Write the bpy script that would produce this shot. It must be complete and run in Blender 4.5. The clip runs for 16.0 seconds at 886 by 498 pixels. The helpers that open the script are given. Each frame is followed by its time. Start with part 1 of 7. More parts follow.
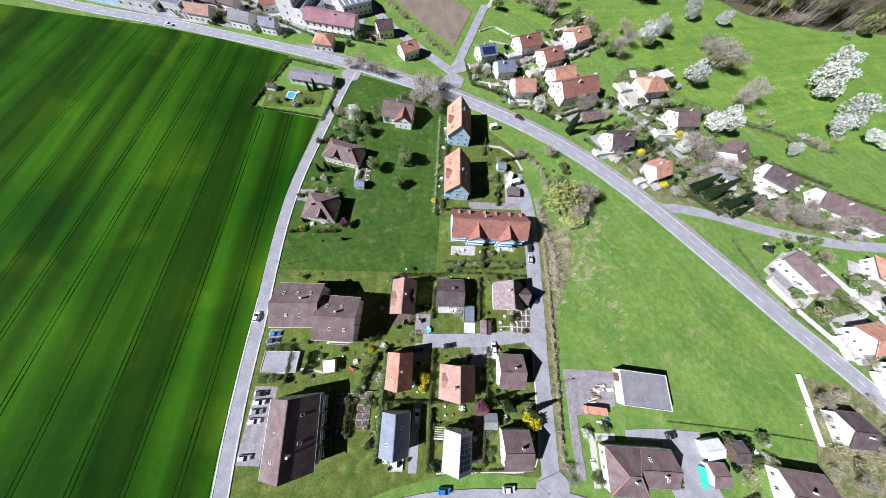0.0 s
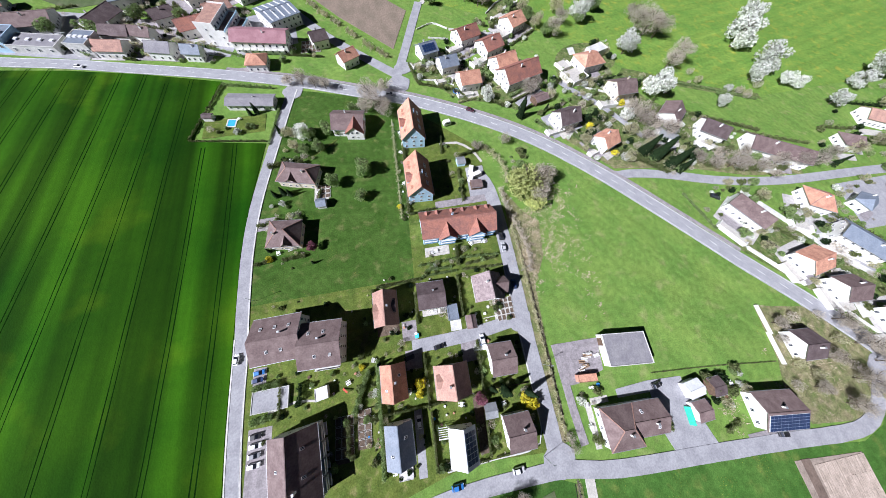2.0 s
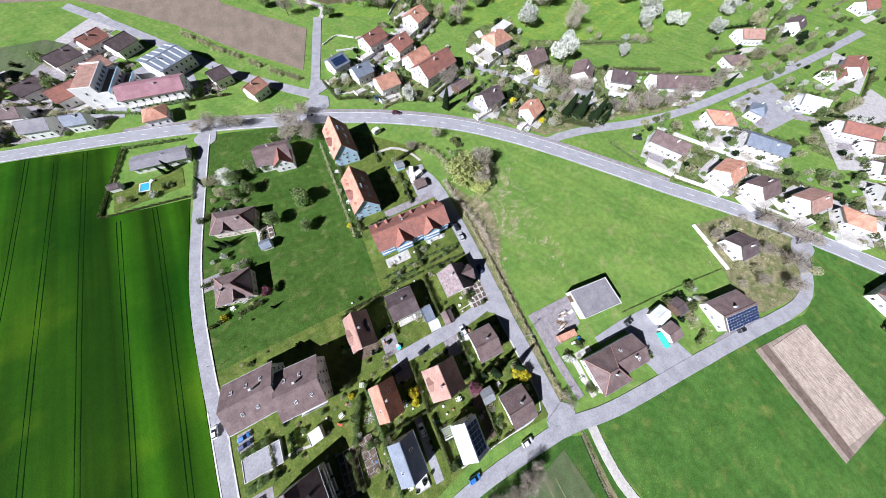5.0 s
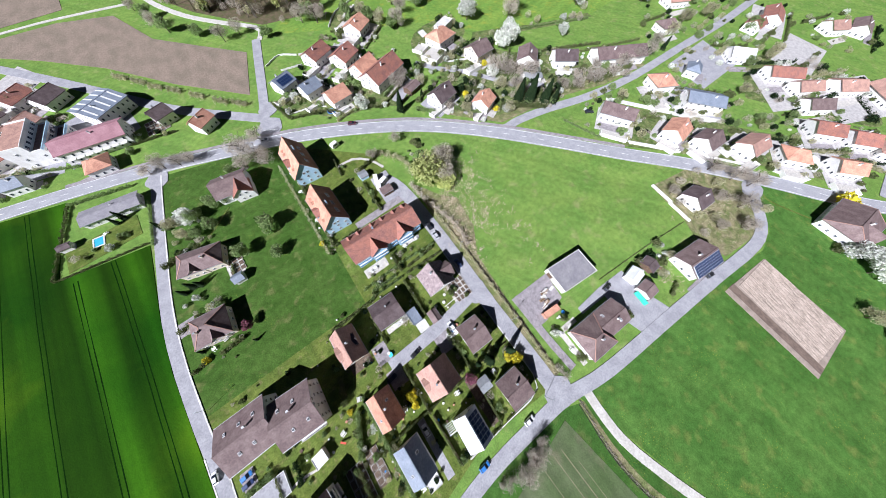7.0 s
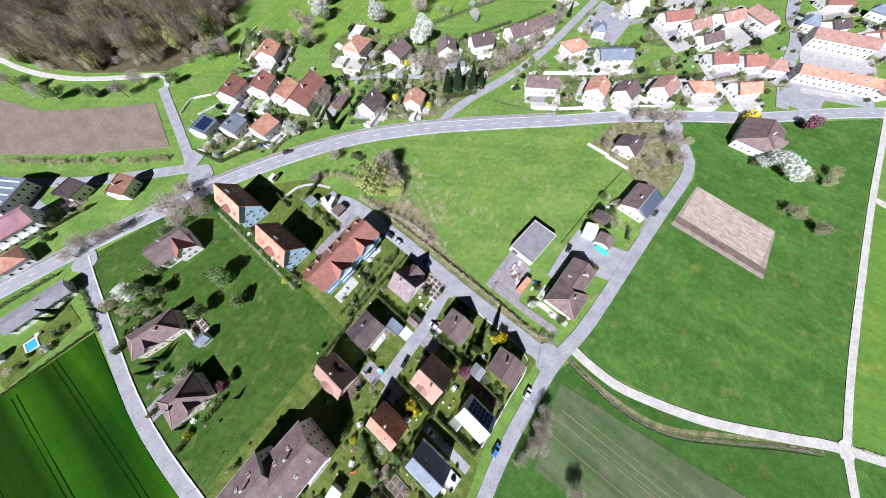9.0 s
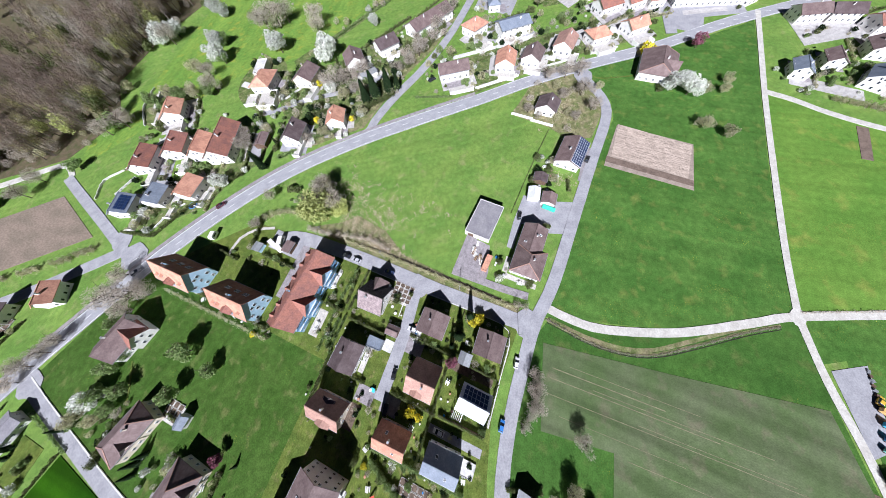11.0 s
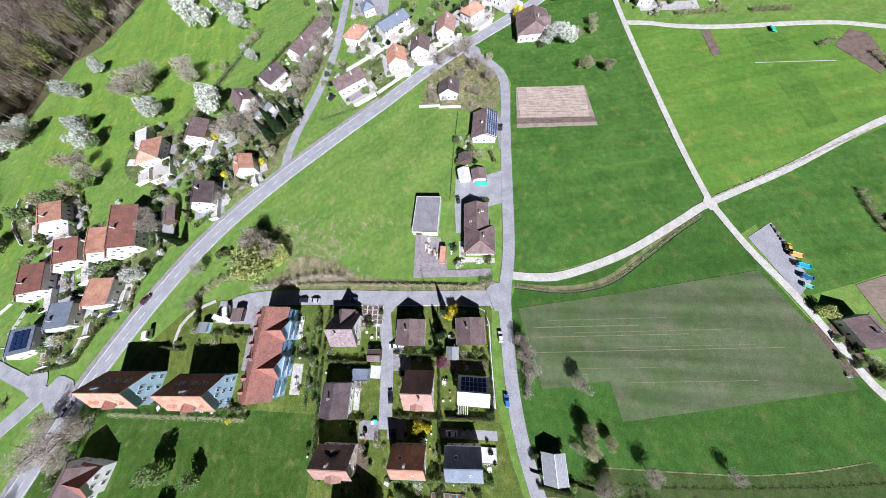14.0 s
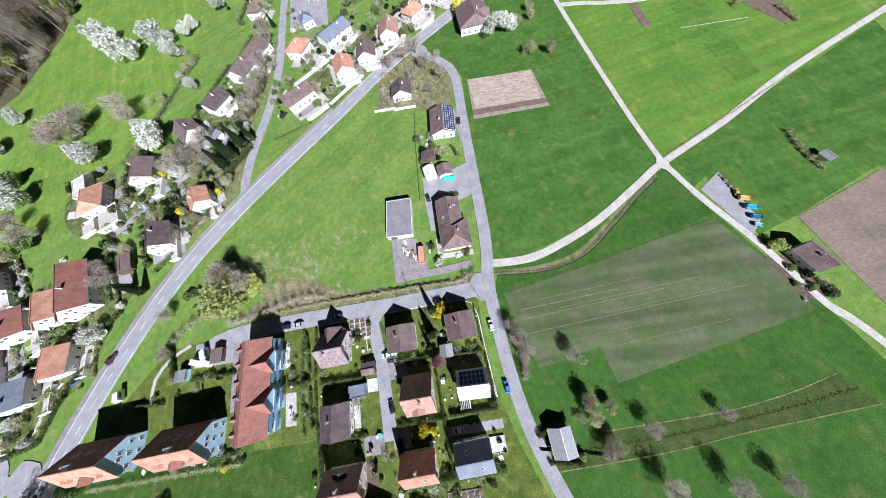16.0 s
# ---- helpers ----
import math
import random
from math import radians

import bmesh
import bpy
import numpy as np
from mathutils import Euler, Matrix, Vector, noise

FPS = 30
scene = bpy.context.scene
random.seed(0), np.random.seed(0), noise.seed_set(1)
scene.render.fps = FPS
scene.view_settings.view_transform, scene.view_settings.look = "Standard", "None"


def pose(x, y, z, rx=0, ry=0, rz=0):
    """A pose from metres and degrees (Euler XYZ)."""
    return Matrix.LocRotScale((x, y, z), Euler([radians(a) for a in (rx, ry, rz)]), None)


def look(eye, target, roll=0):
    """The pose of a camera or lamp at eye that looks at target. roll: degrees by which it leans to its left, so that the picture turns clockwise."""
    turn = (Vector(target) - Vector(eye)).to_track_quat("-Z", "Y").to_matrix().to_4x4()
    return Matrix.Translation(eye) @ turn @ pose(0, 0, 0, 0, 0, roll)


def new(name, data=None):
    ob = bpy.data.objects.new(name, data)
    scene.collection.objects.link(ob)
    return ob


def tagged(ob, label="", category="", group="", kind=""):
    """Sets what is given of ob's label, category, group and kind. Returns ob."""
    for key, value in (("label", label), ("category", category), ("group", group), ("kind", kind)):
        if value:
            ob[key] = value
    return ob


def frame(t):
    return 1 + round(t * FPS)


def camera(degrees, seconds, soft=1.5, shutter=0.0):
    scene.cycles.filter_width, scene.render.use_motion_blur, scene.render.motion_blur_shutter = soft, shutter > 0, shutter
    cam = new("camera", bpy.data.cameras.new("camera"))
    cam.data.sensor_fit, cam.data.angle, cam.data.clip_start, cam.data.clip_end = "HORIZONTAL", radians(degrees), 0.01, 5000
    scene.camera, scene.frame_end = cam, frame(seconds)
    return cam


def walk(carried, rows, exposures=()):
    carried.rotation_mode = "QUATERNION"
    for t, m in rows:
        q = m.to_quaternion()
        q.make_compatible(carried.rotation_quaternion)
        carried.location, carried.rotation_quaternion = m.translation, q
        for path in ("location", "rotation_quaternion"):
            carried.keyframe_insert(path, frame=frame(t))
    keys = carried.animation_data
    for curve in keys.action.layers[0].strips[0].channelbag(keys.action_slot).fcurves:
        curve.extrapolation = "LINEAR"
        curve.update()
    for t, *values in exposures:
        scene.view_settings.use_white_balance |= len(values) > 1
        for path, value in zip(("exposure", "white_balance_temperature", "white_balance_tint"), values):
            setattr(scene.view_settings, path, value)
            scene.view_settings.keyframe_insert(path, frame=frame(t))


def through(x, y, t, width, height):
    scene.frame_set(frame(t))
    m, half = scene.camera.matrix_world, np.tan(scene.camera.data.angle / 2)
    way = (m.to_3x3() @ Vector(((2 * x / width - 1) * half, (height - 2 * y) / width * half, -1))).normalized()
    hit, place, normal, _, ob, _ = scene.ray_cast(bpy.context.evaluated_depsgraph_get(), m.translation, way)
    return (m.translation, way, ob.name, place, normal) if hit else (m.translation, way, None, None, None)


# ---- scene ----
# The clip's lens and the drone's slow turn on the spot
cam = camera(125.3, 16.0, 0.5)
PATH = [
    (0, (-9.17, 36.29, 102.72), (-5.37, 54.43, 56.28), 15.77),
    (0.5, (-7.67, 35.63, 102.66), (-3.37, 53.98, 56.35), 14.79),
    (1, (-6.16, 36.80, 103.48), (-0.76, 54.77, 57.14), 14.81),
    (1.5, (-4.69, 37.55, 104.17), (1.38, 55.22, 57.79), 14.55),
    (2, (-3.30, 37.72, 104.70), (3.48, 55.18, 58.34), 13.77),
    (2.5, (-1.95, 37.56, 104.95), (5.39, 54.89, 58.63), 13.10),
    (3, (-0.37, 36.97, 105.15), (7.76, 54.23, 58.93), 12.60),
    (3.5, (1.37, 36.02, 105.37), (10.09, 53.22, 59.24), 11.33),
    (4, (2.73, 36.01, 105.68), (12.23, 52.79, 59.55), 11.07),
    (6.5, (12.26, 31.71, 106.30), (23.99, 47.26, 60.26), 4.51),
    (7, (12.75, 30.73, 106.90), (25.01, 45.96, 60.88), 3.74),
    (7.5, (15.16, 29.65, 106.76), (28.18, 44.24, 60.75), 2.74),
    (8, (17.18, 28.22, 106.77), (30.61, 42.26, 60.70), 1.17),
    (8.5, (18.71, 26.38, 106.85), (32.88, 39.76, 60.80), -0.03),
    (9, (19.57, 24.05, 107.38), (34.37, 36.93, 61.39), -1.87),
    (11.5, (26.60, 9.05, 106.39), (43.16, 18.83, 60.23), -13.90),
    (12, (27.05, 7.41, 105.73), (44.18, 16.09, 59.56), -14.37),
    (12.5, (27.44, 4.52, 105.65), (44.69, 12.20, 59.35), -16.12),
    (13, (27.56, 2.64, 105.38), (44.97, 9.50, 59.01), -17.25),
    (13.5, (27.51, 1.31, 105.01), (44.98, 7.46, 58.57), -17.94),
    (14, (27.29, 0.15, 104.66), (44.84, 5.76, 58.18), -18.58),
    (14.5, (26.96, -0.85, 104.32), (44.58, 4.26, 57.81), -19.36),
    (15, (26.58, -1.73, 103.95), (44.22, 2.57, 57.36), -19.60),
    (15.5, (26.25, -2.47, 103.39), (44.14, 1.04, 56.84), -19.64),
    (16, (25.88, -3.98, 103.14), (43.42, -1.19, 56.40), -20.35),
]
walk(cam, [(t, look(eye, target, roll)) for t, eye, target, roll in PATH], [(0.0, 0.78, 5540, 16), (4.0, 0.84, 5540, 16), (8.0, 0.88, 5540, 16), (16.0, 0.78, 5540, 16)])

# ---- light: high spring sun from the south, clear sky ----
SUN_AZ, SUN_EL = 198.0, 36.0  # direction towards the sun, counter-clockwise from +x; elevation
world = bpy.data.worlds.new("sky")
scene.world = world
world.use_nodes = True
wn = world.node_tree.nodes
sky = wn.new("ShaderNodeTexSky")
sky.sky_type, sky.sun_disc = "NISHITA", False
sky.altitude, sky.air_density, sky.dust_density, sky.ozone_density = 600, 0.06, 0.0, 1.5
sky.sun_elevation, sky.sun_rotation = radians(SUN_EL), radians(90 - SUN_AZ)
world.node_tree.links.new(sky.outputs[0], wn["Background"].inputs[0])
wn["Background"].inputs[1].default_value = 0.05
sun = new("sun", bpy.data.lights.new("sun", "SUN"))
sun.data.energy, sun.data.angle, sun.data.color = 5.0, radians(0.5), (1.0, 0.95, 0.88)
sun_dir = Vector((math.cos(radians(SUN_AZ)) * math.cos(radians(SUN_EL)), math.sin(radians(SUN_AZ)) * math.cos(radians(SUN_EL)), math.sin(radians(SUN_EL))))
sun.matrix_world = look(sun_dir * 300, (0, 0, 0))


# ---- materials ----
def material(name, base, rough=0.85, spots=None, scale=2.0, fine=25.0, amount=0.35, bump=0.15, spec=0.3, metal=0.0, piece=0.0, stretch=(1, 1, 1)):
    """base colour with broad patches towards spots, fine grain and a little relief; piece: change from piece to piece."""
    m = bpy.data.materials.new(name)
    m.use_nodes = True
    n, l = m.node_tree.nodes, m.node_tree.links
    b = n["Principled BSDF"]
    b.inputs["Roughness"].default_value, b.inputs["Metallic"].default_value = rough, metal
    b.inputs["Specular IOR Level"].default_value = spec
    geo = n.new("ShaderNodeNewGeometry")
    mp = n.new("ShaderNodeMapping")
    mp.inputs["Scale"].default_value = stretch
    l.new(geo.outputs["Position"], mp.inputs[0])
    big, small = n.new("ShaderNodeTexNoise"), n.new("ShaderNodeTexNoise")
    for t, s, d in ((big, 1.0 / scale, 4), (small, min(fine, 1.7), 4)):
        t.inputs["Scale"].default_value, t.inputs["Detail"].default_value = s, d
        l.new(mp.outputs[0], t.inputs["Vector"])
    ramp = n.new("ShaderNodeMapRange")
    ramp.inputs[1].default_value, ramp.inputs[2].default_value = 0.38, 0.66
    l.new(big.outputs[0], ramp.inputs[0])
    mix = n.new("ShaderNodeMix")
    mix.data_type = "RGBA"
    mix.inputs[6].default_value = (*base, 1)
    mix.inputs[7].default_value = (*(spots or [c * (1 - amount) for c in base]), 1)
    l.new(ramp.outputs[0], mix.inputs[0])
    hsv = n.new("ShaderNodeHueSaturation")
    val = n.new("ShaderNodeMapRange")
    val.inputs[1].default_value, val.inputs[2].default_value = 0.25, 0.75
    val.inputs[3].default_value, val.inputs[4].default_value = 1 - amount * 0.75, 1 + amount * 0.75
    l.new(small.outputs[0], val.inputs[0])
    if piece:
        info, add, rnd = n.new("ShaderNodeObjectInfo"), n.new("ShaderNodeMath"), n.new("ShaderNodeMapRange")
        rnd.inputs[3].default_value, rnd.inputs[4].default_value = 1 - piece, 1 + piece
        l.new(info.outputs["Random"], rnd.inputs[0])
        add.operation = "MULTIPLY"
        l.new(val.outputs[0], add.inputs[0]), l.new(rnd.outputs[0], add.inputs[1])
        l.new(add.outputs[0], hsv.inputs["Value"])
    else:
        l.new(val.outputs[0], hsv.inputs["Value"])
    l.new(mix.outputs[2], hsv.inputs["Color"])
    l.new(hsv.outputs[0], b.inputs["Base Color"])
    if bump:
        bp = n.new("ShaderNodeBump")
        bp.inputs["Strength"].default_value, bp.inputs["Distance"].default_value = bump, 0.1
        l.new(small.outputs[0], bp.inputs["Height"]), l.new(bp.outputs[0], b.inputs["Normal"])
    return m


def grass(name, base, lush, dry, scale=14.0, flowers=0.0, grain=0.45, streak=0.0, across=25.0, bloom=(0.4, 0.38, 0.05), bands=0.0):
    """Meadow: lush and dry swathes, tufts, fine blades, dandelions and faint mowing streaks lying across degrees."""
    m = bpy.data.materials.new(name)
    m.use_nodes = True
    n, l = m.node_tree.nodes, m.node_tree.links
    b = n["Principled BSDF"]
    b.inputs["Roughness"].default_value, b.inputs["Specular IOR Level"].default_value = 0.95, 0.04
    geo = n.new("ShaderNodeNewGeometry")

    def noise(period, detail=3, turn=0.0, thin=1.0):
        t, mp = n.new("ShaderNodeTexNoise"), n.new("ShaderNodeMapping")
        mp.inputs["Rotation"].default_value = (0, 0, radians(turn))
        mp.vector_type = "TEXTURE"
        mp.inputs["Scale"].default_value = (1, 1 / thin, 1)
        t.inputs["Scale"].default_value, t.inputs["Detail"].default_value = 1 / period, detail
        l.new(geo.outputs["Position"], mp.inputs[0]), l.new(mp.outputs[0], t.inputs["Vector"])
        return t.outputs[0]

    def ranged(a, lo, hi, to0=0.0, to1=1.0):
        r = n.new("ShaderNodeMapRange")
        for k, v in zip((1, 2, 3, 4), (lo, hi, to0, to1)):
            r.inputs[k].default_value = v
        l.new(a, r.inputs[0])
        return r.outputs[0]

    def mixed(fac, a, c):
        x = n.new("ShaderNodeMix")
        x.data_type = "RGBA"
        l.new(fac, x.inputs[0])
        for k, q in ((6, a), (7, c)):
            if isinstance(q, tuple):
                x.inputs[k].default_value = (*q, 1)
            else:
                l.new(q, x.inputs[k])
        return x.outputs[2]

    def times(a, c):
        x = n.new("ShaderNodeMath")
        x.operation = "MULTIPLY"
        l.new(a, x.inputs[0]), l.new(c, x.inputs[1])
        return x.outputs[0]

    col = mixed(ranged(noise(scale, 5), 0.35, 0.65), base, lush)
    col = mixed(ranged(noise(scale * 0.45, 6), 0.56, 0.76, 0.0, 0.75), col, dry)
    if flowers:
        specks = times(ranged(noise(0.42, 1), 0.66, 0.74, 0.0, 0.8), ranged(noise(scale * 0.8, 3), 0.62 - flowers * 0.25, 0.72))
        col = mixed(specks, col, bloom)
    tuft, fine = noise(2.6, 4), noise(0.55, 2)
    val = times(ranged(tuft, 0.3, 0.7, 1 - grain * 0.38, 1 + grain * 0.38), ranged(fine, 0.3, 0.7, 1 - grain * 0.42, 1 + grain * 0.42))
    if streak:
        val = times(val, ranged(noise(5.0, 2, across, 0.04), 0.3, 0.7, 1 - streak, 1 + streak))
    if bands:
        val = times(val, ranged(noise(19.0, 1, across, 0.008), 0.4, 0.62, 1 - bands, 1 + bands))
    hsv = n.new("ShaderNodeHueSaturation")
    l.new(val, hsv.inputs["Value"]), l.new(col, hsv.inputs["Color"]), l.new(hsv.outputs[0], b.inputs["Base Color"])
    bp = n.new("ShaderNodeBump")
    bp.inputs["Strength"].default_value, bp.inputs["Distance"].default_value = 0.6, 0.15
    l.new(fine, bp.inputs["Height"]), l.new(bp.outputs[0], b.inputs["Normal"])
    return m


GRASS = grass("meadow_grass", (0.17, 0.265, 0.056), (0.125, 0.225, 0.045), (0.26, 0.28, 0.11), 16, 0.3, 0.45, 0.1, 35)
DARKGRASS = grass("orchard_grass", (0.066, 0.122, 0.023), (0.047, 0.098, 0.016), (0.16, 0.165, 0.06), 12, 0.15, 0.55, 0.06, 60)
DEEPGRASS = grass("lush_grass", (0.082, 0.168, 0.033), (0.056, 0.132, 0.024), (0.17, 0.2, 0.05), 14, 0.5, 0.5, 0.12, 5, (0.45, 0.44, 0.05))
SUNGRASS = grass("hillside_grass", (0.175, 0.275, 0.05), (0.125, 0.235, 0.042), (0.34, 0.33, 0.05), 18, 0.8, 0.45, 0.12, 110, (0.6, 0.55, 0.05))
FARGRASS = grass("far_meadow_grass", (0.135, 0.24, 0.04), (0.1, 0.205, 0.032), (0.25, 0.27, 0.06), 22, 0.4, 0.35, 0.14, 8)
# South meadow's own green, taken darker to stand in for lens vignetting.
VIGNETTEGRASS = grass("vignette_toned_grass", (0.062, 0.135, 0.026), (0.045, 0.108, 0.02), (0.12, 0.15, 0.045), 16, 0.2, 0.45, 0.08, 5)
DRYGRASS = grass("dry_grass", (0.24, 0.21, 0.12), (0.13, 0.16, 0.055), (0.36, 0.31, 0.21), 5, 0.0, 0.7)
CROP = grass("winter_crop", (0.009, 0.046, 0.001), (0.03, 0.09, 0.002), (0.065, 0.13, 0.003), 70, 0.0, 0.15, 0.25, 5, bands=0.38)
LAWN = grass("garden_lawn", (0.135, 0.17, 0.036), (0.08, 0.12, 0.024), (0.23, 0.2, 0.09), 6, 0.2, 0.6)
EARTH = material("bare_earth", (0.26, 0.205, 0.16), 0.95, (0.2, 0.165, 0.125), 8, 1.2, 0.3, 0.6, 0.1, stretch=(1, 0.5, 1))
SEEDED = grass("sprouting_field", (0.115, 0.14, 0.072), (0.085, 0.125, 0.048), (0.175, 0.15, 0.105), 16, 0.0, 0.25, 0.2, -3)
PLOUGH = material("pale_tilled_soil", (0.36, 0.295, 0.245), 0.95, (0.27, 0.22, 0.18), 3, 3, 0.3, 0.6, 0.1)
DARKSOIL = material("dark_tilled_soil", (0.2, 0.15, 0.12), 0.95, None, 3, 3, 0.3, 0.6, 0.1)
ASPHALT = material("worn_asphalt", (0.365, 0.362, 0.38), 0.9, (0.295, 0.292, 0.312), 5, 3, 0.25, 0.2, 0.1)
TARMAC = material("main_road_asphalt", (0.32, 0.32, 0.34), 0.85, (0.37, 0.37, 0.39), 5, 3, 0.2, 0.2, 0.15)
GRAVEL = material("pale_gravel", (0.57, 0.55, 0.5), 0.95, (0.47, 0.445, 0.4), 3, 3, 0.25, 0.4, 0.1)
PAVING = material("concrete_paving", (0.33, 0.3, 0.31), 0.9, None, 2, 3, 0.3, 0.3, 0.2)
PALEPAVE = material("pale_worn_paving", (0.5, 0.48, 0.46), 0.9, (0.38, 0.36, 0.35), 2.5, 3, 0.3, 0.3, 0.15)
PAINT = material("road_paint", (0.8, 0.8, 0.78), 0.7, None, 1, 4, 0.2, 0.1)
BROWN = material("brown_clay_tiles", (0.15, 0.105, 0.1), 0.8, (0.21, 0.155, 0.145), 3, 6, 0.3, 0.0, 0.3, piece=0.15)
DARKBROWN = material("dark_brown_tiles", (0.09, 0.065, 0.065), 0.8, (0.13, 0.1, 0.1), 3, 6, 0.3, 0.0, 0.3, piece=0.15)
ORANGE = material("orange_clay_tiles", (0.55, 0.3, 0.205), 0.85, (0.4, 0.2, 0.14), 3, 6, 0.3, 0.0, 0.15, piece=0.12)
RED = material("red_brown_tiles", (0.33, 0.15, 0.11), 0.85, (0.24, 0.12, 0.1), 3, 6, 0.35, 0.0, 0.15, piece=0.15)
PINK = material("faded_pink_tiles", (0.42, 0.255, 0.2), 0.85, (0.31, 0.19, 0.155), 3, 6, 0.3, 0.0, 0.15, piece=0.12)
MAUVE = material("mauve_sheet_roof", (0.36, 0.2, 0.22), 0.7, (0.29, 0.15, 0.17), 4, 5, 0.2, 0.2, 0.3)
SLATE = material("blue_grey_slate", (0.17, 0.2, 0.25), 0.6, (0.22, 0.25, 0.3), 3, 6, 0.25, 0.3, 0.4, piece=0.1)
PALEMETAL = material("white_sheet_roof", (0.75, 0.76, 0.78), 0.5, None, 3, 4, 0.12, 0.1, 0.4)
FLATROOF = material("grey_gravel_roof", (0.23, 0.22, 0.24), 0.95, (0.29, 0.28, 0.29), 4, 4, 0.25, 0.3, 0.1)
PALECONC = material("pale_concrete", (0.66, 0.65, 0.62), 0.85, None, 3, 5, 0.2, 0.15)
WHITE = material("white_render", (0.78, 0.77, 0.74), 0.85, (0.7, 0.68, 0.64), 3, 6, 0.1, 0.1)
CREAM = material("cream_render", (0.7, 0.62, 0.5), 0.85, None, 3, 6, 0.15, 0.1)
SKYBLUE = material("sky_blue_render", (0.5, 0.7, 0.86), 0.85, None, 3, 6, 0.12, 0.1)
TIMBER = material("dark_timber", (0.14, 0.09, 0.06), 0.8, None, 1, 8, 0.35, 0.3)
GLASS = material("window_glass", (0.03, 0.035, 0.05), 0.12, None, 1, 5, 0.1, 0.0, 0.6)
FRAME = material("white_window_frame", (0.8, 0.8, 0.8), 0.5, None, 1, 5, 0.05, 0.0)
PV = material("solar_cells", (0.022, 0.042, 0.11), 0.3, None, 1, 5, 0.15, 0.0, 0.6)
MOTTLED = material("mottled_grey_tiles", (0.31, 0.25, 0.245), 0.85, (0.2, 0.155, 0.155), 1.2, 4, 0.4, 0.0, 0.2)
METAL = material("galvanised_sheet", (0.5, 0.52, 0.54), 0.45, None, 1, 5, 0.15, 0.05, 0.5, 0.6)


# ---- mesh helpers ----
def part(name, bm, mat, parent=None, label="", smooth=False):
    """Links a bmesh as one mesh object under a thing or a part."""
    me = bpy.data.meshes.new(name)
    bm.normal_update()
    bm.to_mesh(me)
    bm.free()
    for m in mat if isinstance(mat, (list, tuple)) else (mat,):
        me.materials.append(m)
    if smooth:
        for p in me.polygons:
            p.use_smooth = True
    ob = new(name, me)
    ob.parent = parent
    if label:
        tagged(ob, label)
    return ob


def box(bm, x0, y0, z0, x1, y1, z1, mat=0):
    v = [bm.verts.new(c) for c in ((x0, y0, z0), (x1, y0, z0), (x1, y1, z0), (x0, y1, z0), (x0, y0, z1), (x1, y0, z1), (x1, y1, z1), (x0, y1, z1))]
    for f in ((0, 3, 2, 1), (4, 5, 6, 7), (0, 1, 5, 4), (1, 2, 6, 5), (2, 3, 7, 6), (3, 0, 4, 7)):
        bm.faces.new([v[i] for i in f]).material_index = mat


def boxed(*args):
    bm = bmesh.new()
    box(bm, *args)
    return bm


def slab(bm, corners, thick):
    """A sheet through four or three corners, thick downwards along z."""
    top = [bm.verts.new(c) for c in corners]
    low = [bm.verts.new((c[0], c[1], c[2] - thick)) for c in corners]
    bm.faces.new(top)
    bm.faces.new(low[::-1])
    for i in range(len(top)):
        j = (i + 1) % len(top)
        bm.faces.new((top[i], low[i], low[j], top[j]))


def slabbed(corners, thick):
    bm = bmesh.new()
    slab(bm, corners, thick)
    bmesh.ops.recalc_face_normals(bm, faces=bm.faces)
    return bm


def smooth_line(points, step=4.0):
    """Catmull-Rom through the points, about every step metres."""
    p = [Vector(q) for q in points]
    p = [2 * p[0] - p[1]] + p + [2 * p[-1] - p[-2]]
    out = []
    for i in range(1, len(p) - 2):
        n = max(1, int((p[i + 1] - p[i]).length / step))
        for k in range(n):
            t = k / n
            out.append(0.5 * (2 * p[i] + (p[i + 1] - p[i - 1]) * t + (2 * p[i - 1] - 5 * p[i] + 4 * p[i + 1] - p[i + 2]) * t * t + (3 * p[i] - p[i - 1] - 3 * p[i + 1] + p[i + 2]) * t ** 3))
    return out + [p[-2]]


def ribbon(name, points, width, z, mat, label, category="road", thick=0.3, kind="structure"):
    """A road or path: a raised strip along a line."""
    line = smooth_line(points)
    bm, rows = bmesh.new(), []
    for i, q in enumerate(line):
        d = (line[min(i + 1, len(line) - 1)] - line[max(i - 1, 0)]).normalized()
        s = Vector((-d.y, d.x)) * (width / 2 + random.uniform(-0.06, 0.06))
        rows.append([bm.verts.new((*(q + s), z)), bm.verts.new((*(q - s), z)), bm.verts.new((*(q + s), z - thick)), bm.verts.new((*(q - s), z - thick))])
    for a, b in zip(rows, rows[1:]):
        bm.faces.new((a[0], a[1], b[1], b[0]))
        bm.faces.new((a[2], a[0], b[0], b[2]))
        bm.faces.new((a[1], a[3], b[3], b[1]))
    bmesh.ops.recalc_face_normals(bm, faces=bm.faces)
    ob = part(name, bm, mat)
    if ob.data.polygons[0].normal.z < 0:
        ob.data.flip_normals()
    return tagged(ob, label, category, kind=kind)


def patch(name, points, z, mat, label, category, thick=0.25, rounded=False):
    """A flat piece of ground with the given outline."""
    pts = smooth_line(list(points) + [points[0]], 5)[:-1] if rounded else points
    bm = bmesh.new()
    slab(bm, [(q[0], q[1], z) for q in pts], thick)
    bmesh.ops.recalc_face_normals(bm, faces=bm.faces)
    return tagged(part(name, bm, mat), label, category, kind="structure")


# ---- the ground ----
bm = bmesh.new()
bmesh.ops.create_grid(bm, x_segments=40, y_segments=40, size=1800)
tagged(part("ground", bm, GRASS), "bright green spring meadow grass reaching to the horizon", "meadow", kind="structure")


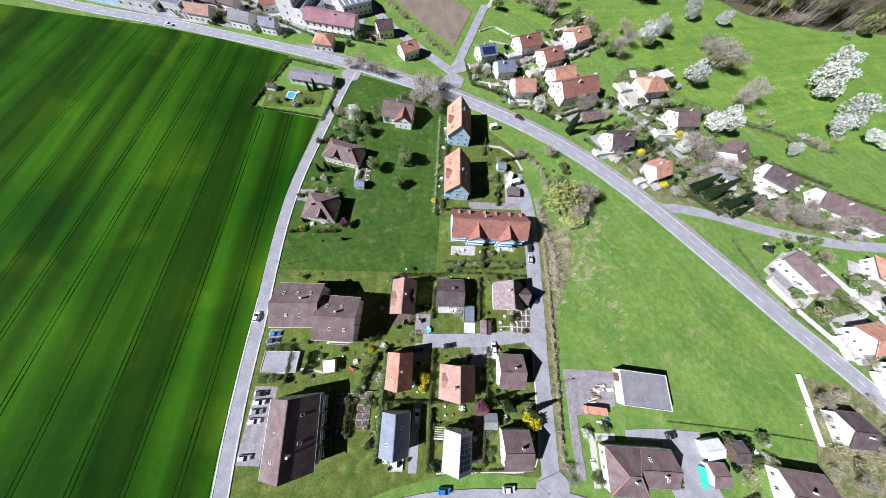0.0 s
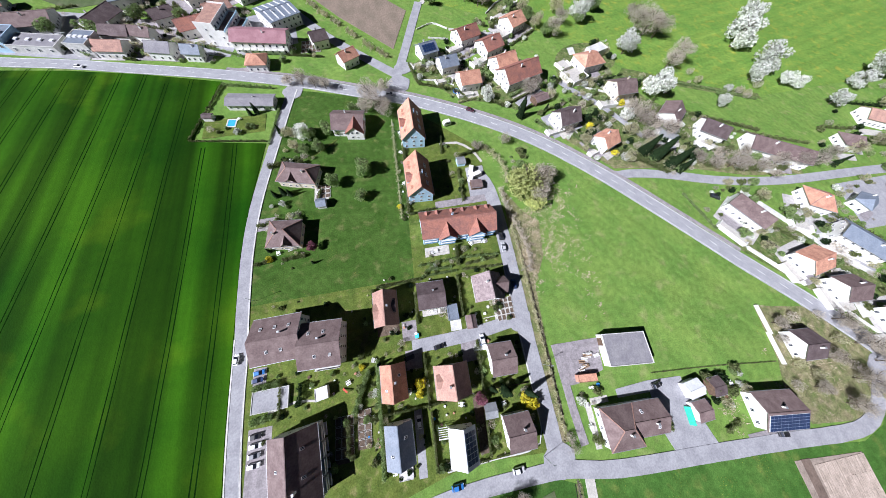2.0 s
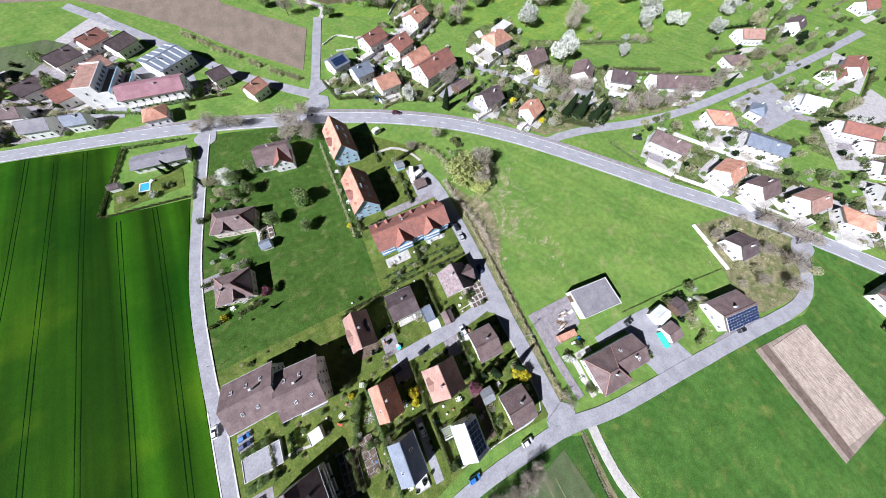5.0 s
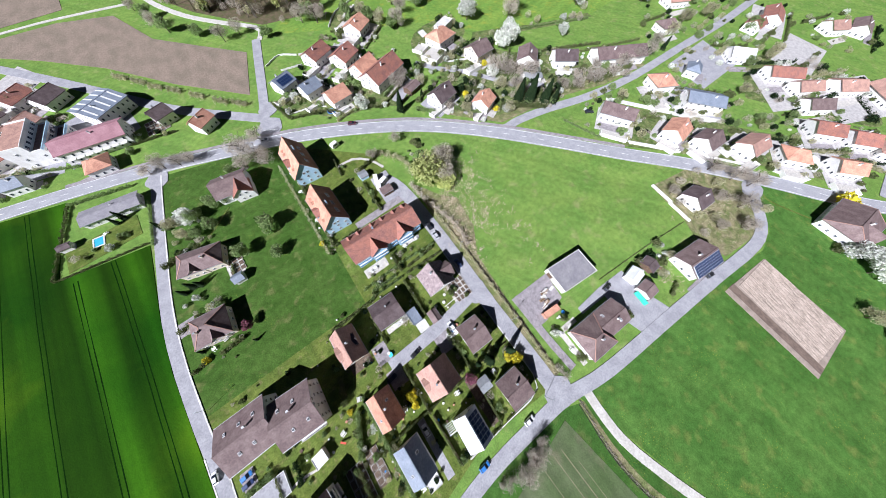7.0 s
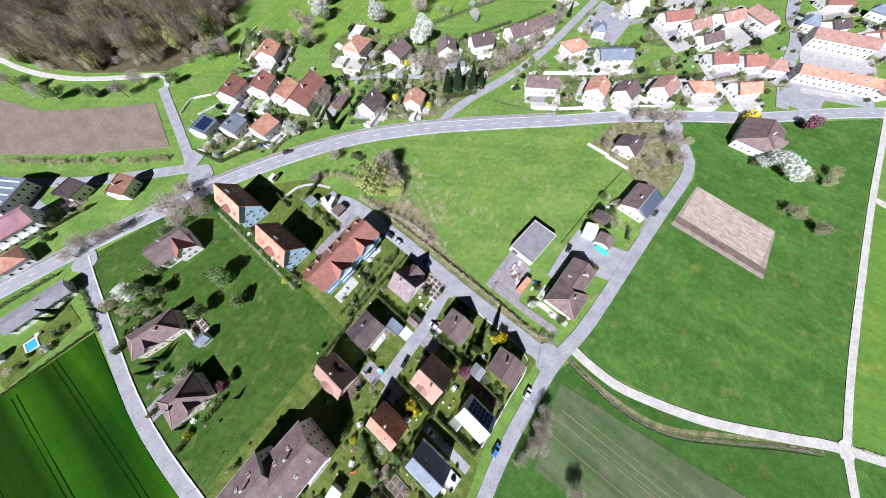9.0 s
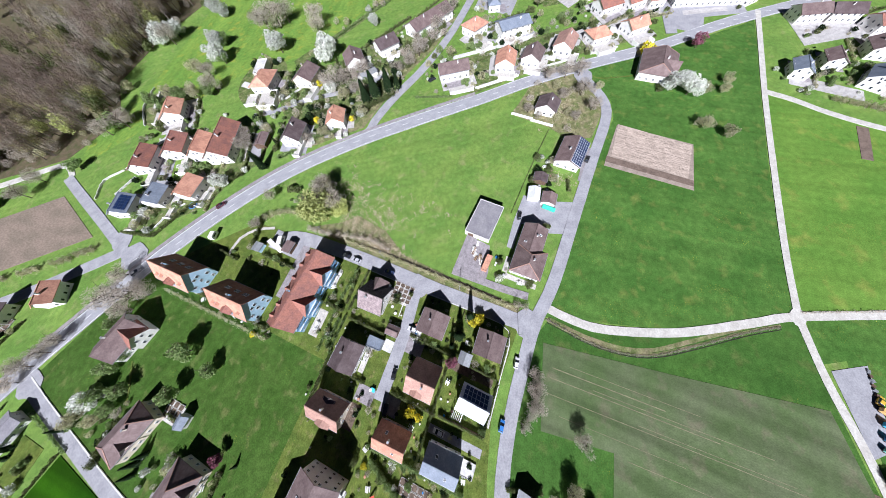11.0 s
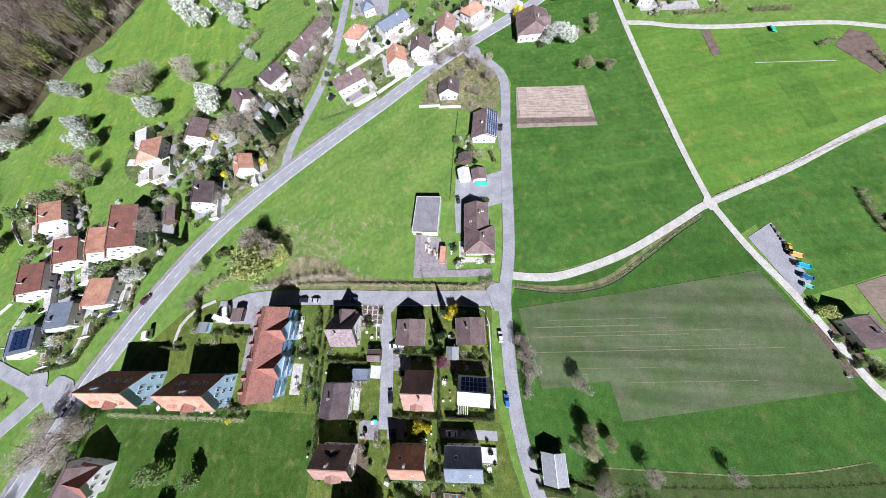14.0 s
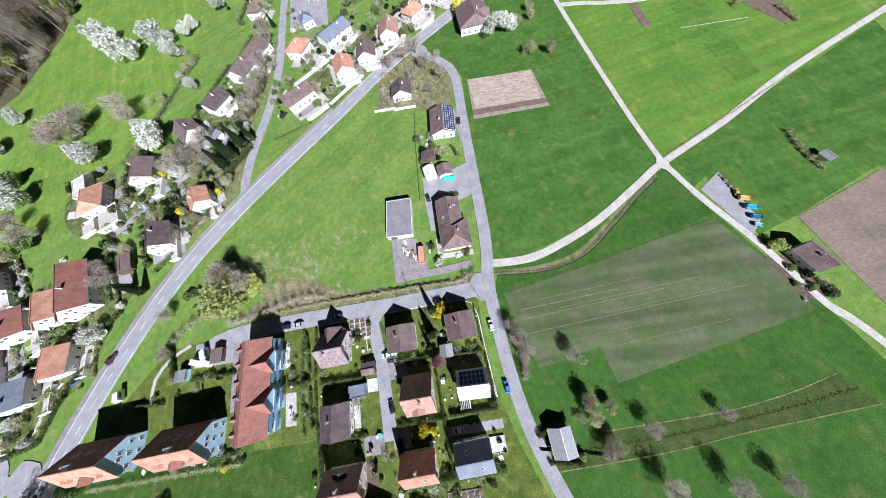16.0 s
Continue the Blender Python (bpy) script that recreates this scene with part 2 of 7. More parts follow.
patch("orchard_meadow", [(-73, 62), (-3, 62), (-3, 158), (-22, 166), (-62, 178), (-66, 142), (-72, 110), (-73.5, 85)], 0.045, DARKGRASS, "dark green orchard meadow between lane and terraces", "meadow")
patch("village_ground", [(-70, -8), (-66.5, -36), (-50, -24.6), (-30, -17.2), (-13, -11.4), (4, -7.4), (20, -6.5), (42, -7.8), (42, 62), (36, 124), (5, 152), (-3, 152), (-3, 62), (-73, 62)], 0.05, LAWN, "mixed garden grass under the village houses", "lawn")
patch("south_meadow", [(-66, -42), (-30, -24), (-12, -18), (8, -14), (36, -14), (52, -20), (51.5, -42), (61.5, -72), (85, -120), (64, -131), (10, -164), (-60, -200), (-200, -200), (-200, -42)], 0.04, VIGNETTEGRASS, "lush green meadow south of the lane", "meadow")
patch("path_meadow", [(47, -14), (63.4, -15.9), (100, -19.3), (137.3, -23.2), (156.3, -25.2), (166.5, -22), (178, -9.5), (184, -4), (201, -29), (225, -60), (247, -90), (255, -97), (235, -99.5), (198, -102.6), (160, -107), (125, -112), (86.6, -119), (76.5, -99), (62, -68)], 0.042, DEEPGRASS, "lush green meadow dotted with dandelions", "meadow")
patch("hill_meadow", [(90, 240), (175, 247), (190, 228), (330, 208), (330, 100), (280, 132), (200, 130), (150, 150), (128, 168), (110, 190), (70, 214), (24, 240), (40, 246)], 0.035, SUNGRASS, "sunny yellow-green hillside meadow", "meadow")
patch("far_meadow", [(86, -121), (125, -115), (198, -105.5), (195, -140), (193, -183), (194, -240), (186, -300), (150, -300), (128, -236), (104, -170)], 0.038, FARGRASS, "bright meadow beyond the gravel paths", "meadow")
patch("shrub_ground", [(140, 26), (148, 24), (170, 20), (180, 4), (170, -14), (158, -19), (140, -17), (136, -4), (139, 5)], 0.06, DRYGRASS, "dry grass under bare shrubs", "scrub")
patch("stream_bank", [(42.6, 60), (44, 98), (52, 84), (58, 78), (56, 62), (49, 50), (47.6, 24), (47.6, -6), (43.6, -6), (43.6, 30)], 0.055, DRYGRASS, "dry brown grass on the stream bank", "bank")
patch("bank", [(104, 99), (140, 93.5), (170, 84), (200, 80), (200, 92), (150, 108), (112, 110), (90, 122), (80, 124)], 0.056, DRYGRASS, "dry overgrown bank above the hill lane", "bank")
patch("crop_field", [(-420, 250), (-191, 213), (-147, 203), (-101, 190), (-103, 186), (-110.5, 150.6), (-72.6, 143.4), (-77.5, 108), (-79, 85), (-78, 55), (-77, 20), (-75.5, -4), (-72, -40), (-68, -120), (-400, -120)], 0.16, CROP, "deep green winter crop with long parallel drill lines", "crop field")
patch("ploughed_field", [(-52, 318), (-36, 280), (-13, 255.5), (8.6, 233), (-2, 200), (-35, 234), (-66, 272), (-97, 302), (-125, 326), (-190, 352), (-190, 360), (-126, 341), (-84, 333)], 0.12, EARTH, "bare brown ploughed earth field above the village", "field", rounded=False)
patch("ploughed_field", [(-79, 345), (-128, 352), (-200, 372), (-200, 430), (-130, 400), (-79, 364)], 0.12, EARTH, "second bare brown field beyond the field path", "field")
patch("stubble_field", [(-206, 268), (-187, 270), (-158, 261), (-148, 266), (-128, 283), (-140, 293), (-180, 300), (-230, 308), (-260, 300)], 0.12, SEEDED, "grey-brown field with thin growth beyond the western houses", "field")
ribbon("field_path", [(-40, 324), (-88, 338.5), (-128, 347), (-200, 366)], 2.2, 0.19, GRAVEL, "thin pale path between the ploughed fields", "path")
patch("tilled_plot", [(152.6, -27.6), (153.6, -68.6), (128, -71.6), (126.6, -25.8)], 0.14, PLOUGH, "pale tilled soil plot in the meadow", "field")
patch("dark_soil_strip", [(132.4, -26), (133.2, -71), (130, -71.3), (129, -25.8)], 0.17, DARKSOIL, "dark strip of freshly turned soil beside the tilled plot", "field")
patch("sprouting_field", [(38, -18.4), (46, -70), (56, -132.5), (36, -146), (14, -156), (0, -55), (13, -52.5), (9, -25)], 0.12, SEEDED, "grey-green field with thinly sprouting seed rows", "field")
patch("fallow_field", [(51, -174), (66, -230), (69, -300), (-20, -300), (11, -188)], 0.12, EARTH, "bare brown fallow field beside the yard", "field")
patch("yard", [(70, -133.5), (77, -147.5), (52, -155), (46, -147)], 0.14, ASPHALT, "grey asphalt farm yard beside the lane", "yard")
patch("garage_yard", [(50.2, 26), (68.8, 25.5), (67.5, 14), (56, 11), (50.2, 11)], 0.12, PAVING, "patchy grey asphalt yard before the garage", "yard")
patch("house_yard", [(83, 7.4), (97, 6.6), (97.4, -2.7), (102.4, -17.6), (86, -18.2), (83, -9)], 0.12, ASPHALT, "grey asphalt forecourt between house and sheds", "yard")
patch("house_yard", [(70, 3.9), (82.9, 3.6), (82.9, 7.4), (70, 6.8)], 0.12, ASPHALT, "asphalt strip behind the long house", "yard")
patch("lawn", [(-71, 13), (-3, 13), (-3, 40), (-71, 36)], 0.08, LAWN, "garden lawn with worn patches between the apartment houses", "lawn")
patch("lawn", [(-19, -6), (37, -6), (37, 18), (-19, 18)], 0.085, LAWN, "patchy garden lawn round the family houses", "lawn")
patch("lawn", [(-21, 18.2), (37.5, 18.2), (37.5, 34), (-21, 34)], 0.075, LAWN, "patchy garden lawn behind the family houses", "lawn")
patch("lawn", [(-22, 40), (37, 40), (37, 61), (-22, 61)], 0.07, LAWN, "garden lawn with beds beside the houses", "lawn")

MAIN = [(-420, 276), (-260, 233), (-191.6, 218.1), (-147.1, 207), (-101.1, 195.4), (-58, 182.6), (-22.8, 169.5), (5, 159), (38, 142), (67, 123), (94.5, 98.5), (120, 71.5), (143.2, 45.8), (164.5, 23.3), (184, 0), (204.5, -27), (228, -57), (250, -86), (285, -140), (340, -230)]
LANE_W = [(-61, 178), (-63.4, 167.4), (-68.9, 140.2), (-74.4, 109.8), (-76.1, 85.6), (-75.4, 60.0), (-74.3, 42.3), (-73.8, 23.1), (-72.5, 2.0), (-69.5, -25), (-66, -70)]
LANE_E = [(41.8, -9), (41.2, 9.5), (40.4, 28.1), (40.2, 45.7), (39.7, 73.4), (37.8, 98), (33, 109)]
LANE_S = [(182, -0.5), (176, -7.5), (167.5, -17), (160, -20.8), (150, -21.5), (128, -20), (100, -18.5), (63, -16.6), (43.5, -13.4), (27, -13.2), (11, -13.6), (-3, -15), (-15, -17.6), (-32, -23), (-70, -38)]
road_main = ribbon("road_main", MAIN, 7.2, 0.22, TARMAC, "grey asphalt main road with a dashed white centre line")
ribbon("lane_west", LANE_W, 5.0, 0.2, ASPHALT, "narrow grey asphalt lane along the crop field", "lane")
ribbon("lane_east", LANE_E, 6.2, 0.205, ASPHALT, "pale asphalt village lane in patches of house shade", "lane")
ribbon("lane_south", LANE_S, 5.2, 0.215, ASPHALT, "pale asphalt country lane past the gardens", "lane")
ribbon("side_lane", [(-6.5, 34.9), (17.1, 35.6), (38, 38)], 5.0, 0.195, ASPHALT, "short asphalt lane between the family houses", "lane")
ribbon("garage_lane", [(50.8, 26), (51.4, 12), (51.8, 3), (52.8, -8)], 3.0, 0.18, PAVING, "narrow worn drive to the garage", "drive")
ribbon("junction_road", [(-6, 166), (-1.5, 178), (5.5, 200), (12, 222), (17.5, 240)], 5.2, 0.21, ASPHALT, "asphalt side road climbing from the junction", "lane")
ribbon("upper_road", [(0, 178), (-16, 192.4), (-41.4, 216.5), (-69, 250), (-94.4, 281), (-130, 322)], 5.2, 0.206, ASPHALT, "asphalt road along the ploughed field", "lane")
ribbon("forest_path", [(19, 238), (23, 246.5), (17, 255.5), (6.6, 266), (-11.4, 287), (-24.3, 308.7), (-32, 328), (-38, 348), (-64, 420)], 3.2, 0.2, GRAVEL, "pale gravel path along the wood edge", "path")
ribbon("hill_lane", [(98, 94), (109, 95), (128, 91.4), (155.6, 83.4), (186, 78.4), (226.5, 76.5), (272.9, 74.5), (330, 76)], 4.6, 0.212, ASPHALT, "asphalt lane climbing between houses", "lane")
ribbon("garden_lane", [(88.8, 163.4), (97, 152), (110, 138.5), (127.3, 114), (140, 104)], 3.0, 0.19, ASPHALT, "narrow lane behind the hillside houses", "lane")
ribbon("gravel_path", [(51.7, -13.2), (51.3, -18), (50.8, -28), (52.4, -40.6), (62, -71), (76.5, -101.5), (86, -121), (104, -169), (130, -231), (172, -350)], 3.4, 0.212, GRAVEL, "pale gravel farm path curving through meadows", "path")
ribbon("gravel_path", [(86, -121), (114, -115.6), (160, -109.3), (197.5, -104.8), (235, -101.5), (262, -99)], 3.4, 0.228, GRAVEL, "straight pale gravel farm path between meadows", "path")
ribbon("gravel_path", [(86, -121), (66, -131.6), (48, -144), (31, -154), (15.7, -162), (4, -173), (-40, -203)], 3.6, 0.221, GRAVEL, "pale gravel farm path past the yard", "path")
ribbon("gravel_path", [(199.5, -104.8), (198.6, -120), (195.9, -136), (194.2, -158), (194.3, -183), (195.2, -212), (194.8, -240), (190, -270), (184, -300)], 3.0, 0.223, GRAVEL, "thin pale path across the far meadow", "path")


# ---- houses ----
WINDOW_MESHES = {}


def window(parent, x, y, z, turn, w=1.1, h=1.25, tilt=0.0, far=False):
    """A window set on a wall or roof: frame with its glass under it; turn: degrees of its outward side from -y."""
    key = (w, h)
    if key not in WINDOW_MESHES:
        bm = bmesh.new()
        for a in ((-w / 2, -h / 2, -w / 2 + 0.1, h / 2), (w / 2 - 0.1, -h / 2, w / 2, h / 2), (-w / 2 + 0.1, -h / 2, w / 2 - 0.1, -h / 2 + 0.12), (-w / 2 + 0.1, h / 2 - 0.1, w / 2 - 0.1, h / 2), (-0.04, -h / 2 + 0.12, 0.04, h / 2 - 0.1)):
            box(bm, a[0], -0.1, a[1], a[2], 0.06, a[3])
        fr = bpy.data.meshes.new("window")
        bm.to_mesh(fr), bm.free(), fr.materials.append(FRAME)
        bm = boxed(-w / 2 + 0.08, -0.05, -h / 2 + 0.08, w / 2 - 0.08, 0.05, h / 2 - 0.08)
        gl = bpy.data.meshes.new("pane")
        bm.to_mesh(gl), bm.free(), gl.materials.append(GLASS)
        WINDOW_MESHES[key] = fr, gl
    fr, gl = WINDOW_MESHES[key]
    if far:
        if "far" not in WINDOW_MESHES:
            bm = bmesh.new()
            box(bm, -w / 2, -0.06, -h / 2, w / 2, 0.05, h / 2, 0)
            box(bm, -w / 2 + 0.1, -0.08, -h / 2 + 0.1, w / 2 - 0.1, -0.05, h / 2 - 0.1, 1)
            me = bpy.data.meshes.new("window")
            bm.to_mesh(me), bm.free(), me.materials.append(FRAME), me.materials.append(GLASS)
            WINDOW_MESHES["far"] = me
        o = new("window", WINDOW_MESHES["far"])
        o.parent, o.matrix_basis = parent, pose(x, y, z, tilt, 0, turn)
        return o
    o = new("window", fr)
    o.parent, o.matrix_basis = parent, pose(x, y, z, tilt, 0, turn)
    g = new("pane", gl)
    g.parent = o
    return o


HOUSES = []


def house(name, label, x, y, length, width, turn, eave, rise, roof, wall, hip=0.0, over=0.6, windows=True, chimney=True, skylights=0, base=0.0, category="house", storeys=None, sides="nsew"):
    """A house on a level site: walls with gables, two roof slopes (or four when hipped), ridge, windows, chimney. length runs along the ridge."""
    top = new(name)
    top.matrix_basis = pose(x, y, base, 0, 0, turn)
    tagged(top, label, category)
    if storeys is None and length > 9.5:
        HOUSES.append((x, y, length, width, turn))
    a, b = length / 2 - over, width / 2 - over
    hl, hw = length / 2, width / 2
    ridge = eave + rise
    slope = rise / hw
    far = y > 185 or x > 205 or x < -95
    wall_top = eave + slope * over - 0.12
    k = hip * hw
    bm = bmesh.new()
    v = [bm.verts.new(c) for c in ((-a, -b, -0.4), (a, -b, -0.4), (a, b, -0.4), (-a, b, -0.4), (-a, -b, wall_top), (a, -b, wall_top), (a, b, wall_top), (-a, b, wall_top))]
    for f in ((0, 1, 5, 4), (2, 3, 7, 6), (0, 3, 2, 1)):
        bm.faces.new([v[i] for i in f])
    if hip > 0.05:
        bm.faces.new([v[i] for i in (1, 2, 6, 5)]), bm.faces.new([v[i] for i in (3, 0, 4, 7)]), bm.faces.new([v[i] for i in (4, 5, 6, 7)])
    else:
        g = [bm.verts.new((-a, 0, ridge - 0.14)), bm.verts.new((a, 0, ridge - 0.14))]
        bm.faces.new((v[1], v[2], v[6], g[1], v[5])), bm.faces.new((v[3], v[0], v[4], g[0], v[7]))
        bm.faces.new((v[4], v[5], g[1], g[0])), bm.faces.new((v[6], v[7], g[0], g[1]))
    bmesh.ops.recalc_face_normals(bm, faces=bm.faces)
    wall_ob = part("wall", bm, wall, top)
    t = 0.2
    for s in (-1, 1):
        c = [(-hl, s * hw, eave), (hl, s * hw, eave), (hl - k, 0, ridge), (-hl + k, 0, ridge)]
        part("roof_slope", slabbed(c if s < 0 else c[::-1], t), roof, top)
    if hip > 0.05:
        for s in (-1, 1):
            c = [(s * hl, -s * hw, eave), (s * hl, s * hw, eave), (s * (hl - k), 0, ridge)]
            part("roof_slope", slabbed(c, t), roof, top)
        for s, r in () if far else ((-1, -1), (-1, 1), (1, -1), (1, 1)):
            a0, a1 = Vector((s * hl, r * hw, eave + 0.05)), Vector((s * (hl - k), 0, ridge + 0.05))
            off = Vector((-(a1 - a0).y, (a1 - a0).x, 0)).normalized() * 0.16
            part("hip_cap", slabbed([a0 - off, a0 + off, a1 + off, a1 - off], 0.12), PINK, top)
    bm = bmesh.new()
    box(bm, -hl + k, -0.16, ridge - 0.12, hl - k, 0.16, ridge + 0.08)
    part("ridge_cap", bm, roof, top)
    for s in () if far else (-1, 1):
        bm = boxed(-hl, s * (hw + 0.06) - 0.08, eave - 0.2, hl, s * (hw + 0.06) + 0.08, eave - 0.05)
        part("gutter", bm, METAL, top)
    if chimney:
        cx, cy = length * random.uniform(-0.2, 0.2), width * random.choice((-0.12, 0.12))
        bm = boxed(cx - 0.3, cy - 0.27, ridge - 1.6, cx + 0.3, cy + 0.27, ridge + 0.45)
        st = part("chimney", bm, wall, top)
        part("chimney_cap", boxed(cx - 0.4, cy - 0.36, ridge + 0.45, cx + 0.4, cy + 0.36, ridge + 0.55), METAL, st)
    if windows:
        n = storeys or max(1, round((eave - 0.4) / 2.7))
        for fl in range(n):
            z = 1.5 + fl * 2.7
            cols = max(2, round((2 * a) / 3.4))
            for i in range(cols):
                u = -a + (i + 0.5) * 2 * a / cols
                if "s" in sides:
                    window(wall_ob, u, -b, z, 0, far=far)
                if "n" in sides:
                    window(wall_ob, u, b, z, 180, far=far)
            cols = max(2, round((2 * b) / 3.6))
            for i in range(cols):
                u = -b + (i + 0.5) * 2 * b / cols
                if "e" in sides:
                    window(wall_ob, a, u, z, 90, far=far)
                if "w" in sides:
                    window(wall_ob, -a, u, z, -90, far=far)
        if hip < 0.05 and rise > 3:
            for s in (-1, 1):
                for u in (-0.9, 0.9):
                    window(wall_ob, s * a, u, eave + 0.9, 90 * s, 1.1, 1.25)
    ang = math.degrees(math.atan(slope))
    for i in range(skylights):
        s = -1 if i % 2 else 1
        u = (i - (skylights - 1) / 2) * length * 0.7 / max(1, skylights)
        q = hw * 0.5
        window(top, u, s * q, eave + slope * (hw - q) + 0.08, 0 if s < 0 else 180, 0.9, 1.25, -(90 - ang))
    return top


# family houses between the two lanes
house("apartment_house", "apartment house wing with brown tiled gable roof and skylights", -55.8, 46.7, 17.2, 16.6, 1, 8.4, 3.6, BROWN, WHITE, skylights=5)
house("apartment_house", "apartment house wing with brown tiled gable roof and balconies", -39.7, 42.2, 15, 16.4, -2, 8.4, 3.4, BROWN, WHITE, skylights=4)
house("apartment_house", "long apartment house with dark brown roof beside parking bays", -48.4, 5.4, 22.5, 16.6, 97, 6.4, 5.6, BROWN, WHITE, skylights=4)
house("family_house", "family house with faded pink tiled gable roof", -15.7, 51.0, 14, 9.8, 90, 3.9, 5.3, PINK, CREAM)
house("family_house", "family house with plain dark brown tiled roof", 3.2, 53.0, 11.4, 11.1, 0, 4.4, 2.6, DARKBROWN, WHITE)
house("family_house", "family house with mottled grey-brown roof and lean-to", 27.2, 52.1, 11.2, 12.4, 90, 3.6, 6.0, MOTTLED, WHITE)
house("family_house", "family house with orange tiled gable roof and skylights", -14.3, 24.7, 12.5, 9.6, 91, 3.9, 5.3, ORANGE, CREAM, skylights=2)
house("family_house", "wide family house with faded orange tiled roof and dormer", 7.5, 21.5, 11.4, 13.2, 90, 3.5, 6.9, PINK, CREAM)
house("family_house", "family house with dark red-brown tiled roof and pale gutters", 27.3, 25.3, 9.8, 11.4, 0, 4.6, 3.0, BROWN, WHITE)
house("family_house", "modern house with blue-grey slate gable roof", -13.5, 5.5, 13, 9.8, 92, 4.6, 3.5, SLATE, WHITE, chimney=False, skylights=2)
house("family_house", "family house with white sheet roof and garden pergola", 8.3, 1.2, 11.6, 9.8, 88, 4.6, 3.8, PALEMETAL, WHITE, chimney=False)
house("family_house", "family house with dark brown tiled roof near the lane corner", 28.6, 1.7, 10, 11.2, 2, 4.6, 3.0, BROWN, WHITE)
house("family_house", "villa with brown hipped roof beside the meadow", -53.1, 119.4, 18, 11.6, -14, 4.4, 3.2, BROWN, CREAM, hip=0.8)
house("family_house", "square villa with steep brown hipped roof", -57.9, 89.9, 14, 13, -5, 4.4, 4.0, BROWN, CREAM, hip=0.9)
house("family_house", "farmhouse with broad brown gable roof in the orchard", -28.9, 146.5, 16, 14, -8, 4.4, 3.6, BROWN, WHITE)
house("terrace_house", "sky-blue terrace block with steep orange tiled roof", 3.2, 137.0, 20.4, 12.1, 88, 5.7, 6.9, ORANGE, SKYBLUE, storeys=2)
house("terrace_house", "sky-blue terrace block with steep orange roof and skylights", 3.6, 106.3, 20.4, 12.1, 89, 5.7, 6.9, ORANGE, SKYBLUE, storeys=2)
house("terrace_house", "long blue terrace with red-orange roof and cross gables", 18.4, 81.4, 33, 13.3, 1, 6.8, 4.6, RED, SKYBLUE, storeys=2)
# by the garage meadow
house("family_house", "long brown-roofed house beside the asphalt forecourt", 65.6, -3.6, 13.4, 13.2, 0, 3.9, 3.4, BROWN, WHITE, hip=0.7)
house("family_house", "brown-roofed house wing with pale roof lines beside the forecourt", 75.6, -2.6, 14.4, 10.6, 0, 3.8, 2.5, BROWN, WHITE, skylights=2)
house("family_house", "brown gable-roofed house with blue solar panels", 125.2, -9.0, 17.4, 12.4, -3, 3.6, 2.6, BROWN, WHITE)
house("family_house", "small white house half hidden in bare shrubs", 148.9, 9.1, 10, 11, 0, 3.6, 3.0, DARKBROWN, WHITE)
house("farmhouse", "large white farmhouse with faded brown roof", 195.0, -40.0, 22, 18, 3, 4.2, 4.2, BROWN, WHITE, hip=0.3)
# beyond the main road
house("family_house", "white house with dark roof and solar panels", 17.3, 191.0, 11, 10.5, 20, 4.3, 3, SLATE, WHITE)
house("family_house", "white house with slate grey roof", 27.9, 178.7, 11, 10, 14, 4.3, 3, SLATE, WHITE)
house("family_house", "white house with pale orange tiled roof", 38.0, 164.9, 12, 11.5, 8, 4.3, 3.4, ORANGE, WHITE)
house("family_house", "white house with red-brown roof on the slope", 42.1, 199.9, 15, 11.5, 25, 4.3, 3.2, RED, WHITE)
house("family_house", "white house with red-brown tiled roof and garden wall", 54.8, 188.9, 14, 12, 28, 4.3, 3.2, RED, WHITE)
house("barn_house", "big farmhouse with weathered brown barn roof", 66.5, 163.7, 24, 13.5, 22, 5, 4.4, RED, WHITE)
house("barn_house", "farmhouse wing with pale orange tiled roof", 60, 173.5, 14, 12, 22, 4.3, 4, ORANGE, WHITE)
house("family_house", "white villa with orange hipped roof and terrace", 110.1, 167.5, 15, 12, 15, 4.3, 3, ORANGE, WHITE, hip=0.7)
house("family_house", "chalet with brown roof and wooden balcony", 121.9, 144.8, 13, 12, 8, 4.3, 3.2, BROWN, CREAM)
house("family_house", "white house with dark slate gable roof by the road", 84.9, 130.3, 13, 11, 15, 4.3, 4, DARKBROWN, WHITE)
house("family_house", "white house with bright orange roof in shrubs", 101.7, 113.4, 10.5, 10, 25, 4.3, 3, ORANGE, WHITE)
house("family_house", "white house with brown gable roof on the slope", 142.3, 123.6, 13, 11, 42, 4.3, 3, BROWN, WHITE)
house("family_house", "white house with dark brown gable roof by the orchard", 159.3, 110.4, 13, 11, -32, 4.3, 3, DARKBROWN, WHITE)
house("family_house", "long low house with faded brown roof", 187, 93.5, 30, 12, -22, 4.2, 3, BROWN, WHITE)
house("family_house", "white house with brown tiled roof above the pond", 154.9, 65.1, 17, 10.2, -55, 4.3, 3, BROWN, WHITE)
house("family_house", "white villa with orange hipped roof by the hill lane", 190.8, 64.7, 12, 11.5, -22, 4.3, 3, ORANGE, WHITE, hip=0.8)
house("workshop", "long pale workshop with grey roof and skylights", 198, 43, 18.5, 12, -46, 5, 2, SLATE, WHITE)
house("family_house", "white house with orange-brown roof beside the main road", 171, 39, 13, 11, 13, 4.3, 3, ORANGE, WHITE)
house("family_house", "white house with brown roof beside the main road", 179, 25.5, 12, 11, 2, 4.3, 3, BROWN, WHITE)
house("family_house", "white house with pink tiled roof near the bend", 194.5, 10.5, 14, 11, 0, 4.3, 3, PINK, WHITE)
house("villa", "low grey-roofed villa beside a small pool", -81.2, 170.0, 24, 9.4, -8, 3.2, 1.0, FLATROOF, WHITE)
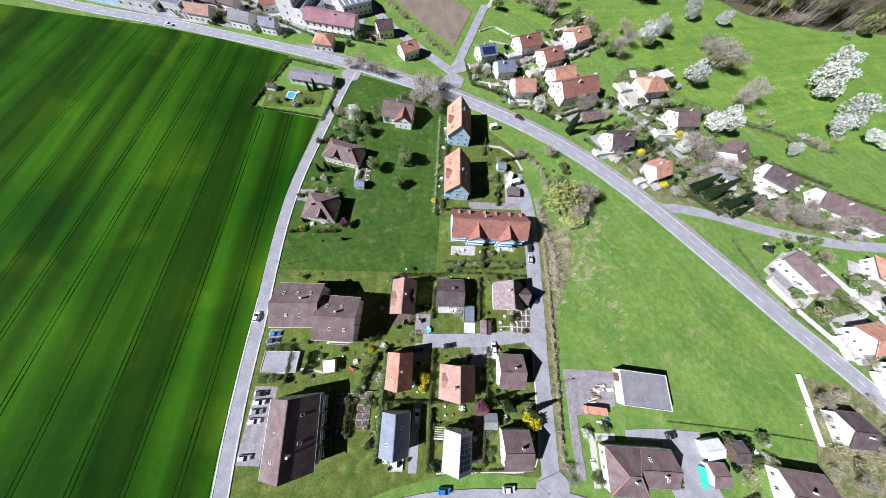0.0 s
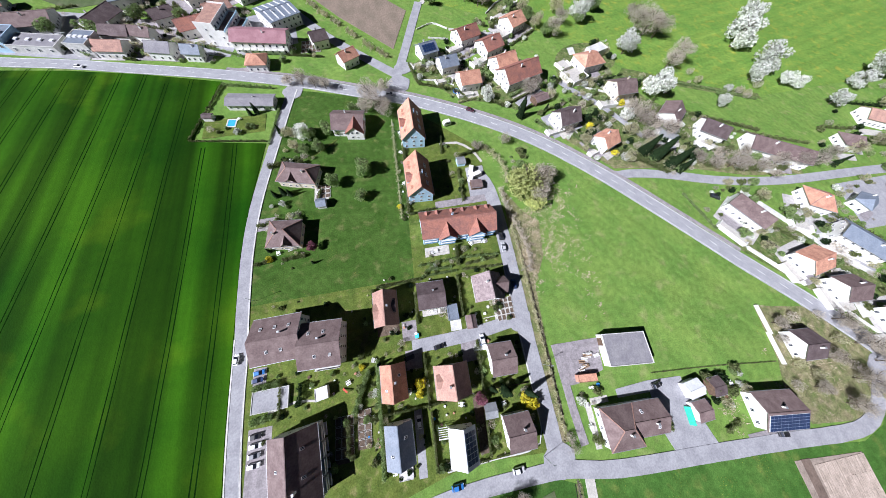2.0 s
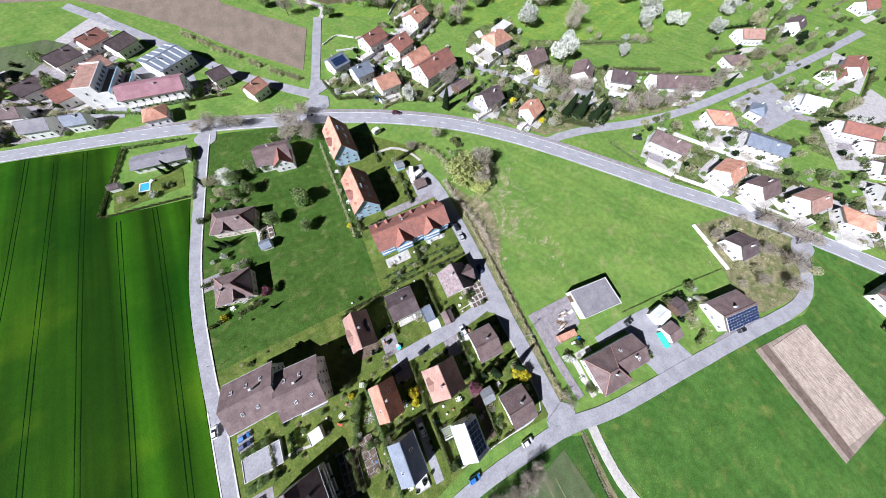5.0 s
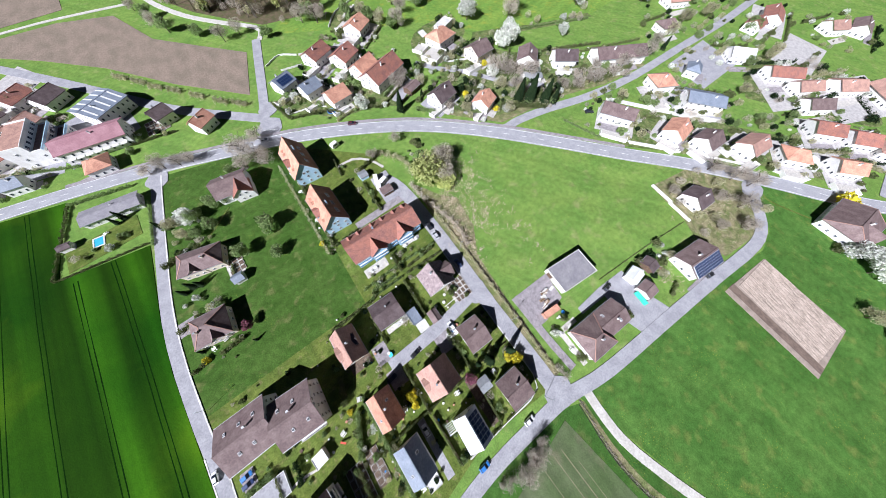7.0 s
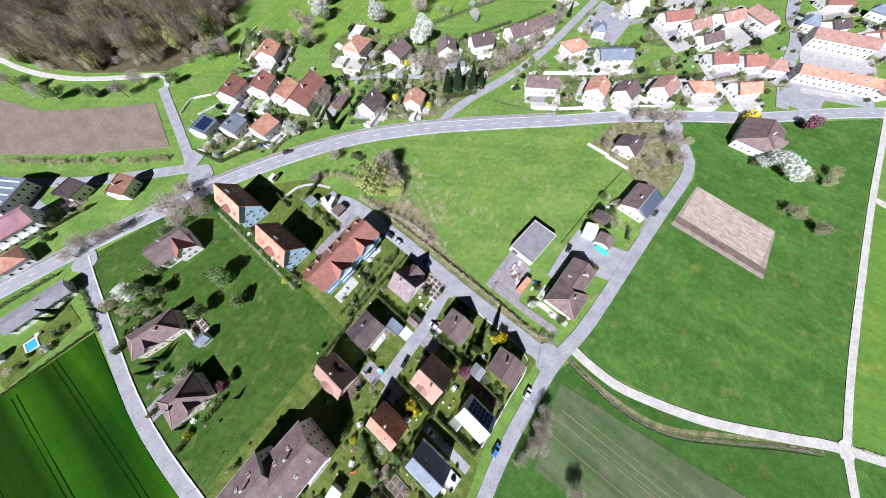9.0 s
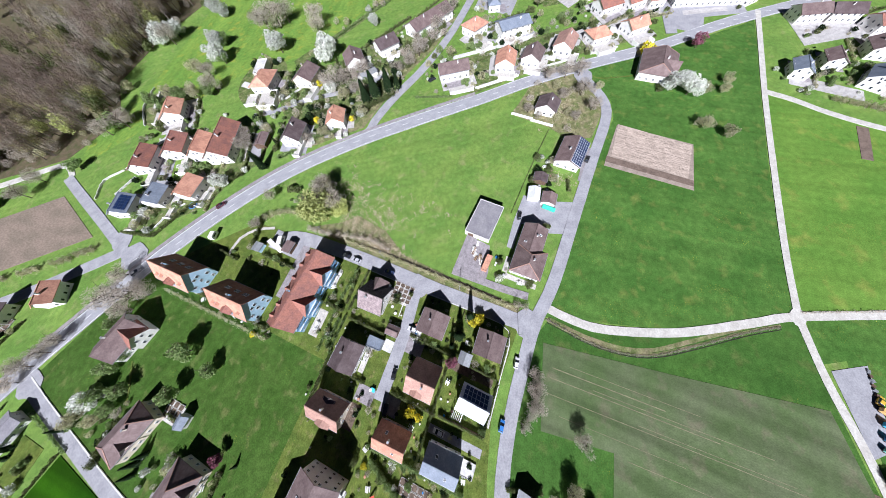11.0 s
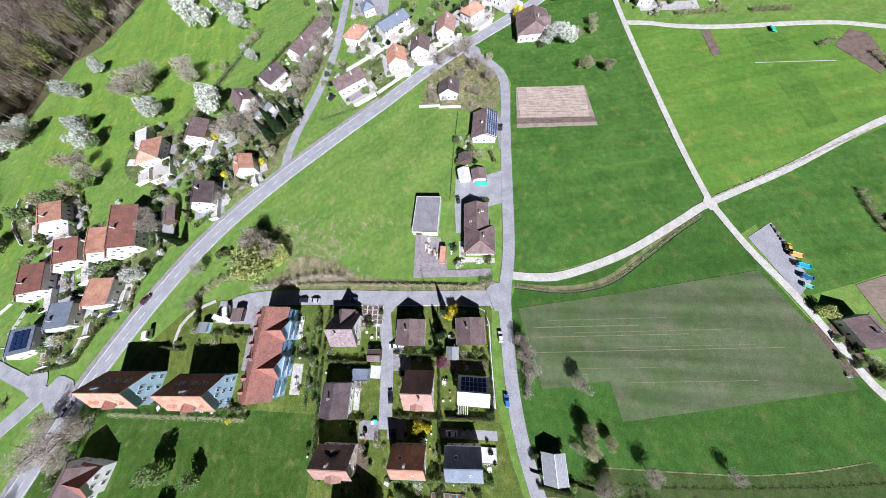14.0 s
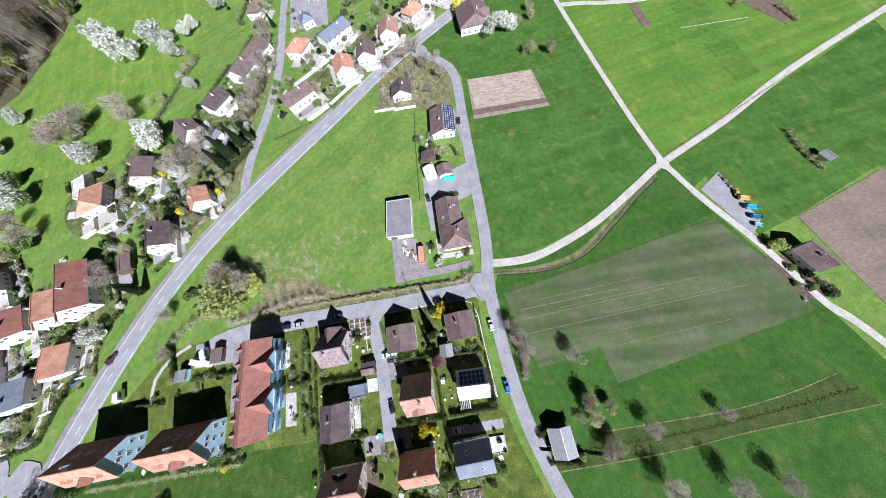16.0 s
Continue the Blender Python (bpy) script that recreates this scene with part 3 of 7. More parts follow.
house("hall", "white hall with wide red roof and a row of openings", -78.4, 214.1, 30, 15, -9, 6, 2.6, MAUVE, WHITE)
house("family_house", "small white house with orange hipped roof", -80.5, 198.4, 11.4, 11, -4, 4, 2.4, ORANGE, WHITE, hip=0.8)
house("warehouse", "grey metal warehouse with striped skylights", -70.5, 234, 20, 19, 31, 6, 1.6, SLATE, WHITE)
house("family_house", "small white house with dark roof and kitchen garden", -45.6, 210.3, 10, 9, 18, 4.4, 3, DARKBROWN, WHITE)
house("family_house", "small white house with orange tiled roof", -29, 192.4, 11, 9, 32, 4.4, 3, ORANGE, WHITE)
house("shed", "weathered grey wooden shed beside the lane", -14, -25.8, 9.2, 8, 0, 2.6, 1.4, METAL, TIMBER, windows=False, chimney=False, category="shed")
house("family_house", "brown-roofed house with cluttered garden beside the farm path", 33.8, -164.5, 12, 11, 20, 4, 3, BROWN, WHITE)


# ---- more houses: west cluster, north-east village, far east ----
for x, y, l, w, a, roof, lab in (
    (-164, 222, 15, 11, -10, PINK, "white house with faded pink roof by the main road"),
    (-135.5, 216.3, 13, 11, -14, FLATROOF, "white house with grey roof by the main road"),
    (-117, 210.8, 10, 8, -12, SLATE, "small garage house with grey roof"),
    (-122, 234.5, 16, 14, 20, RED, "dark red roofed house with blue-tiled terrace"),
    (-141, 246, 13, 11, 25, DARKBROWN, "white house with dark roof in the west cluster"),
    (-108.8, 247, 15, 11, 32, PINK, "white terrace house with pale roof"),
    (-125, 263, 15, 13, 28, DARKBROWN, "white house with brown roof beside the field"),
    (-109.3, 271, 14, 11, 35, RED, "white terrace house with red roof"),
    (-94.6, 260.6, 14, 12, 35, DARKBROWN, "white terrace house with dark roof"),
    (-178, 249.6, 20, 15, 60, DARKBROWN, "tall dark roofed house in deep shade"),
    (-223, 254, 30, 18, 4, BROWN, "broad low building with brown roof and skylights"),
    (-164.2, 234.6, 15, 11, -12, DARKBROWN, "brown roofed house behind garden trees"),
    (-149.4, 231, 13, 9, -20, BROWN, "low brown roofed house behind hedges"),
    (-254, 273, 22, 14, 10, PINK, "large pale roofed house at the village edge"),
    (-170, 268, 16, 12, 15, SLATE, "grey roofed house at the village edge"),
):
    house("family_house", lab, x, y, l, w, a, 4.2, 3, roof, WHITE, sides="sew")
for x, y, l, w, a, roof, lab in ((
    (252, 28, 21, 12, -34, RED, "large white house with reddish roof above the gardens"),
    (253, 15, 17, 11, -22, PINK, "white house with faded pink roof in the village"),
    (246, 5, 16, 11, -25, BROWN, "white house with brown roof among village gardens"),
    (272, 2, 18, 13, -25, PINK, "white village house with pale reddish roof"),
    (284, -14, 20, 12, 60, PINK, "white gabled village house with pale roof"),
    (235, -6, 16, 13, -41, RED, "white village house with red hipped roof"),
    (244, -20, 14, 13, -41, RED, "white village house with red tiled roof"),
    (249, -32, 11, 12, -58, PINK, "pale village house near the junction"),
    (208, -5.5, 13, 12, -45, ORANGE, "white house with orange roof by the main road"),
    (222, -24, 14, 12, -40, ORANGE, "white house with bright orange roof at the junction"),
    (73, 206.5, 13.5, 12, 33, ORANGE, "white hillside house with reddish hipped roof and terrace"),
    (254, 104, 17, 12, -18, PINK, "white hillside house with faded roof"),
    (288, 98, 14, 12, 20, DARKBROWN, "white hillside house with dark roof"),
    (291, 58, 20, 13, 25, RED, "large white house with red roof above the car park"),
    (214, 60, 10, 9, 27, SLATE, "small grey roofed house beside the car park")) + ((245, 51, 15, 11, -39, PALEMETAL, "white house with pale roof beside the car park"),
    (298, -38, 10, 11, -79, SLATE, "white house with grey roof in the village"),
    (304, -52, 15, 12, -28, DARKBROWN, "white house with dark brown roof in the village"),
    (327, -46, 20, 12, -42, RED, "long red roofed village house"),
    (312, -81, 20, 13, -26, ORANGE, "white village house with orange roof"),
    (268, -90, 12, 12, -31, PINK, "white house with pink roof beside the road"),
    (334, -74, 12, 10, -92, SLATE, "grey roofed village house"),
    (325, 20, 18, 12, 20, BROWN, "brown roofed village house"),
    (310, 128, 16, 12, 10, RED, "red roofed house on the hillside"),
    (345, 90, 16, 12, 0, RED, "red roofed house on the far slope"),
    (275, 60, 14, 11, 10, RED, "white house with red roof in the upper village"),
    (230, 92, 13, 11, -15, BROWN, "white house with brown roof beside the hill lane"),
    (312, 30, 14, 12, -20, PINK, "white house with faded roof in the upper village"),
)):
    house("family_house", lab, x, y, l, w, a, 4.2, 3, roof, WHITE, sides="swn", hip=0.0 if l > 13 else 0.6)
house("barn", "very long white building with two orange roofs and skylights", 259, -63, 42, 11, -67, 5.5, 2.4, ORANGE, WHITE, skylights=6, category="barn")
house("barn", "long white building with faded brown roof", 290, -58, 36, 13, -69, 6, 3, PINK, WHITE, category="barn")
house("family_house", "white house with grey roof beside the far path", 217, -121, 12, 10, 5, 4.5, 2.6, SLATE, WHITE)
house("family_house", "white house with dark roof and bluish gable", 222, -162, 15, 12, -15, 5, 3.4, SLATE, WHITE)
house("family_house", "white house at the far meadow edge", 229, -139, 12, 10, 10, 4.5, 2.6, BROWN, WHITE)
for x, y, l, w, turn, roof, lab in ((262, -126, 18, 12, -60, BROWN, "white house with brown roof beyond the far path"), (268, -146, 17, 12, -70, DARKBROWN, "white house with dark roof beyond the far path"), (267, -171, 20, 13, -55, RED, "large white house with reddish roof beyond the meadow"), (244, -163, 13, 10, 10, BROWN, "low brown roofed house beyond the meadow"), (271, -193, 15, 12, -20, RED, "white house with red roof at the far edge")):
    house("family_house", lab, x, y, l, w, turn, 5, 3, roof, WHITE, sides="swn")
house("shed", "small white hut with grey roof in the meadow", 76, -206, 6, 5, 20, 2.4, 1, METAL, WHITE, windows=False, chimney=False, category="hut")
house("shed", "brown garden shed with tiled roof", 18.3, 40.2, 5.4, 4.2, 90, 2.4, 1, BROWN, TIMBER, over=0.25, windows=False, chimney=False, category="shed")
house("shed", "grey wooden garden shed beside the brown-roofed house", 20.3, 9, 4.8, 4.8, 0, 2.3, 0.9, METAL, TIMBER, over=0.25, windows=False, chimney=False, category="shed")
house("shed", "white garden shed with pale roof beside the forecourt", 98.3, 2.4, 7, 5.6, 10, 2.5, 1.1, PALEMETAL, WHITE, over=0.3, windows=False, chimney=False, category="shed")
house("shed", "small brown-roofed garden shed with timber walls", 107.4, 1.6, 5.4, 6.4, 5, 2.4, 1.2, DARKBROWN, TIMBER, over=0.3, windows=False, chimney=False, category="shed")
house("shed", "brown-roofed shed with green tarpaulin", 98.4, -4.8, 6.4, 6.6, 5, 2.4, 1.2, BROWN, WHITE, over=0.3, windows=False, chimney=False, category="shed")
house("shed", "dark brown carport with flat tiled roof", 31.5, 101, 5.6, 4.6, 0, 2.4, 0.5, BROWN, TIMBER, over=0.3, windows=False, chimney=False, category="carport")
house("shed", "pale blue garden hut with grey roof", 26, 115, 4.4, 4.2, 0, 2.3, 0.6, METAL, SKYBLUE, over=0.2, windows=False, chimney=False, category="hut")
house("shed", "small summer house with slate roof", -43, 103.5, 4.6, 4.6, 0, 2.3, 1.4, SLATE, WHITE, over=0.3, windows=False, chimney=False, category="hut")
house("shed", "small dark hut in the pool garden", -103.5, 164, 5, 4, -8, 2.3, 0.8, DARKBROWN, WHITE, over=0.3, windows=False, chimney=False, category="hut")
house("shed", "carport with brown roof on the slope", 76, 147, 9, 6, 20, 2.5, 1.2, BROWN, TIMBER, over=0.3, windows=False, chimney=False, category="carport")
house("shed", "long low carport beside the hill garden", 137, 112, 10, 5, -30, 2.5, 0.8, METAL, WHITE, over=0.3, windows=False, chimney=False, category="carport")


def flat_house(name, label, x, y, l, w, turn, h, roof=FLATROOF, wall=PALECONC, rim=0.25, category="garage"):
    """A flat-roofed building with a raised rim round its roof."""
    top = tagged(new(name), label, category)
    top.matrix_basis = pose(x, y, 0, 0, 0, turn)
    part("wall", boxed(-l / 2 + 0.1, -w / 2 + 0.1, -0.3, l / 2 - 0.1, w / 2 - 0.1, h - 0.25), wall, top)
    part("roof", boxed(-l / 2 + rim, -w / 2 + rim, h - 0.25, l / 2 - rim, w / 2 - rim, h - 0.05), roof, top)
    for a in ((-l / 2, -w / 2, l / 2, -w / 2 + rim), (-l / 2, w / 2 - rim, l / 2, w / 2), (-l / 2, -w / 2 + rim, -l / 2 + rim, w / 2 - rim), (l / 2 - rim, -w / 2 + rim, l / 2, w / 2 - rim)):
        part("parapet", boxed(a[0], a[1], h - 0.25, a[2], a[3], h + 0.12), wall, top)
    return top


g = flat_house("garage", "flat-roofed concrete garage with dark gravel roof", 77.2, 20.0, 18.4, 11.6, -3, 3.4)
part("garage_door", boxed(-9.15, -3.6, 0, -8.98, 1.0, 2.6), WHITE, g, "white garage door")
# A dark panel on the closed wall stands in for the doorway's inner shade.
part("garage_door", boxed(-9.15, 1.6, 0, -8.98, 4.4, 2.6), TIMBER, g, "dark panel standing in for the shaded open doorway")
flat_house("garage", "small flat dark garage annex", 11.4, 45.1, 4.3, 6.4, 0, 2.7, SLATE, SLATE)
flat_house("carport", "white open pavilion roof on the lawn", -41.5, 25.4, 4.6, 4.4, 8, 2.5, PALEMETAL, WHITE, 0.1, "pavilion")
flat_house("underground_garage", "low grey concrete deck beside the parking bays", -61, 26.5, 13, 7.5, 0, 1.0, ASPHALT, PALECONC, 0.2, "parking deck")
flat_house("container", "orange-red flat shed in the garage yard", 59.2, 12.8, 7.6, 2.6, -3, 2.3, ORANGE, ORANGE, 0.05, "container")
flat_house("conservatory", "flat white terrace roof on the garden side", -12.4, -3.6, 5, 5.5, 0, 0.5, PALECONC, PALECONC, 0.1, "terrace")


# ---- parts added to some houses ----
def find(x, y):
    return min((o for o in scene.collection.objects if o.parent is None and o.type == "EMPTY"), key=lambda o: (o.location.x - x) ** 2 + (o.location.y - y) ** 2)


def cross_gable(h, u, side, width, depth, eave, rise, roof, wall, ridge_z):
    """A gable that stands across the main roof: a wall, two slopes; depth runs from the eave into the roof."""
    s = -1 if side == "s" else 1
    bm = bmesh.new()
    y0, y1 = s * (depth), 0
    hw = width / 2
    v = [bm.verts.new(c) for c in ((u - hw, y0, 0), (u + hw, y0, 0), (u + hw, y0, eave), (u, y0, eave + rise), (u - hw, y0, eave), (u - hw, y1, 0), (u + hw, y1, 0), (u + hw, y1, eave), (u, y1, eave + rise), (u - hw, y1, eave))]
    bm.faces.new(v[:5])
    bm.faces.new((v[0], v[5], v[9], v[4])), bm.faces.new((v[1], v[2], v[7], v[6]))
    bmesh.ops.recalc_face_normals(bm, faces=bm.faces)
    w = part("cross_gable", bm, wall, h)
    for q in (-1, 1):
        c = [(u + q * (hw + 0.35), y0 + s * 0.5, eave - 0.3), (u, y0 + s * 0.5, eave + rise + 0.05), (u, y1, eave + rise + 0.05), (u + q * (hw + 0.35), y1, eave - 0.3)]
        part("roof_slope", slabbed(c, 0.18), roof, w)
    for z in (1.5, 4.2):
        for d in (-1.3, 1.3):
            if abs(d) < hw - 0.4 and z < eave:
                window(w, u + d, y0, z, 0 if s < 0 else 180)
    return w


def dormer(h, u, side, q, width, height, slope, eave, hw, roof, wall, flat=False):
    """A small roof window house standing on a slope, q metres in from the eave."""
    s = -1 if side == "s" else 1
    y0 = s * (hw - q)
    z0 = eave + slope * q
    back = s * (hw - q - height / slope * 1.35)
    bm = boxed(u - width / 2, min(y0, back), z0 - 0.3, u + width / 2, max(y0, back), z0 + height * 0.75)
    d = part("dormer", bm, wall, h)
    zt = z0 + height * 0.75
    for p in (-1, 1):
        c = [(u + p * (width / 2 + 0.25), y0 + s * 0.3, zt - 0.1), (u, y0 + s * 0.3, zt + height * 0.55), (u, back - s * 0.6, zt + height * 0.55), (u + p * (width / 2 + 0.25), back - s * 0.6, zt - 0.1)]
        part("roof_slope", slabbed(c, 0.12), roof, d)
    window(d, u, y0, z0 + height * 0.35, 0 if s < 0 else 180, 1.1, 1.0)
    return d


def balcony(h, x0, x1, y, z, depth, s, rail=FRAME):
    """A slab with a railing on the wall at y; s: outward side."""
    b = part("balcony", boxed(x0, min(y, y + s * depth), z, x1, max(y, y + s * depth), z + 0.16), PALECONC, h)
    part("railing", boxed(x0, y + s * depth - 0.04, z + 0.16, x1, y + s * depth + 0.04, z + 1.1), rail, b)
    return b


def solar(h, u0, u1, v0, v1, nx, ny, eave, slope, hw, side):
    """A field of panels lying on a roof slope; v runs up the slope from the eave in plan."""
    s = -1 if side == "s" else 1
    ang = math.degrees(math.atan(slope))
    dx, dv = (u1 - u0) / nx, (v1 - v0) / ny
    mesh = None
    for i in range(nx):
        for j in range(ny):
            if mesh is None:
                bm = boxed(-dx / 2 + 0.09, -dv / 2 / math.cos(radians(ang)) + 0.09, 0, dx / 2 - 0.09, dv / 2 / math.cos(radians(ang)) - 0.09, 0.06)
                mesh = bpy.data.meshes.new("solar_panel")
                bm.to_mesh(mesh), bm.free(), mesh.materials.append(PV)
            o = new("solar_panel", mesh)
            v = v0 + (j + 0.5) * dv
            o.parent, o.matrix_basis = h, pose(u0 + (i + 0.5) * dx, s * (hw - v), eave + slope * v + 0.1, -s * ang, 0, 0)


BLUERAIL = material("blue_painted_railing", (0.2, 0.38, 0.62), 0.6, None, 2, 3, 0.15, 0.1)
terrace = find(18.4, 81.4)
for u in (-5.5, 7.5):
    cross_gable(terrace, u, "s", 7.4, 7.4, 6.9, 3.6, RED, SKYBLUE, 11.4)
for u in (-13, -8.5, -2, 3, 9, 14):
    dormer(terrace, u, "n", 1.6, 1.5, 1.1, 4.6 / 6.65, 6.8, 6.65, RED, SKYBLUE)
for z in (2.9, 5.4):
    for u0, u1 in ((-15.5, -10), (-8.6, -2.4), (0.2, 3.4), (4.4, 10.6), (11.6, 15.5)):
        balcony(terrace, u0, u1, -6.0 if u0 in (-15.5, 0.2, 11.6) else -7.4, z, 1.1, -1, BLUERAIL)
for yy in (137.0, 106.3):
    b = find(3.6, yy)
    dormer(b, -1.0, "n", 0.6, 5.0, 2.4, 6.9 / 6.05, 5.7, 6.05, RED, SKYBLUE)
    for u in (-7, 4, 6.5):
        dormer(b, u, "n", 2.0, 1.2, 1.0, 6.9 / 6.05, 5.7, 6.05, ORANGE, SKYBLUE)
    for u in (-6.2, -4.9, -1.6, -0.3, 3.4, 4.7):
        window(b, u, -3.4, 5.7 + 6.9 / 6.05 * 2.65 + 0.08, 0, 1.0, 1.5, -(90 - math.degrees(math.atan(6.9 / 6.05))))
b = find(-48.4, 5.4)
for z in (0.3, 2.9, 4.6):
    for u in (-7.5, -2.5, 2.5, 7.5):
        balcony(b, u - 2.1, u + 2.1, -7.7, z, 1.4, -1)
b = find(-39.7, 42.2)
for z in (2.9, 5.6):
    balcony(b, -2.5, 5.5, -7.6, z, 1.6, -1)
    for u in (-4, 2.0):
        w = balcony(b, 0, 0.1, 0, z, 0.1, -1)
        w.matrix_basis = pose(6.85, u, 0, 0, 0, 90)
b = find(125.2, -9.0)
part("panel_frame", slabbed([(-8.3, -6.05, 3.75), (8.3, -6.05, 3.75), (8.3, -0.75, 5.97), (-8.3, -0.75, 5.97)], 0.05), FRAME, b)
solar(b, -8.2, 8.2, 0.2, 5.4, 11, 5, 3.68, 2.6 / 6.2, 6.2, "s")
solar(find(17.3, 191.0), -4, 4, 0.8, 4.2, 5, 3, 4.35, 3 / 5.25, 5.25, "s")
solar(find(8.3, 1.2), -4.6, 4.6, 0.4, 4.4, 6, 3, 4.6, 3.8 / 4.9, 4.9, "s")
dormer(find(7.5, 21.5), 0.5, "n", 0.8, 4.2, 1.8, 6.9 / 6.6, 3.5, 6.6, PINK, CREAM)
dormer(find(-15.7, 51.0), -1, "n", 0.5, 5.5, 1.8, 5.3 / 4.9, 3.9, 4.9, PINK, CREAM)
dormer(find(-15.7, 51.0), 0.5, "s", 1.0, 5.0, 1.2, 5.3 / 4.9, 3.9, 4.9, DARKBROWN, CREAM)
cross_gable(find(-57.9, 89.9), 1.5, "s", 5, 6.2, 4.4, 2.6, BROWN, CREAM, 8)
cross_gable(find(-53.1, 119.4), -2, "s", 6, 5.4, 4.3, 2.4, BROWN, CREAM, 7)
cross_gable(find(-28.9, 146.5), 3.5, "s", 8.5, 8.6, 4.4, 3.2, RED, WHITE, 8)
cross_gable(find(195.0, -40.0), -3, "s", 9, 8.6, 4.2, 3.6, BROWN, WHITE, 9)
b = find(-78.4, 214.1)
for i in range(7):
    part("awning", boxed(-13 + i * 3.7, -8.6, 2.6, -9.8 + i * 3.7, -6.8, 2.75), PALECONC, b)
b = find(8.3, 1.2)
pg = part("pergola", boxed(2.0, 4.6, 2.3, 2.2, 8.2, 2.45), FRAME, b, "white garden pergola")
for i in range(6):
    part("pergola_beam", boxed(2.2 + 0.65 * i, 4.6, 2.32, 2.35 + 0.65 * i, 8.2, 2.45), FRAME, pg)
for cx, cy in ((2.1, 8.1), (5.7, 8.1), (2.1, 5.2), (5.7, 5.2)):
    part("post", boxed(cx - 0.07, cy - 0.07, -0.1, cx + 0.07, cy + 0.07, 2.32), FRAME, pg)

cross_gable(find(27.2, 52.1), 0.3, "s", 6.6, 7.4, 4.4, 3.6, BROWN, WHITE, 8.9)
# stepped white apartment house above the hall
top = tagged(new("apartment_house"), "white apartment house stepping down in flat-roofed terraces", "house")
top.matrix_basis = pose(-101, 227, 0, 0, 0, 74)
for k, (y0, y1, h) in enumerate(((-1, 8.5, 10), (-5.5, -1.003, 7), (-9.5, -5.503, 4))):
    blk = part("storey_block", boxed(-10.5, y0, -0.4, 10.5, y1, h), WHITE, top)
    part("terrace_floor", boxed(-10.1, y0 + 0.4, h, 10.1, y1 - 0.1, h + 0.06), PINK, blk)
    part("parapet", boxed(-10.5, y0, h, 10.5, y0 + 0.25, h + 0.9), SKYBLUE if k else WHITE, blk)
    for s in (-1, 1):
        part("parapet", boxed(10.25 * s - 0.25, y0 + 0.254, h, 10.25 * s + 0.25, y1, h + 0.6), WHITE, blk)
    for i in range(6):
        window(blk, -8.6 + i * 3.44, y0, h - 1.4, 0, 1.6, 1.6)
    for z in range(1, int(h / 3) + 1):
        for s in (-1, 1):
            window(blk, 10.5 * s, (y0 + y1) / 2, 3 * z - 1.4, 90 * s, 1.1, 1.25)
# skylight strips on the warehouse roof, white pergola before the hall
b = find(-70.5, 234)
for i in range(5):
    for s in (-1, 1):
        ang = math.degrees(math.atan(1.6 / 9.5))
        o = part("skylight_strip", boxed(-0.45, -4.0, 0, 0.45, 4.0, 0.08), PALEMETAL, b, "pale translucent skylight strip")
        o.matrix_basis = pose(-7.6 + i * 3.8, s * 4.75, 6.9, -s * ang, 0, 0)

# works buildings by the western road
for x, y, l, w, turn, h, roof, wall, lab in ((-236, 241, 22, 15, -12, 6.5, SLATE, SKYBLUE, "blue-grey works hall with flat roof"), (-209, 234, 24, 12, -14, 4.2, FLATROOF, PALECONC, "long flat-roofed works building with vents"), (-179.5, 227, 11, 13, -14, 7.0, SLATE, PALECONC, "tall grey works building by the road")):
    works = flat_house("works_building", lab, x, y, l, w, turn, h, roof, wall, 0.3, "works")
    for k in range(4):
        u = -l / 2 + (k + 0.5) * l / 4
        part("roof_vent", boxed(u - 0.9, -1.2, h - 0.05, u + 0.9, 1.0, h + 0.5), PALEMETAL, works)
        window(works, u, -w / 2 + 0.1, h * 0.5, 0, 1.6, 1.6)


# ---- trees, shrubs and hedges ----
def leaf_material(name, base, spots, through=0.35):
    """Leaves let part of the light through."""
    m = material(name, base, 0.9, spots, 1.6, 3, 0.5, 0.0, 0.05, piece=0.2)
    n, l = m.node_tree.nodes, m.node_tree.links
    b, out = n["Principled BSDF"], n["Material Output"]
    t, mix = n.new("ShaderNodeBsdfTranslucent"), n.new("ShaderNodeMixShader")
    mix.inputs[0].default_value = through
    l.new(b.inputs["Base Color"].links[0].from_socket, t.inputs[0])
    l.new(b.outputs[0], mix.inputs[1]), l.new(t.outputs[0], mix.inputs[2]), l.new(mix.outputs[0], out.inputs[0])
    return m


LEAF = leaf_material("fresh_leaves", (0.3, 0.38, 0.16), (0.2, 0.29, 0.1), 0.5)
WILLOW = leaf_material("yellow_green_leaves", (0.58, 0.6, 0.24), (0.42, 0.48, 0.18), 0.5)
DARK = leaf_material("conifer_needles", (0.018, 0.035, 0.014), (0.03, 0.05, 0.02))
HEDGE = leaf_material("hedge_leaves", (0.13, 0.17, 0.055), (0.18, 0.19, 0.09), 0.4)
BLOSSOM = leaf_material("white_blossom", (0.8, 0.79, 0.76), (0.5, 0.54, 0.42), 0.4)
FORSYTHIA = leaf_material("yellow_blossom", (0.78, 0.68, 0.04), (0.6, 0.56, 0.06))
PURPLE = leaf_material("purple_blossom", (0.32, 0.13, 0.18), (0.2, 0.08, 0.1))
TWIG = leaf_material("bare_twigs", (0.5, 0.44, 0.37), (0.6, 0.55, 0.46), 0.5)
BUD = leaf_material("budding_twigs", (0.44, 0.44, 0.24), (0.56, 0.52, 0.38), 0.5)
BARK = material("bark", (0.1, 0.075, 0.055), 0.9, None, 0.5, 8, 0.4, 0.5)

rng = np.random.default_rng(7)


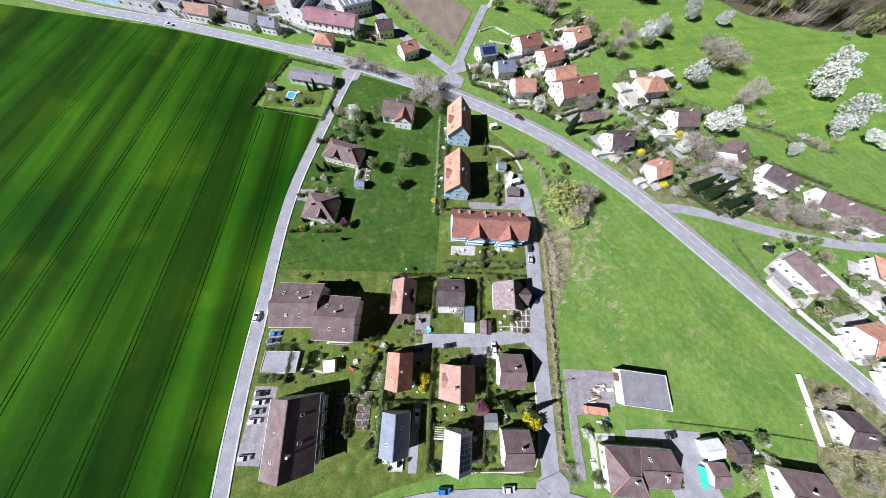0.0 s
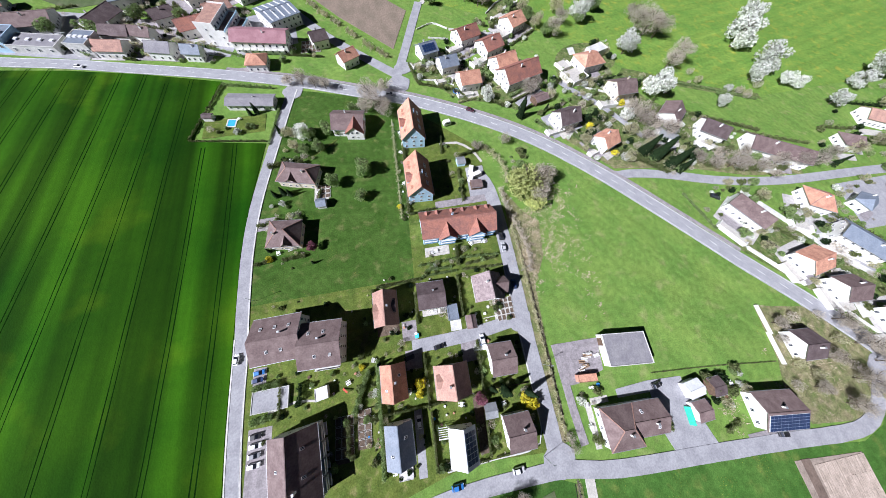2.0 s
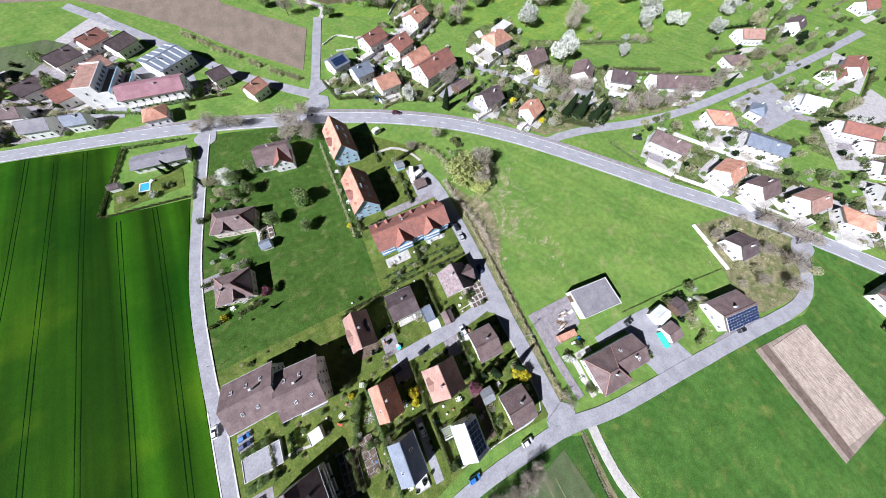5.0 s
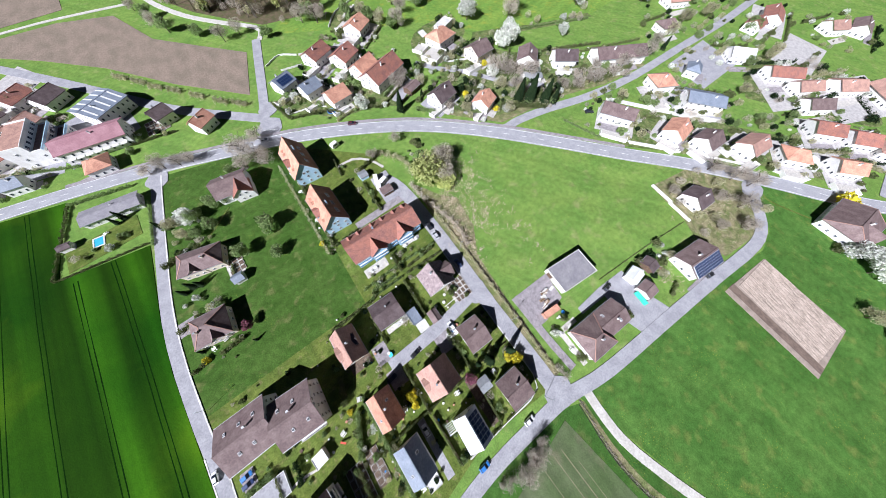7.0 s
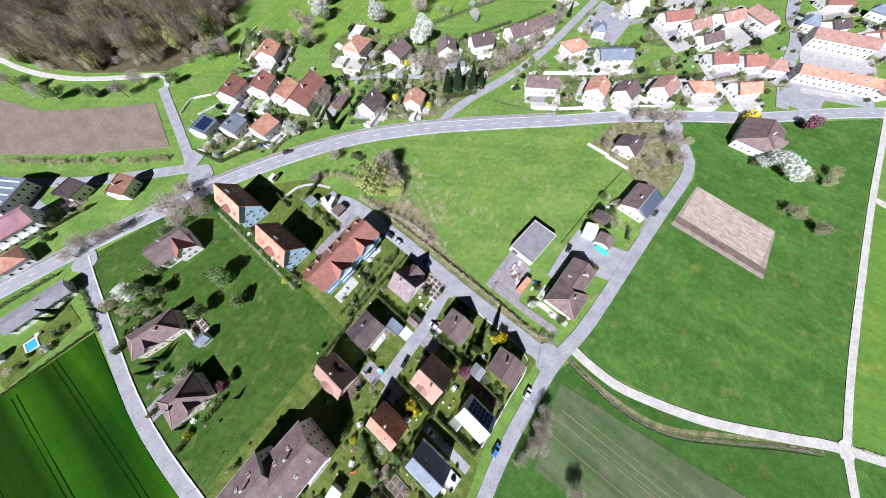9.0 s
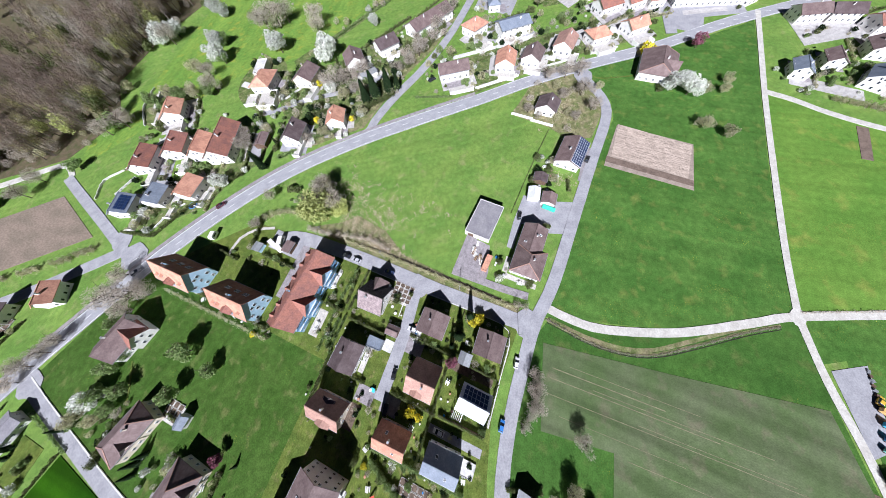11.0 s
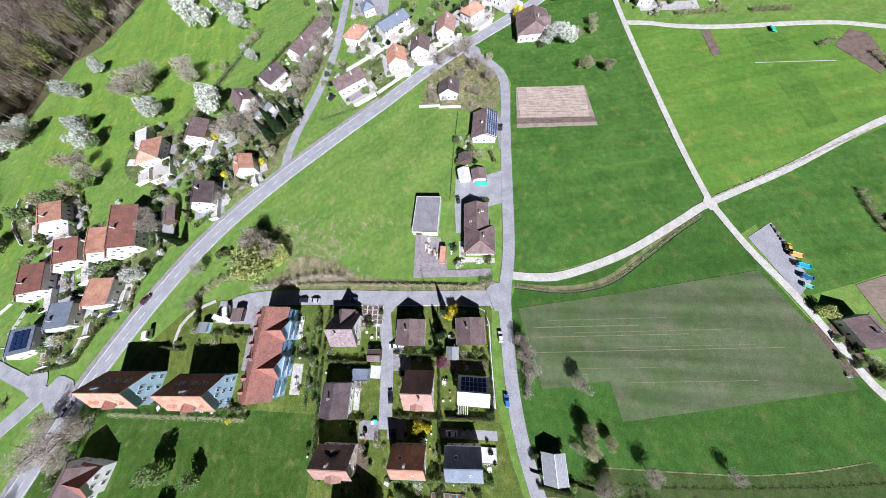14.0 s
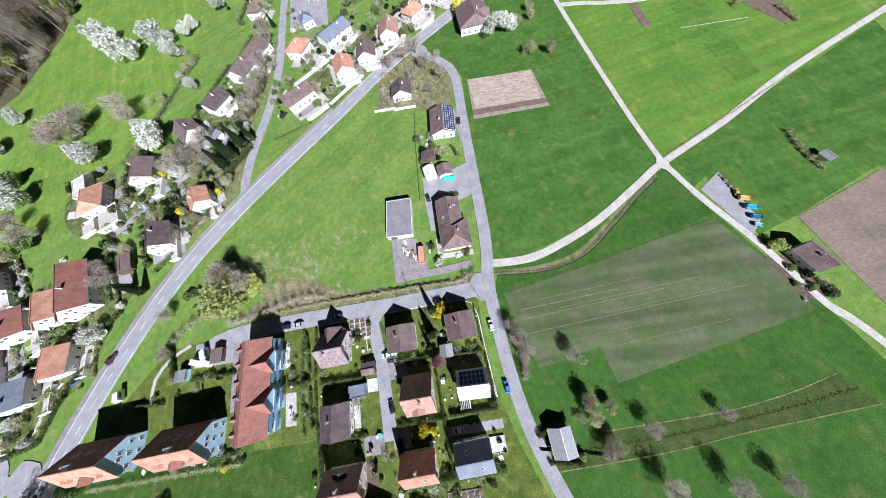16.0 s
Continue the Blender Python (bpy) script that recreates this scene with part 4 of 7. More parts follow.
def leaf_cloud(lobes, n, size, thin=1.0, seed=1):
    """Vertices and faces of n small leaf clumps, spread in shells of the lobes (x, y, z, radius, squash)."""
    r = np.random.default_rng(seed)
    lob = np.array(lobes)
    pick = r.choice(len(lob), n, p=lob[:, 3] ** 2 / (lob[:, 3] ** 2).sum())
    d = r.normal(size=(n, 3))
    d /= np.linalg.norm(d, axis=1)[:, None]
    rad = lob[pick, 3] * (0.55 + 0.5 * r.random(n) ** 0.6)
    c = lob[pick, :3] + d * rad[:, None] * np.stack([np.ones(n), np.ones(n), lob[pick, 4]], 1)
    a = r.normal(size=(n, 3))
    a /= np.linalg.norm(a, axis=1)[:, None]
    b = np.cross(a, r.normal(size=(n, 3)))
    b /= np.linalg.norm(b, axis=1)[:, None]
    s = size * (0.6 + 0.8 * r.random(n))[:, None]
    a, b = a * s, b * s * thin
    v = np.stack([c - a, c + b * 0.9, c + a, c - b * 0.9], 1).reshape(-1, 3)
    v[:, 2] = np.maximum(v[:, 2], 0.05)
    return v, np.arange(4 * n).reshape(-1, 4)


def cloud_mesh(name, v, f, mat):
    me = bpy.data.meshes.new(name)
    me.from_pydata(v.tolist(), [], f.tolist())
    me.materials.append(mat)
    return me


def lobes_round(h, w, n, seed, low=0.3):
    r = np.random.default_rng(seed)
    out = [(0, 0, h * (1 + low) / 2, w * 0.34, 1.0)]
    for _ in range(n):
        t = r.uniform(0, 2 * np.pi)
        q = r.uniform(0.2, 0.36) * w
        out.append((q * np.cos(t), q * np.sin(t), h * r.uniform(low + 0.12, 0.85), w * r.uniform(0.16, 0.26), r.uniform(0.8, 1.1)))
    return out


def branch_mesh(name, h, w, seed, limbs=9, twigs=True):
    """A tapered trunk that forks into limbs."""
    r = random.Random(seed)
    bm = bmesh.new()

    def tube(a, b, ra, rb):
        a, b = Vector(a), Vector(b)
        x = (b - a).orthogonal().normalized()
        y = (b - a).normalized().cross(x)
        ring = [[bm.verts.new(p + (x * math.cos(k * 1.2566) + y * math.sin(k * 1.2566)) * q) for k in range(5)] for p, q in ((a, ra), (b, rb))]
        for k in range(5):
            bm.faces.new((ring[0][k], ring[0][(k + 1) % 5], ring[1][(k + 1) % 5], ring[1][k]))

    fork = h * 0.32
    r0 = 0.022 * h + 0.05
    tube((0, 0, -0.2), (0, 0, fork), r0, r0 * 0.75)
    tube((0, 0, fork), (r.uniform(-0.3, 0.3), r.uniform(-0.3, 0.3), h * 0.85), r0 * 0.7, 0.03)
    for i in range(limbs):
        t = i * 2.4 + r.uniform(-0.4, 0.4)
        z = fork + h * 0.4 * i / limbs
        q = w * r.uniform(0.3, 0.46)
        mid = Vector((math.cos(t) * q * 0.5, math.sin(t) * q * 0.5, z + h * 0.14))
        end = Vector((math.cos(t) * q, math.sin(t) * q, min(h, z + h * r.uniform(0.2, 0.36))))
        tube((0, 0, z), mid, r0 * 0.42, r0 * 0.26)
        tube(mid, end, r0 * 0.26, 0.03)
        if twigs:
            for _ in range(3):
                tube(mid, mid + Vector((r.uniform(-1, 1), r.uniform(-1, 1), r.uniform(0.3, 1))) * w * 0.16, r0 * 0.16, 0.02)
    me = bpy.data.meshes.new(name)
    bm.to_mesh(me), bm.free()
    me.materials.append(BARK)
    return me


KINDS = {}


def kind(key, mat, h, w, n, size, thin, low, lobes=7, limbs=9):
    """Three grown shapes of one sort of tree, about h high and w wide."""
    KINDS[key] = (h, [(branch_mesh("trunk", h, w, 10 * s + len(KINDS), limbs), cloud_mesh("crown", *leaf_cloud(lobes_round(h, w, lobes, s + 31 * len(KINDS), low), n, size, thin, s), mat)) for s in range(3)])


kind("bare", TWIG, 8, 7.5, 1500, 0.62, 0.07, 0.2, 12, 14)
kind("bud", BUD, 7, 6.5, 1300, 0.5, 0.16, 0.2, 10, 11)
kind("leafy", LEAF, 6, 5.5, 1100, 0.3, 0.75, 0.2, 10)
kind("willow", WILLOW, 10, 10, 2600, 0.42, 0.55, 0.12, 16, 12)
kind("blossom", BLOSSOM, 7, 7, 1900, 0.28, 0.75, 0.2, 12, 10)
kind("purple", PURPLE, 5, 4.5, 800, 0.26, 0.7, 0.3, 8)


def tree(sort, x, y, h, label, category="tree", group=""):
    base, shapes = KINDS[sort]
    k = int(rng.integers(3))
    top = tagged(new("tree"), label, category, group)
    top.matrix_basis = pose(x, y, 0, 0, 0, float(rng.uniform(0, 360))) @ Matrix.Diagonal((1.2 * h / base, 1.2 * h / base, h / base * float(rng.uniform(0.9, 1.1)), 1))
    for nm, me in zip(("trunk", "crown"), shapes[k]):
        o = new(nm, me)
        o.parent = top
    return top


def conifer_meshes(seed):
    r = np.random.default_rng(seed)
    n = 900
    z = r.random(n) ** 0.8
    t = r.uniform(0, 2 * np.pi, n)
    rad = (1 - z) * 0.21 * (0.6 + 0.5 * r.random(n)) * (0.85 + 0.15 * np.sin(z * 50))
    c = np.stack([rad * np.cos(t), rad * np.sin(t), 0.06 + z * 0.94], 1)
    out = np.stack([np.cos(t), np.sin(t), -0.5 * np.ones(n)], 1) * 0.04
    side = np.stack([-np.sin(t), np.cos(t), 0 * t], 1) * 0.03
    v = np.stack([c - out, c + side, c + out * 1.3, c - side], 1).reshape(-1, 3)
    return cloud_mesh("crown", v, np.arange(4 * n).reshape(-1, 4), DARK)


CONIFERS = [conifer_meshes(s) for s in (3, 4)]
bm = bmesh.new()
bmesh.ops.create_cone(bm, segments=7, radius1=0.02, radius2=0.006, depth=0.9, matrix=Matrix.Translation((0, 0, 0.43)))
CONIFER_TRUNK = bpy.data.meshes.new("trunk")
bm.to_mesh(CONIFER_TRUNK), bm.free(), CONIFER_TRUNK.materials.append(BARK)


def conifer(x, y, h, slim=1.0, label="dark green conifer with dense needles"):
    top = tagged(new("conifer"), label, "conifer")
    top.matrix_basis = pose(x, y, 0, 0, 0, float(rng.uniform(0, 360))) @ Matrix.Diagonal((h * slim, h * slim, h, 1))
    for nm, me in (("trunk", CONIFER_TRUNK), ("crown", CONIFERS[int(rng.integers(2))])):
        o = new(nm, me)
        o.parent = top


SHRUBS = {k: [cloud_mesh("shrub", *leaf_cloud([(0, 0, 0.42, 0.5, 0.8), (0.3, 0.1, 0.4, 0.3, 0.9), (-0.2, 0.28, 0.36, 0.32, 0.9), (-0.1, -0.3, 0.5, 0.3, 1)], n, 0.11, th, s), m) for s in range(2)] for k, m, n, th in (("hedge", HEDGE, 260, 0.7), ("yellow", FORSYTHIA, 260, 0.7), ("twig", TWIG, 300, 0.14), ("leafy", LEAF, 260, 0.7), ("dark", DARK, 280, 0.7), ("pale", BLOSSOM, 240, 0.6), ("bud", BUD, 300, 0.3))}


def shrub(sort, x, y, size, label, category="shrub", z=0.0):
    o = tagged(new("shrub", SHRUBS[sort][int(rng.integers(2))]), label, category)
    o.matrix_basis = pose(x, y, z, 0, 0, float(rng.uniform(0, 360))) @ Matrix.Diagonal((size, size * float(rng.uniform(0.8, 1.15)), size * float(rng.uniform(0.8, 1.2)), 1))


def hedge(points, width, height, mat=HEDGE, label="clipped green garden hedge", loose=0.15, density=9.0, name="hedge", category="hedge", leaf=0.17, thin=0.8):
    """Leaves in a long body along a line."""
    line = smooth_line(points, 1.0)
    n = int(sum((b - a).length for a, b in zip(line, line[1:])) * density * 3 * (width + height))
    i = rng.integers(0, len(line) - 1, n)
    p = np.array([tuple(q) for q in line])
    d = p[i + 1] - p[i]
    nrm = np.stack([-d[:, 1], d[:, 0]], 1) / np.maximum(np.linalg.norm(d, axis=1), 1e-6)[:, None]
    u = rng.uniform(-1, 1, n)
    zz = rng.random(n) ** 0.7
    wob = 1 + loose * np.sin(i * 1.7) + loose * rng.normal(size=n) * 0.6
    c = np.c_[p[i] + d * rng.random(n)[:, None] + nrm * (u * width / 2 * (1 - 0.3 * zz * loose * 4) * wob)[:, None], zz * height * wob]
    a = rng.normal(size=(n, 3)) * leaf * 0.8
    b = np.cross(a, rng.normal(size=(n, 3)))
    b *= leaf * thin / np.maximum(np.linalg.norm(b, axis=1), 1e-6)[:, None]
    v = np.stack([c - a, c + b, c + a, c - b], 1).reshape(-1, 3)
    v[:, 2] = np.maximum(v[:, 2], 0.02)
    me = cloud_mesh(name, v, np.arange(4 * n).reshape(-1, 4), mat)
    return tagged(new(name, me), label, category)


# orchard and hillside
for x, y, h in ((206, 169, 11), (212, 176, 9), (221, 186, 9), (213, 150, 10), (117, 207, 9), (136, 174, 9), (140, 141, 10), (148, 146, 7), (116, 254, 9), (124, 249, 8), (126, 215, 7), (47, 153, 6), (220, 136, 6), (226, 133, 5), (186, -51, 9), (184, -61, 9), (190, -56, 7), (203, 142, 7), (277, 134, 9), (300, 128, 9), (262, 128, 7), (120, 128, 5), (176, 128, 5), (240, 118, 6), (150, 232, 8), (170, 226, 6), (-53, 144, 7)):
    tree("blossom", x, y, h, "round fruit tree in full white blossom", "fruit tree", "blossoming fruit trees")
for x, y, h in (((154, 187, 12), (148, 190, 10), (160, 184, 10), (164, 162, 9), (158, 159, 8), (152, 203, 7), (96, 195, 8), (104, 205, 7), (56, 230, 9), (48, 236, 8), (122, 129, 9), (127, 124, 8), (70, 152, 8), (76, 157, 6), (118, 248, 8), (-17, 160, 11), (-12, 152, 10), (-9, 168, 7), (-20, 155, 8), (-62, 181, 6), (-55, 180, 7), (-48, 177, 6), (-42, 175, 6), (59, 90, 9), (63, 98, 10)) + ((35, 122, 5), (50, 123, 5), (85.7, 124, 4), (12, -39, 6), (21, -19, 6), (26, -18, 5), (16, -21, 6), (-14, -61, 6), (-13, -93, 5), (-33, -85, 8), (-34, -104, 7), (-31, -60, 9), (-18, -41, 6), (136, 114, 8), (123, 112, 7), (130, 119, 7))):
    tree("bare", x, y, h, "leafless tree with fine grey-brown twigs", "tree")
for x, y, h in ((174, 5, 7), (170, 15, 7), (165, -6, 7), (160, 2, 6), (178, -2, 7), (157, -13, 6), (148, -6, 5), (144, 18, 5)):
    tree("bare", x, y, h, "bare tangled tree round the small house", "tree", "thicket round the small house")
for x, y, h in ((152, 92, 6), (162, 90, 7), (167, 89, 6), (175, 86, 6), (185, 87, 7), (195, 86, 7), (158, 97, 5), (172, 96, 5), (146, 97, 6), (181, 81, 4), (205, 84, 6), (214, 87, 6)):
    tree("bare", x, y, h, "leafless shrubby tree on the lane bank", "tree", "trees on the lane bank")
for x, y, h in ((-60, 145.5, 6), (-57, 137, 5), (-8, -40, 6), (-3, -38.5, 6), (-17, -44, 6), (-6, -47, 5), (165, -71, 7), (164, -84, 6), (191, -80, 5), (187, -68, 7), (199, -82, 5), (118, 118, 6), (125, 108, 6), (112, 103, 5), (92, 117, 5), (104, 216, 7), (185, 60, 4), (168, 72, 5), (247, 90, 6), (262, 84, 6), (270, 112, 7), (230, 88, 6), (225, 34, 5), (262, 40, 6), (88, 205, 7), (82, 218, 6)):
    tree("bud", x, y, h, "tree with pale spring buds", "tree")
for x, y, h in ((-22.4, 118, 8), (-37, 113, 6.5), (-24, 104, 5.5), (-26.6, 155.7, 5), (-50, 142, 6), (-41, 145, 6), (-35, 143, 4), (-45, 134, 6), (-52, 134, 5), (93, 196, 6), (84, 213, 6), (74, 224, 7), (116, 204, 5), (130, 213, 6), (-130, 244, 7), (-178, 238, 8), (-206, 244, 8), (-158, 250, 8), (-180, 223, 5), (-110, 270, 6), (-140, 272, 6), (247, 44, 5), (272, 60, 6), (232, 8, 4), (176, 62, 4), (150, 56, 4)):
    tree("leafy", x, y, h, "round garden tree with fresh green leaves", "tree")
tree("willow", 53, 95, 14, "large spreading tree with yellow-green young leaves")
tree("willow", 57, 87, 7, "low yellow-green tree beside the stream")
tree("bud", 63.5, 99, 9, "tall half-bare tree beside the willow")
tree("willow", 40.3, -153.3, 5, "small yellow-green tree beside the farm yard")
tree("purple", 17.3, 13.5, 4.5, "small purple blossoming garden tree")
tree("purple", -46.6, 83, 4.5, "small dark red garden tree on the meadow edge")
tree("purple", 219.6, -62.6, 7, "dark red copper tree beside the main road")
for x, y, h in ((-82, 163, 5), (-78.8, 164, 6), (-65.7, 149, 5), (-61, 112, 6), (-65, 111.5, 5), (-58, 111, 5), (-46.4, 76, 3), (124.8, 101, 13), (130.4, 95, 12), (120.5, 105, 11), (135, 92, 8), (62.7, 138, 9), (65, 143, 7), (27, 14, 9), (78, 140, 4), (189.5, -62, 4), (-20, 31, 4), (200, 84, 6), (217, 82, 6), (-66, 84.5, 3.5), (-66, 88, 3)):
    conifer(x, y, h, 1.15)
conifer(35.5, 12.2, 10, 0.75, "tall slender dark conifer beside the lane")
conifer(22.5, 15.5, 8, 0.7, "slender dark conifer between two gardens")
for x, y, s in ((36.2, 8.4, 4.2), (34, 10.5, 3.4), (-4.6, 22, 3.8), (-5.2, 18.6, 2.6), (-26.7, 31.4, 2.2), (-66, 80.6, 2.8), (-62, 126, 2.6), (206, -33.5, 6), (-6.5, 96, 2.2), (106, 107, 3), (121, 137, 3), (98, 125, 3)):
    shrub("yellow", x, y, s, "bright yellow forsythia bush in flower")
# stream bank and verges
hedge([(44.5, 78), (45.8, 58), (45.8, 42), (46.2, 28), (46.3, 12), (46.0, 2), (47, -5)], 1.6, 0.9, BUD, "tangled grass and shrubs along the ditch", 0.5, 7, "ditch_shrubs", "shrubs", 0.3, 0.3)
hedge([(43, 98), (44, 88), (47, 76), (49, 66), (48, 56)], 3.2, 1.8, TWIG, "bare brown shrubs along the stream", 0.6, 7, "stream_shrubs", "shrubs", 0.4, 0.12)
hedge([(36, 124), (44, 116), (47.5, 108), (47, 100)], 3.4, 1.8, BUD, "budding shrubs behind the terrace gardens", 0.6, 6, "stream_shrubs", "shrubs", 0.35, 0.2)
hedge([(47.5, -3), (48.5, -9)], 4, 1.6, TWIG, "bare brambles at the lane corner", 0.6, 9, "brambles", "shrubs", 0.3, 0.15)
hedge([(47, -17), (45.2, -39), (49.2, -60), (60, -80), (71.6, -99), (79.5, -114)], 1.2, 0.35, TWIG, "dry brown reeds along the ditch", 0.6, 9, "reeds", "reeds", 0.25, 0.2)
hedge([(88, -122), (104, -166), (124, -220)], 1.2, 0.5, TWIG, "dry brown reeds along the far ditch", 0.6, 6, "reeds", "reeds", 0.25, 0.2)
hedge([(25, -19.5), (16, -20.5), (6, -18.5)], 3.4, 3.6, TWIG, "row of bare grey shrubs beside the lane", 0.6, 8, "roadside_thicket", "shrubs", 0.5, 0.08)
for x, y, s in ((176, 10, 4), (180, 1.4, 3), (169.5, -4.5, 3), (169.5, -11.4, 3), (164, 17.7, 3), (158.4, -13.9, 3), (152, 19, 3), (143, 12, 3), (145, 3, 3), (150, -2, 3), (173, -14, 3), (140, -4, 3), (166, 8, 3)):
    shrub("twig" if rng.random() < 0.7 else "bud", x, y, s * 1.2, "bare tangled shrub round the small house", "shrub")
for x, y in ((-63, 261), (-55, 251), (-47.6, 241), (-39.6, 232), (-30, 220), (-20, 208), (-12, 200.4)):
    hedge([(x, y), (x + 6, y - 7)], 3, 1.4, BUD, "pale flowering roadside scrub", 0.6, 7, "scrub", "shrubs", 0.3, 0.4)
for x, y in ((-41.8, 311), (-33.8, 286), (-28.4, 276), (-13.6, 262), (-2, 247), (8, 247), (22, 233), (56, 228), (50, 232), (-35, 297)):
    tree("leafy" if rng.random() < 0.5 else "bare", x + 3, y + 3, 6 + 2 * rng.random(), "tree at the wood edge beside the gravel path")
# garden hedges
H1 = "dark clipped garden hedge between gardens"
for pts, w, h in ((
    ([(-112, 151), (-72.5, 144.5)], 0.6, 1.0), ([(-112, 151), (-100, 187)], 0.7, 1.3), ([(-100, 187), (-72, 180)], 0.9, 1.5), ([(-71, 142), (-67, 166)], 0.8, 1.2),
    ([(-19.5, 60.5), (0, 61)], 1.4, 1.6), ([(-21, 46), (-21, 60)], 1.4, 2.0), ([(0.5, 62), (16, 62)], 1.0, 1.2), ([(18, 62), (36, 61)], 1.0, 1.2), ([(15.5, 43), (15.5, 60)], 1.2, 1.8), ([(-3.5, 43), (-3.5, 56)], 0.9, 1.4),
    ([(19, 15), (19.5, 33)], 0.9, 1.7), ([(-2, 13), (-2, 32)], 1.0, 1.6)) + (([(-19.5, 14), (20, 14.6)], 0.9, 1.4), ([(18, -5), (18.5, 8)], 0.9, 1.6), ([(-1.5, -6), (-1.5, 12)], 1.0, 1.8), ([(-20, -5), (-20.5, 33)], 1.6, 2.0), ([(1, -5.8), (17, -5.8)], 0.9, 1.0), ([(20, -5.6), (36, -5)], 0.5, 0.7),
    ([(-32, 4), (-32, 15)], 1.6, 2.2), ([(-30, 16), (-24, 30)], 2.2, 2.2), ([(-27, 34), (-24, 44)], 2.2, 2.6), ([(-57.5, 19), (-57.5, 31)], 1.0, 1.6), ([(-68, 31), (-58, 31.5)], 2.4, 1.8), ([(-68, 20), (-60, 21)], 2.6, 1.6)) + (([(-2.5, 92), (-1.5, 148)], 1.6, 1.5), ([(-2, 91.5), (10, 92.5)], 1.0, 1.4), ([(24, 94), (24, 112)], 1.2, 1.6), ([(26, 119), (40, 122)], 1.4, 1.8), ([(17, 122), (18, 132)], 1.0, 1.5),
    ([(2, 64), (14, 64)], 1.2, 1.6), ([(20, 64), (34, 65)], 1.2, 1.6), ([(17, 64), (17, 73)], 1.6, 2.0),
    ([(-72, 97), (-64, 98)], 1.8, 2.0), ([(-72, 79), (-66, 80)], 1.4, 1.6), ([(-70, 128), (-58, 130)], 2.2, 2.2), ([(-45, 104), (-44, 112)], 1.2, 1.4)) + (([(-50, 80), (-60, 79.5)], 1.6, 1.6),
    ([(56, -6), (60, -8), (70, -7.5)], 2.6, 1.8), ([(86, 9.6), (112, 7.5), (138, 4.6)], 0.4, 0.2), ([(84, -5), (86, -9)], 2.2, 2.0), ([(112, -11), (106, -13)], 1.6, 1.4),
    ([(10, 170), (30, 162), (36, 154)], 1.2, 1.4), ([(10, 170), (6, 186)], 1.2, 1.4), ([(47, 153), (55, 147)], 1.4, 1.6), ([(70, 134), (78, 126)], 1.2, 1.8), ([(88, 122), (98, 110)], 1.6, 1.6), ([(110, 108), (130, 92)], 2.4, 1.8)) + (([(165, 88), (190, 84)], 2.4, 2.0), ([(132, 80), (140, 60)], 1.0, 0.9), ([(168, 56), (176, 48)], 1.2, 1.2), ([(170, 40), (190, 16)], 1.0, 1.2), ([(60, 152), (72, 157)], 1.8, 1.6), ([(100, 130), (112, 118)], 1.6, 1.6), ([(130, 134), (140, 112)], 1.6, 1.5), ([(150, 128), (190, 108)], 1.4, 1.2), ([(120, 158), (160, 146), (200, 128)], 1.0, 0.9),
    ([(-120, 222), (-90, 207)], 1.2, 1.2), ([(-160, 217), (-152, 214.5)], 1.2, 1.3), ([(-66, 205), (-44, 200)], 1.0, 1.0)) + (([(-12, -18), (-8, -30)], 1.4, 1.6), ([(-22, -32), (-20, -20)], 1.4, 1.4),
)):
    hedge(pts, w, h, HEDGE if rng.random() < 0.7 else LEAF, H1 if h > 1.3 else "low green garden hedge along a border", 0.25, 13)
hedge([(-6, 90), (-6.2, 108), (-6.4, 124), (-6.8, 146)], 1.7, 1.3, BUD, "loose budding bushes along the terrace gardens", 0.7, 7, "garden_border", "shrubs", 0.25, 0.3)
hedge([(-1, 66.5), (18, 67.2), (36, 66)], 1.3, 1.4, LEAF, "mixed fresh green bushes along the lower gardens", 0.6, 7, "garden_border", "shrubs", 0.25, 0.4)
hedge([(-50, 30.2), (-49.8, 24)], 1.3, 2.2, DARK, "tall dark evergreen hedge beside the parking deck", 0.3, 9, "hedge", "hedge", 0.2, 0.8)
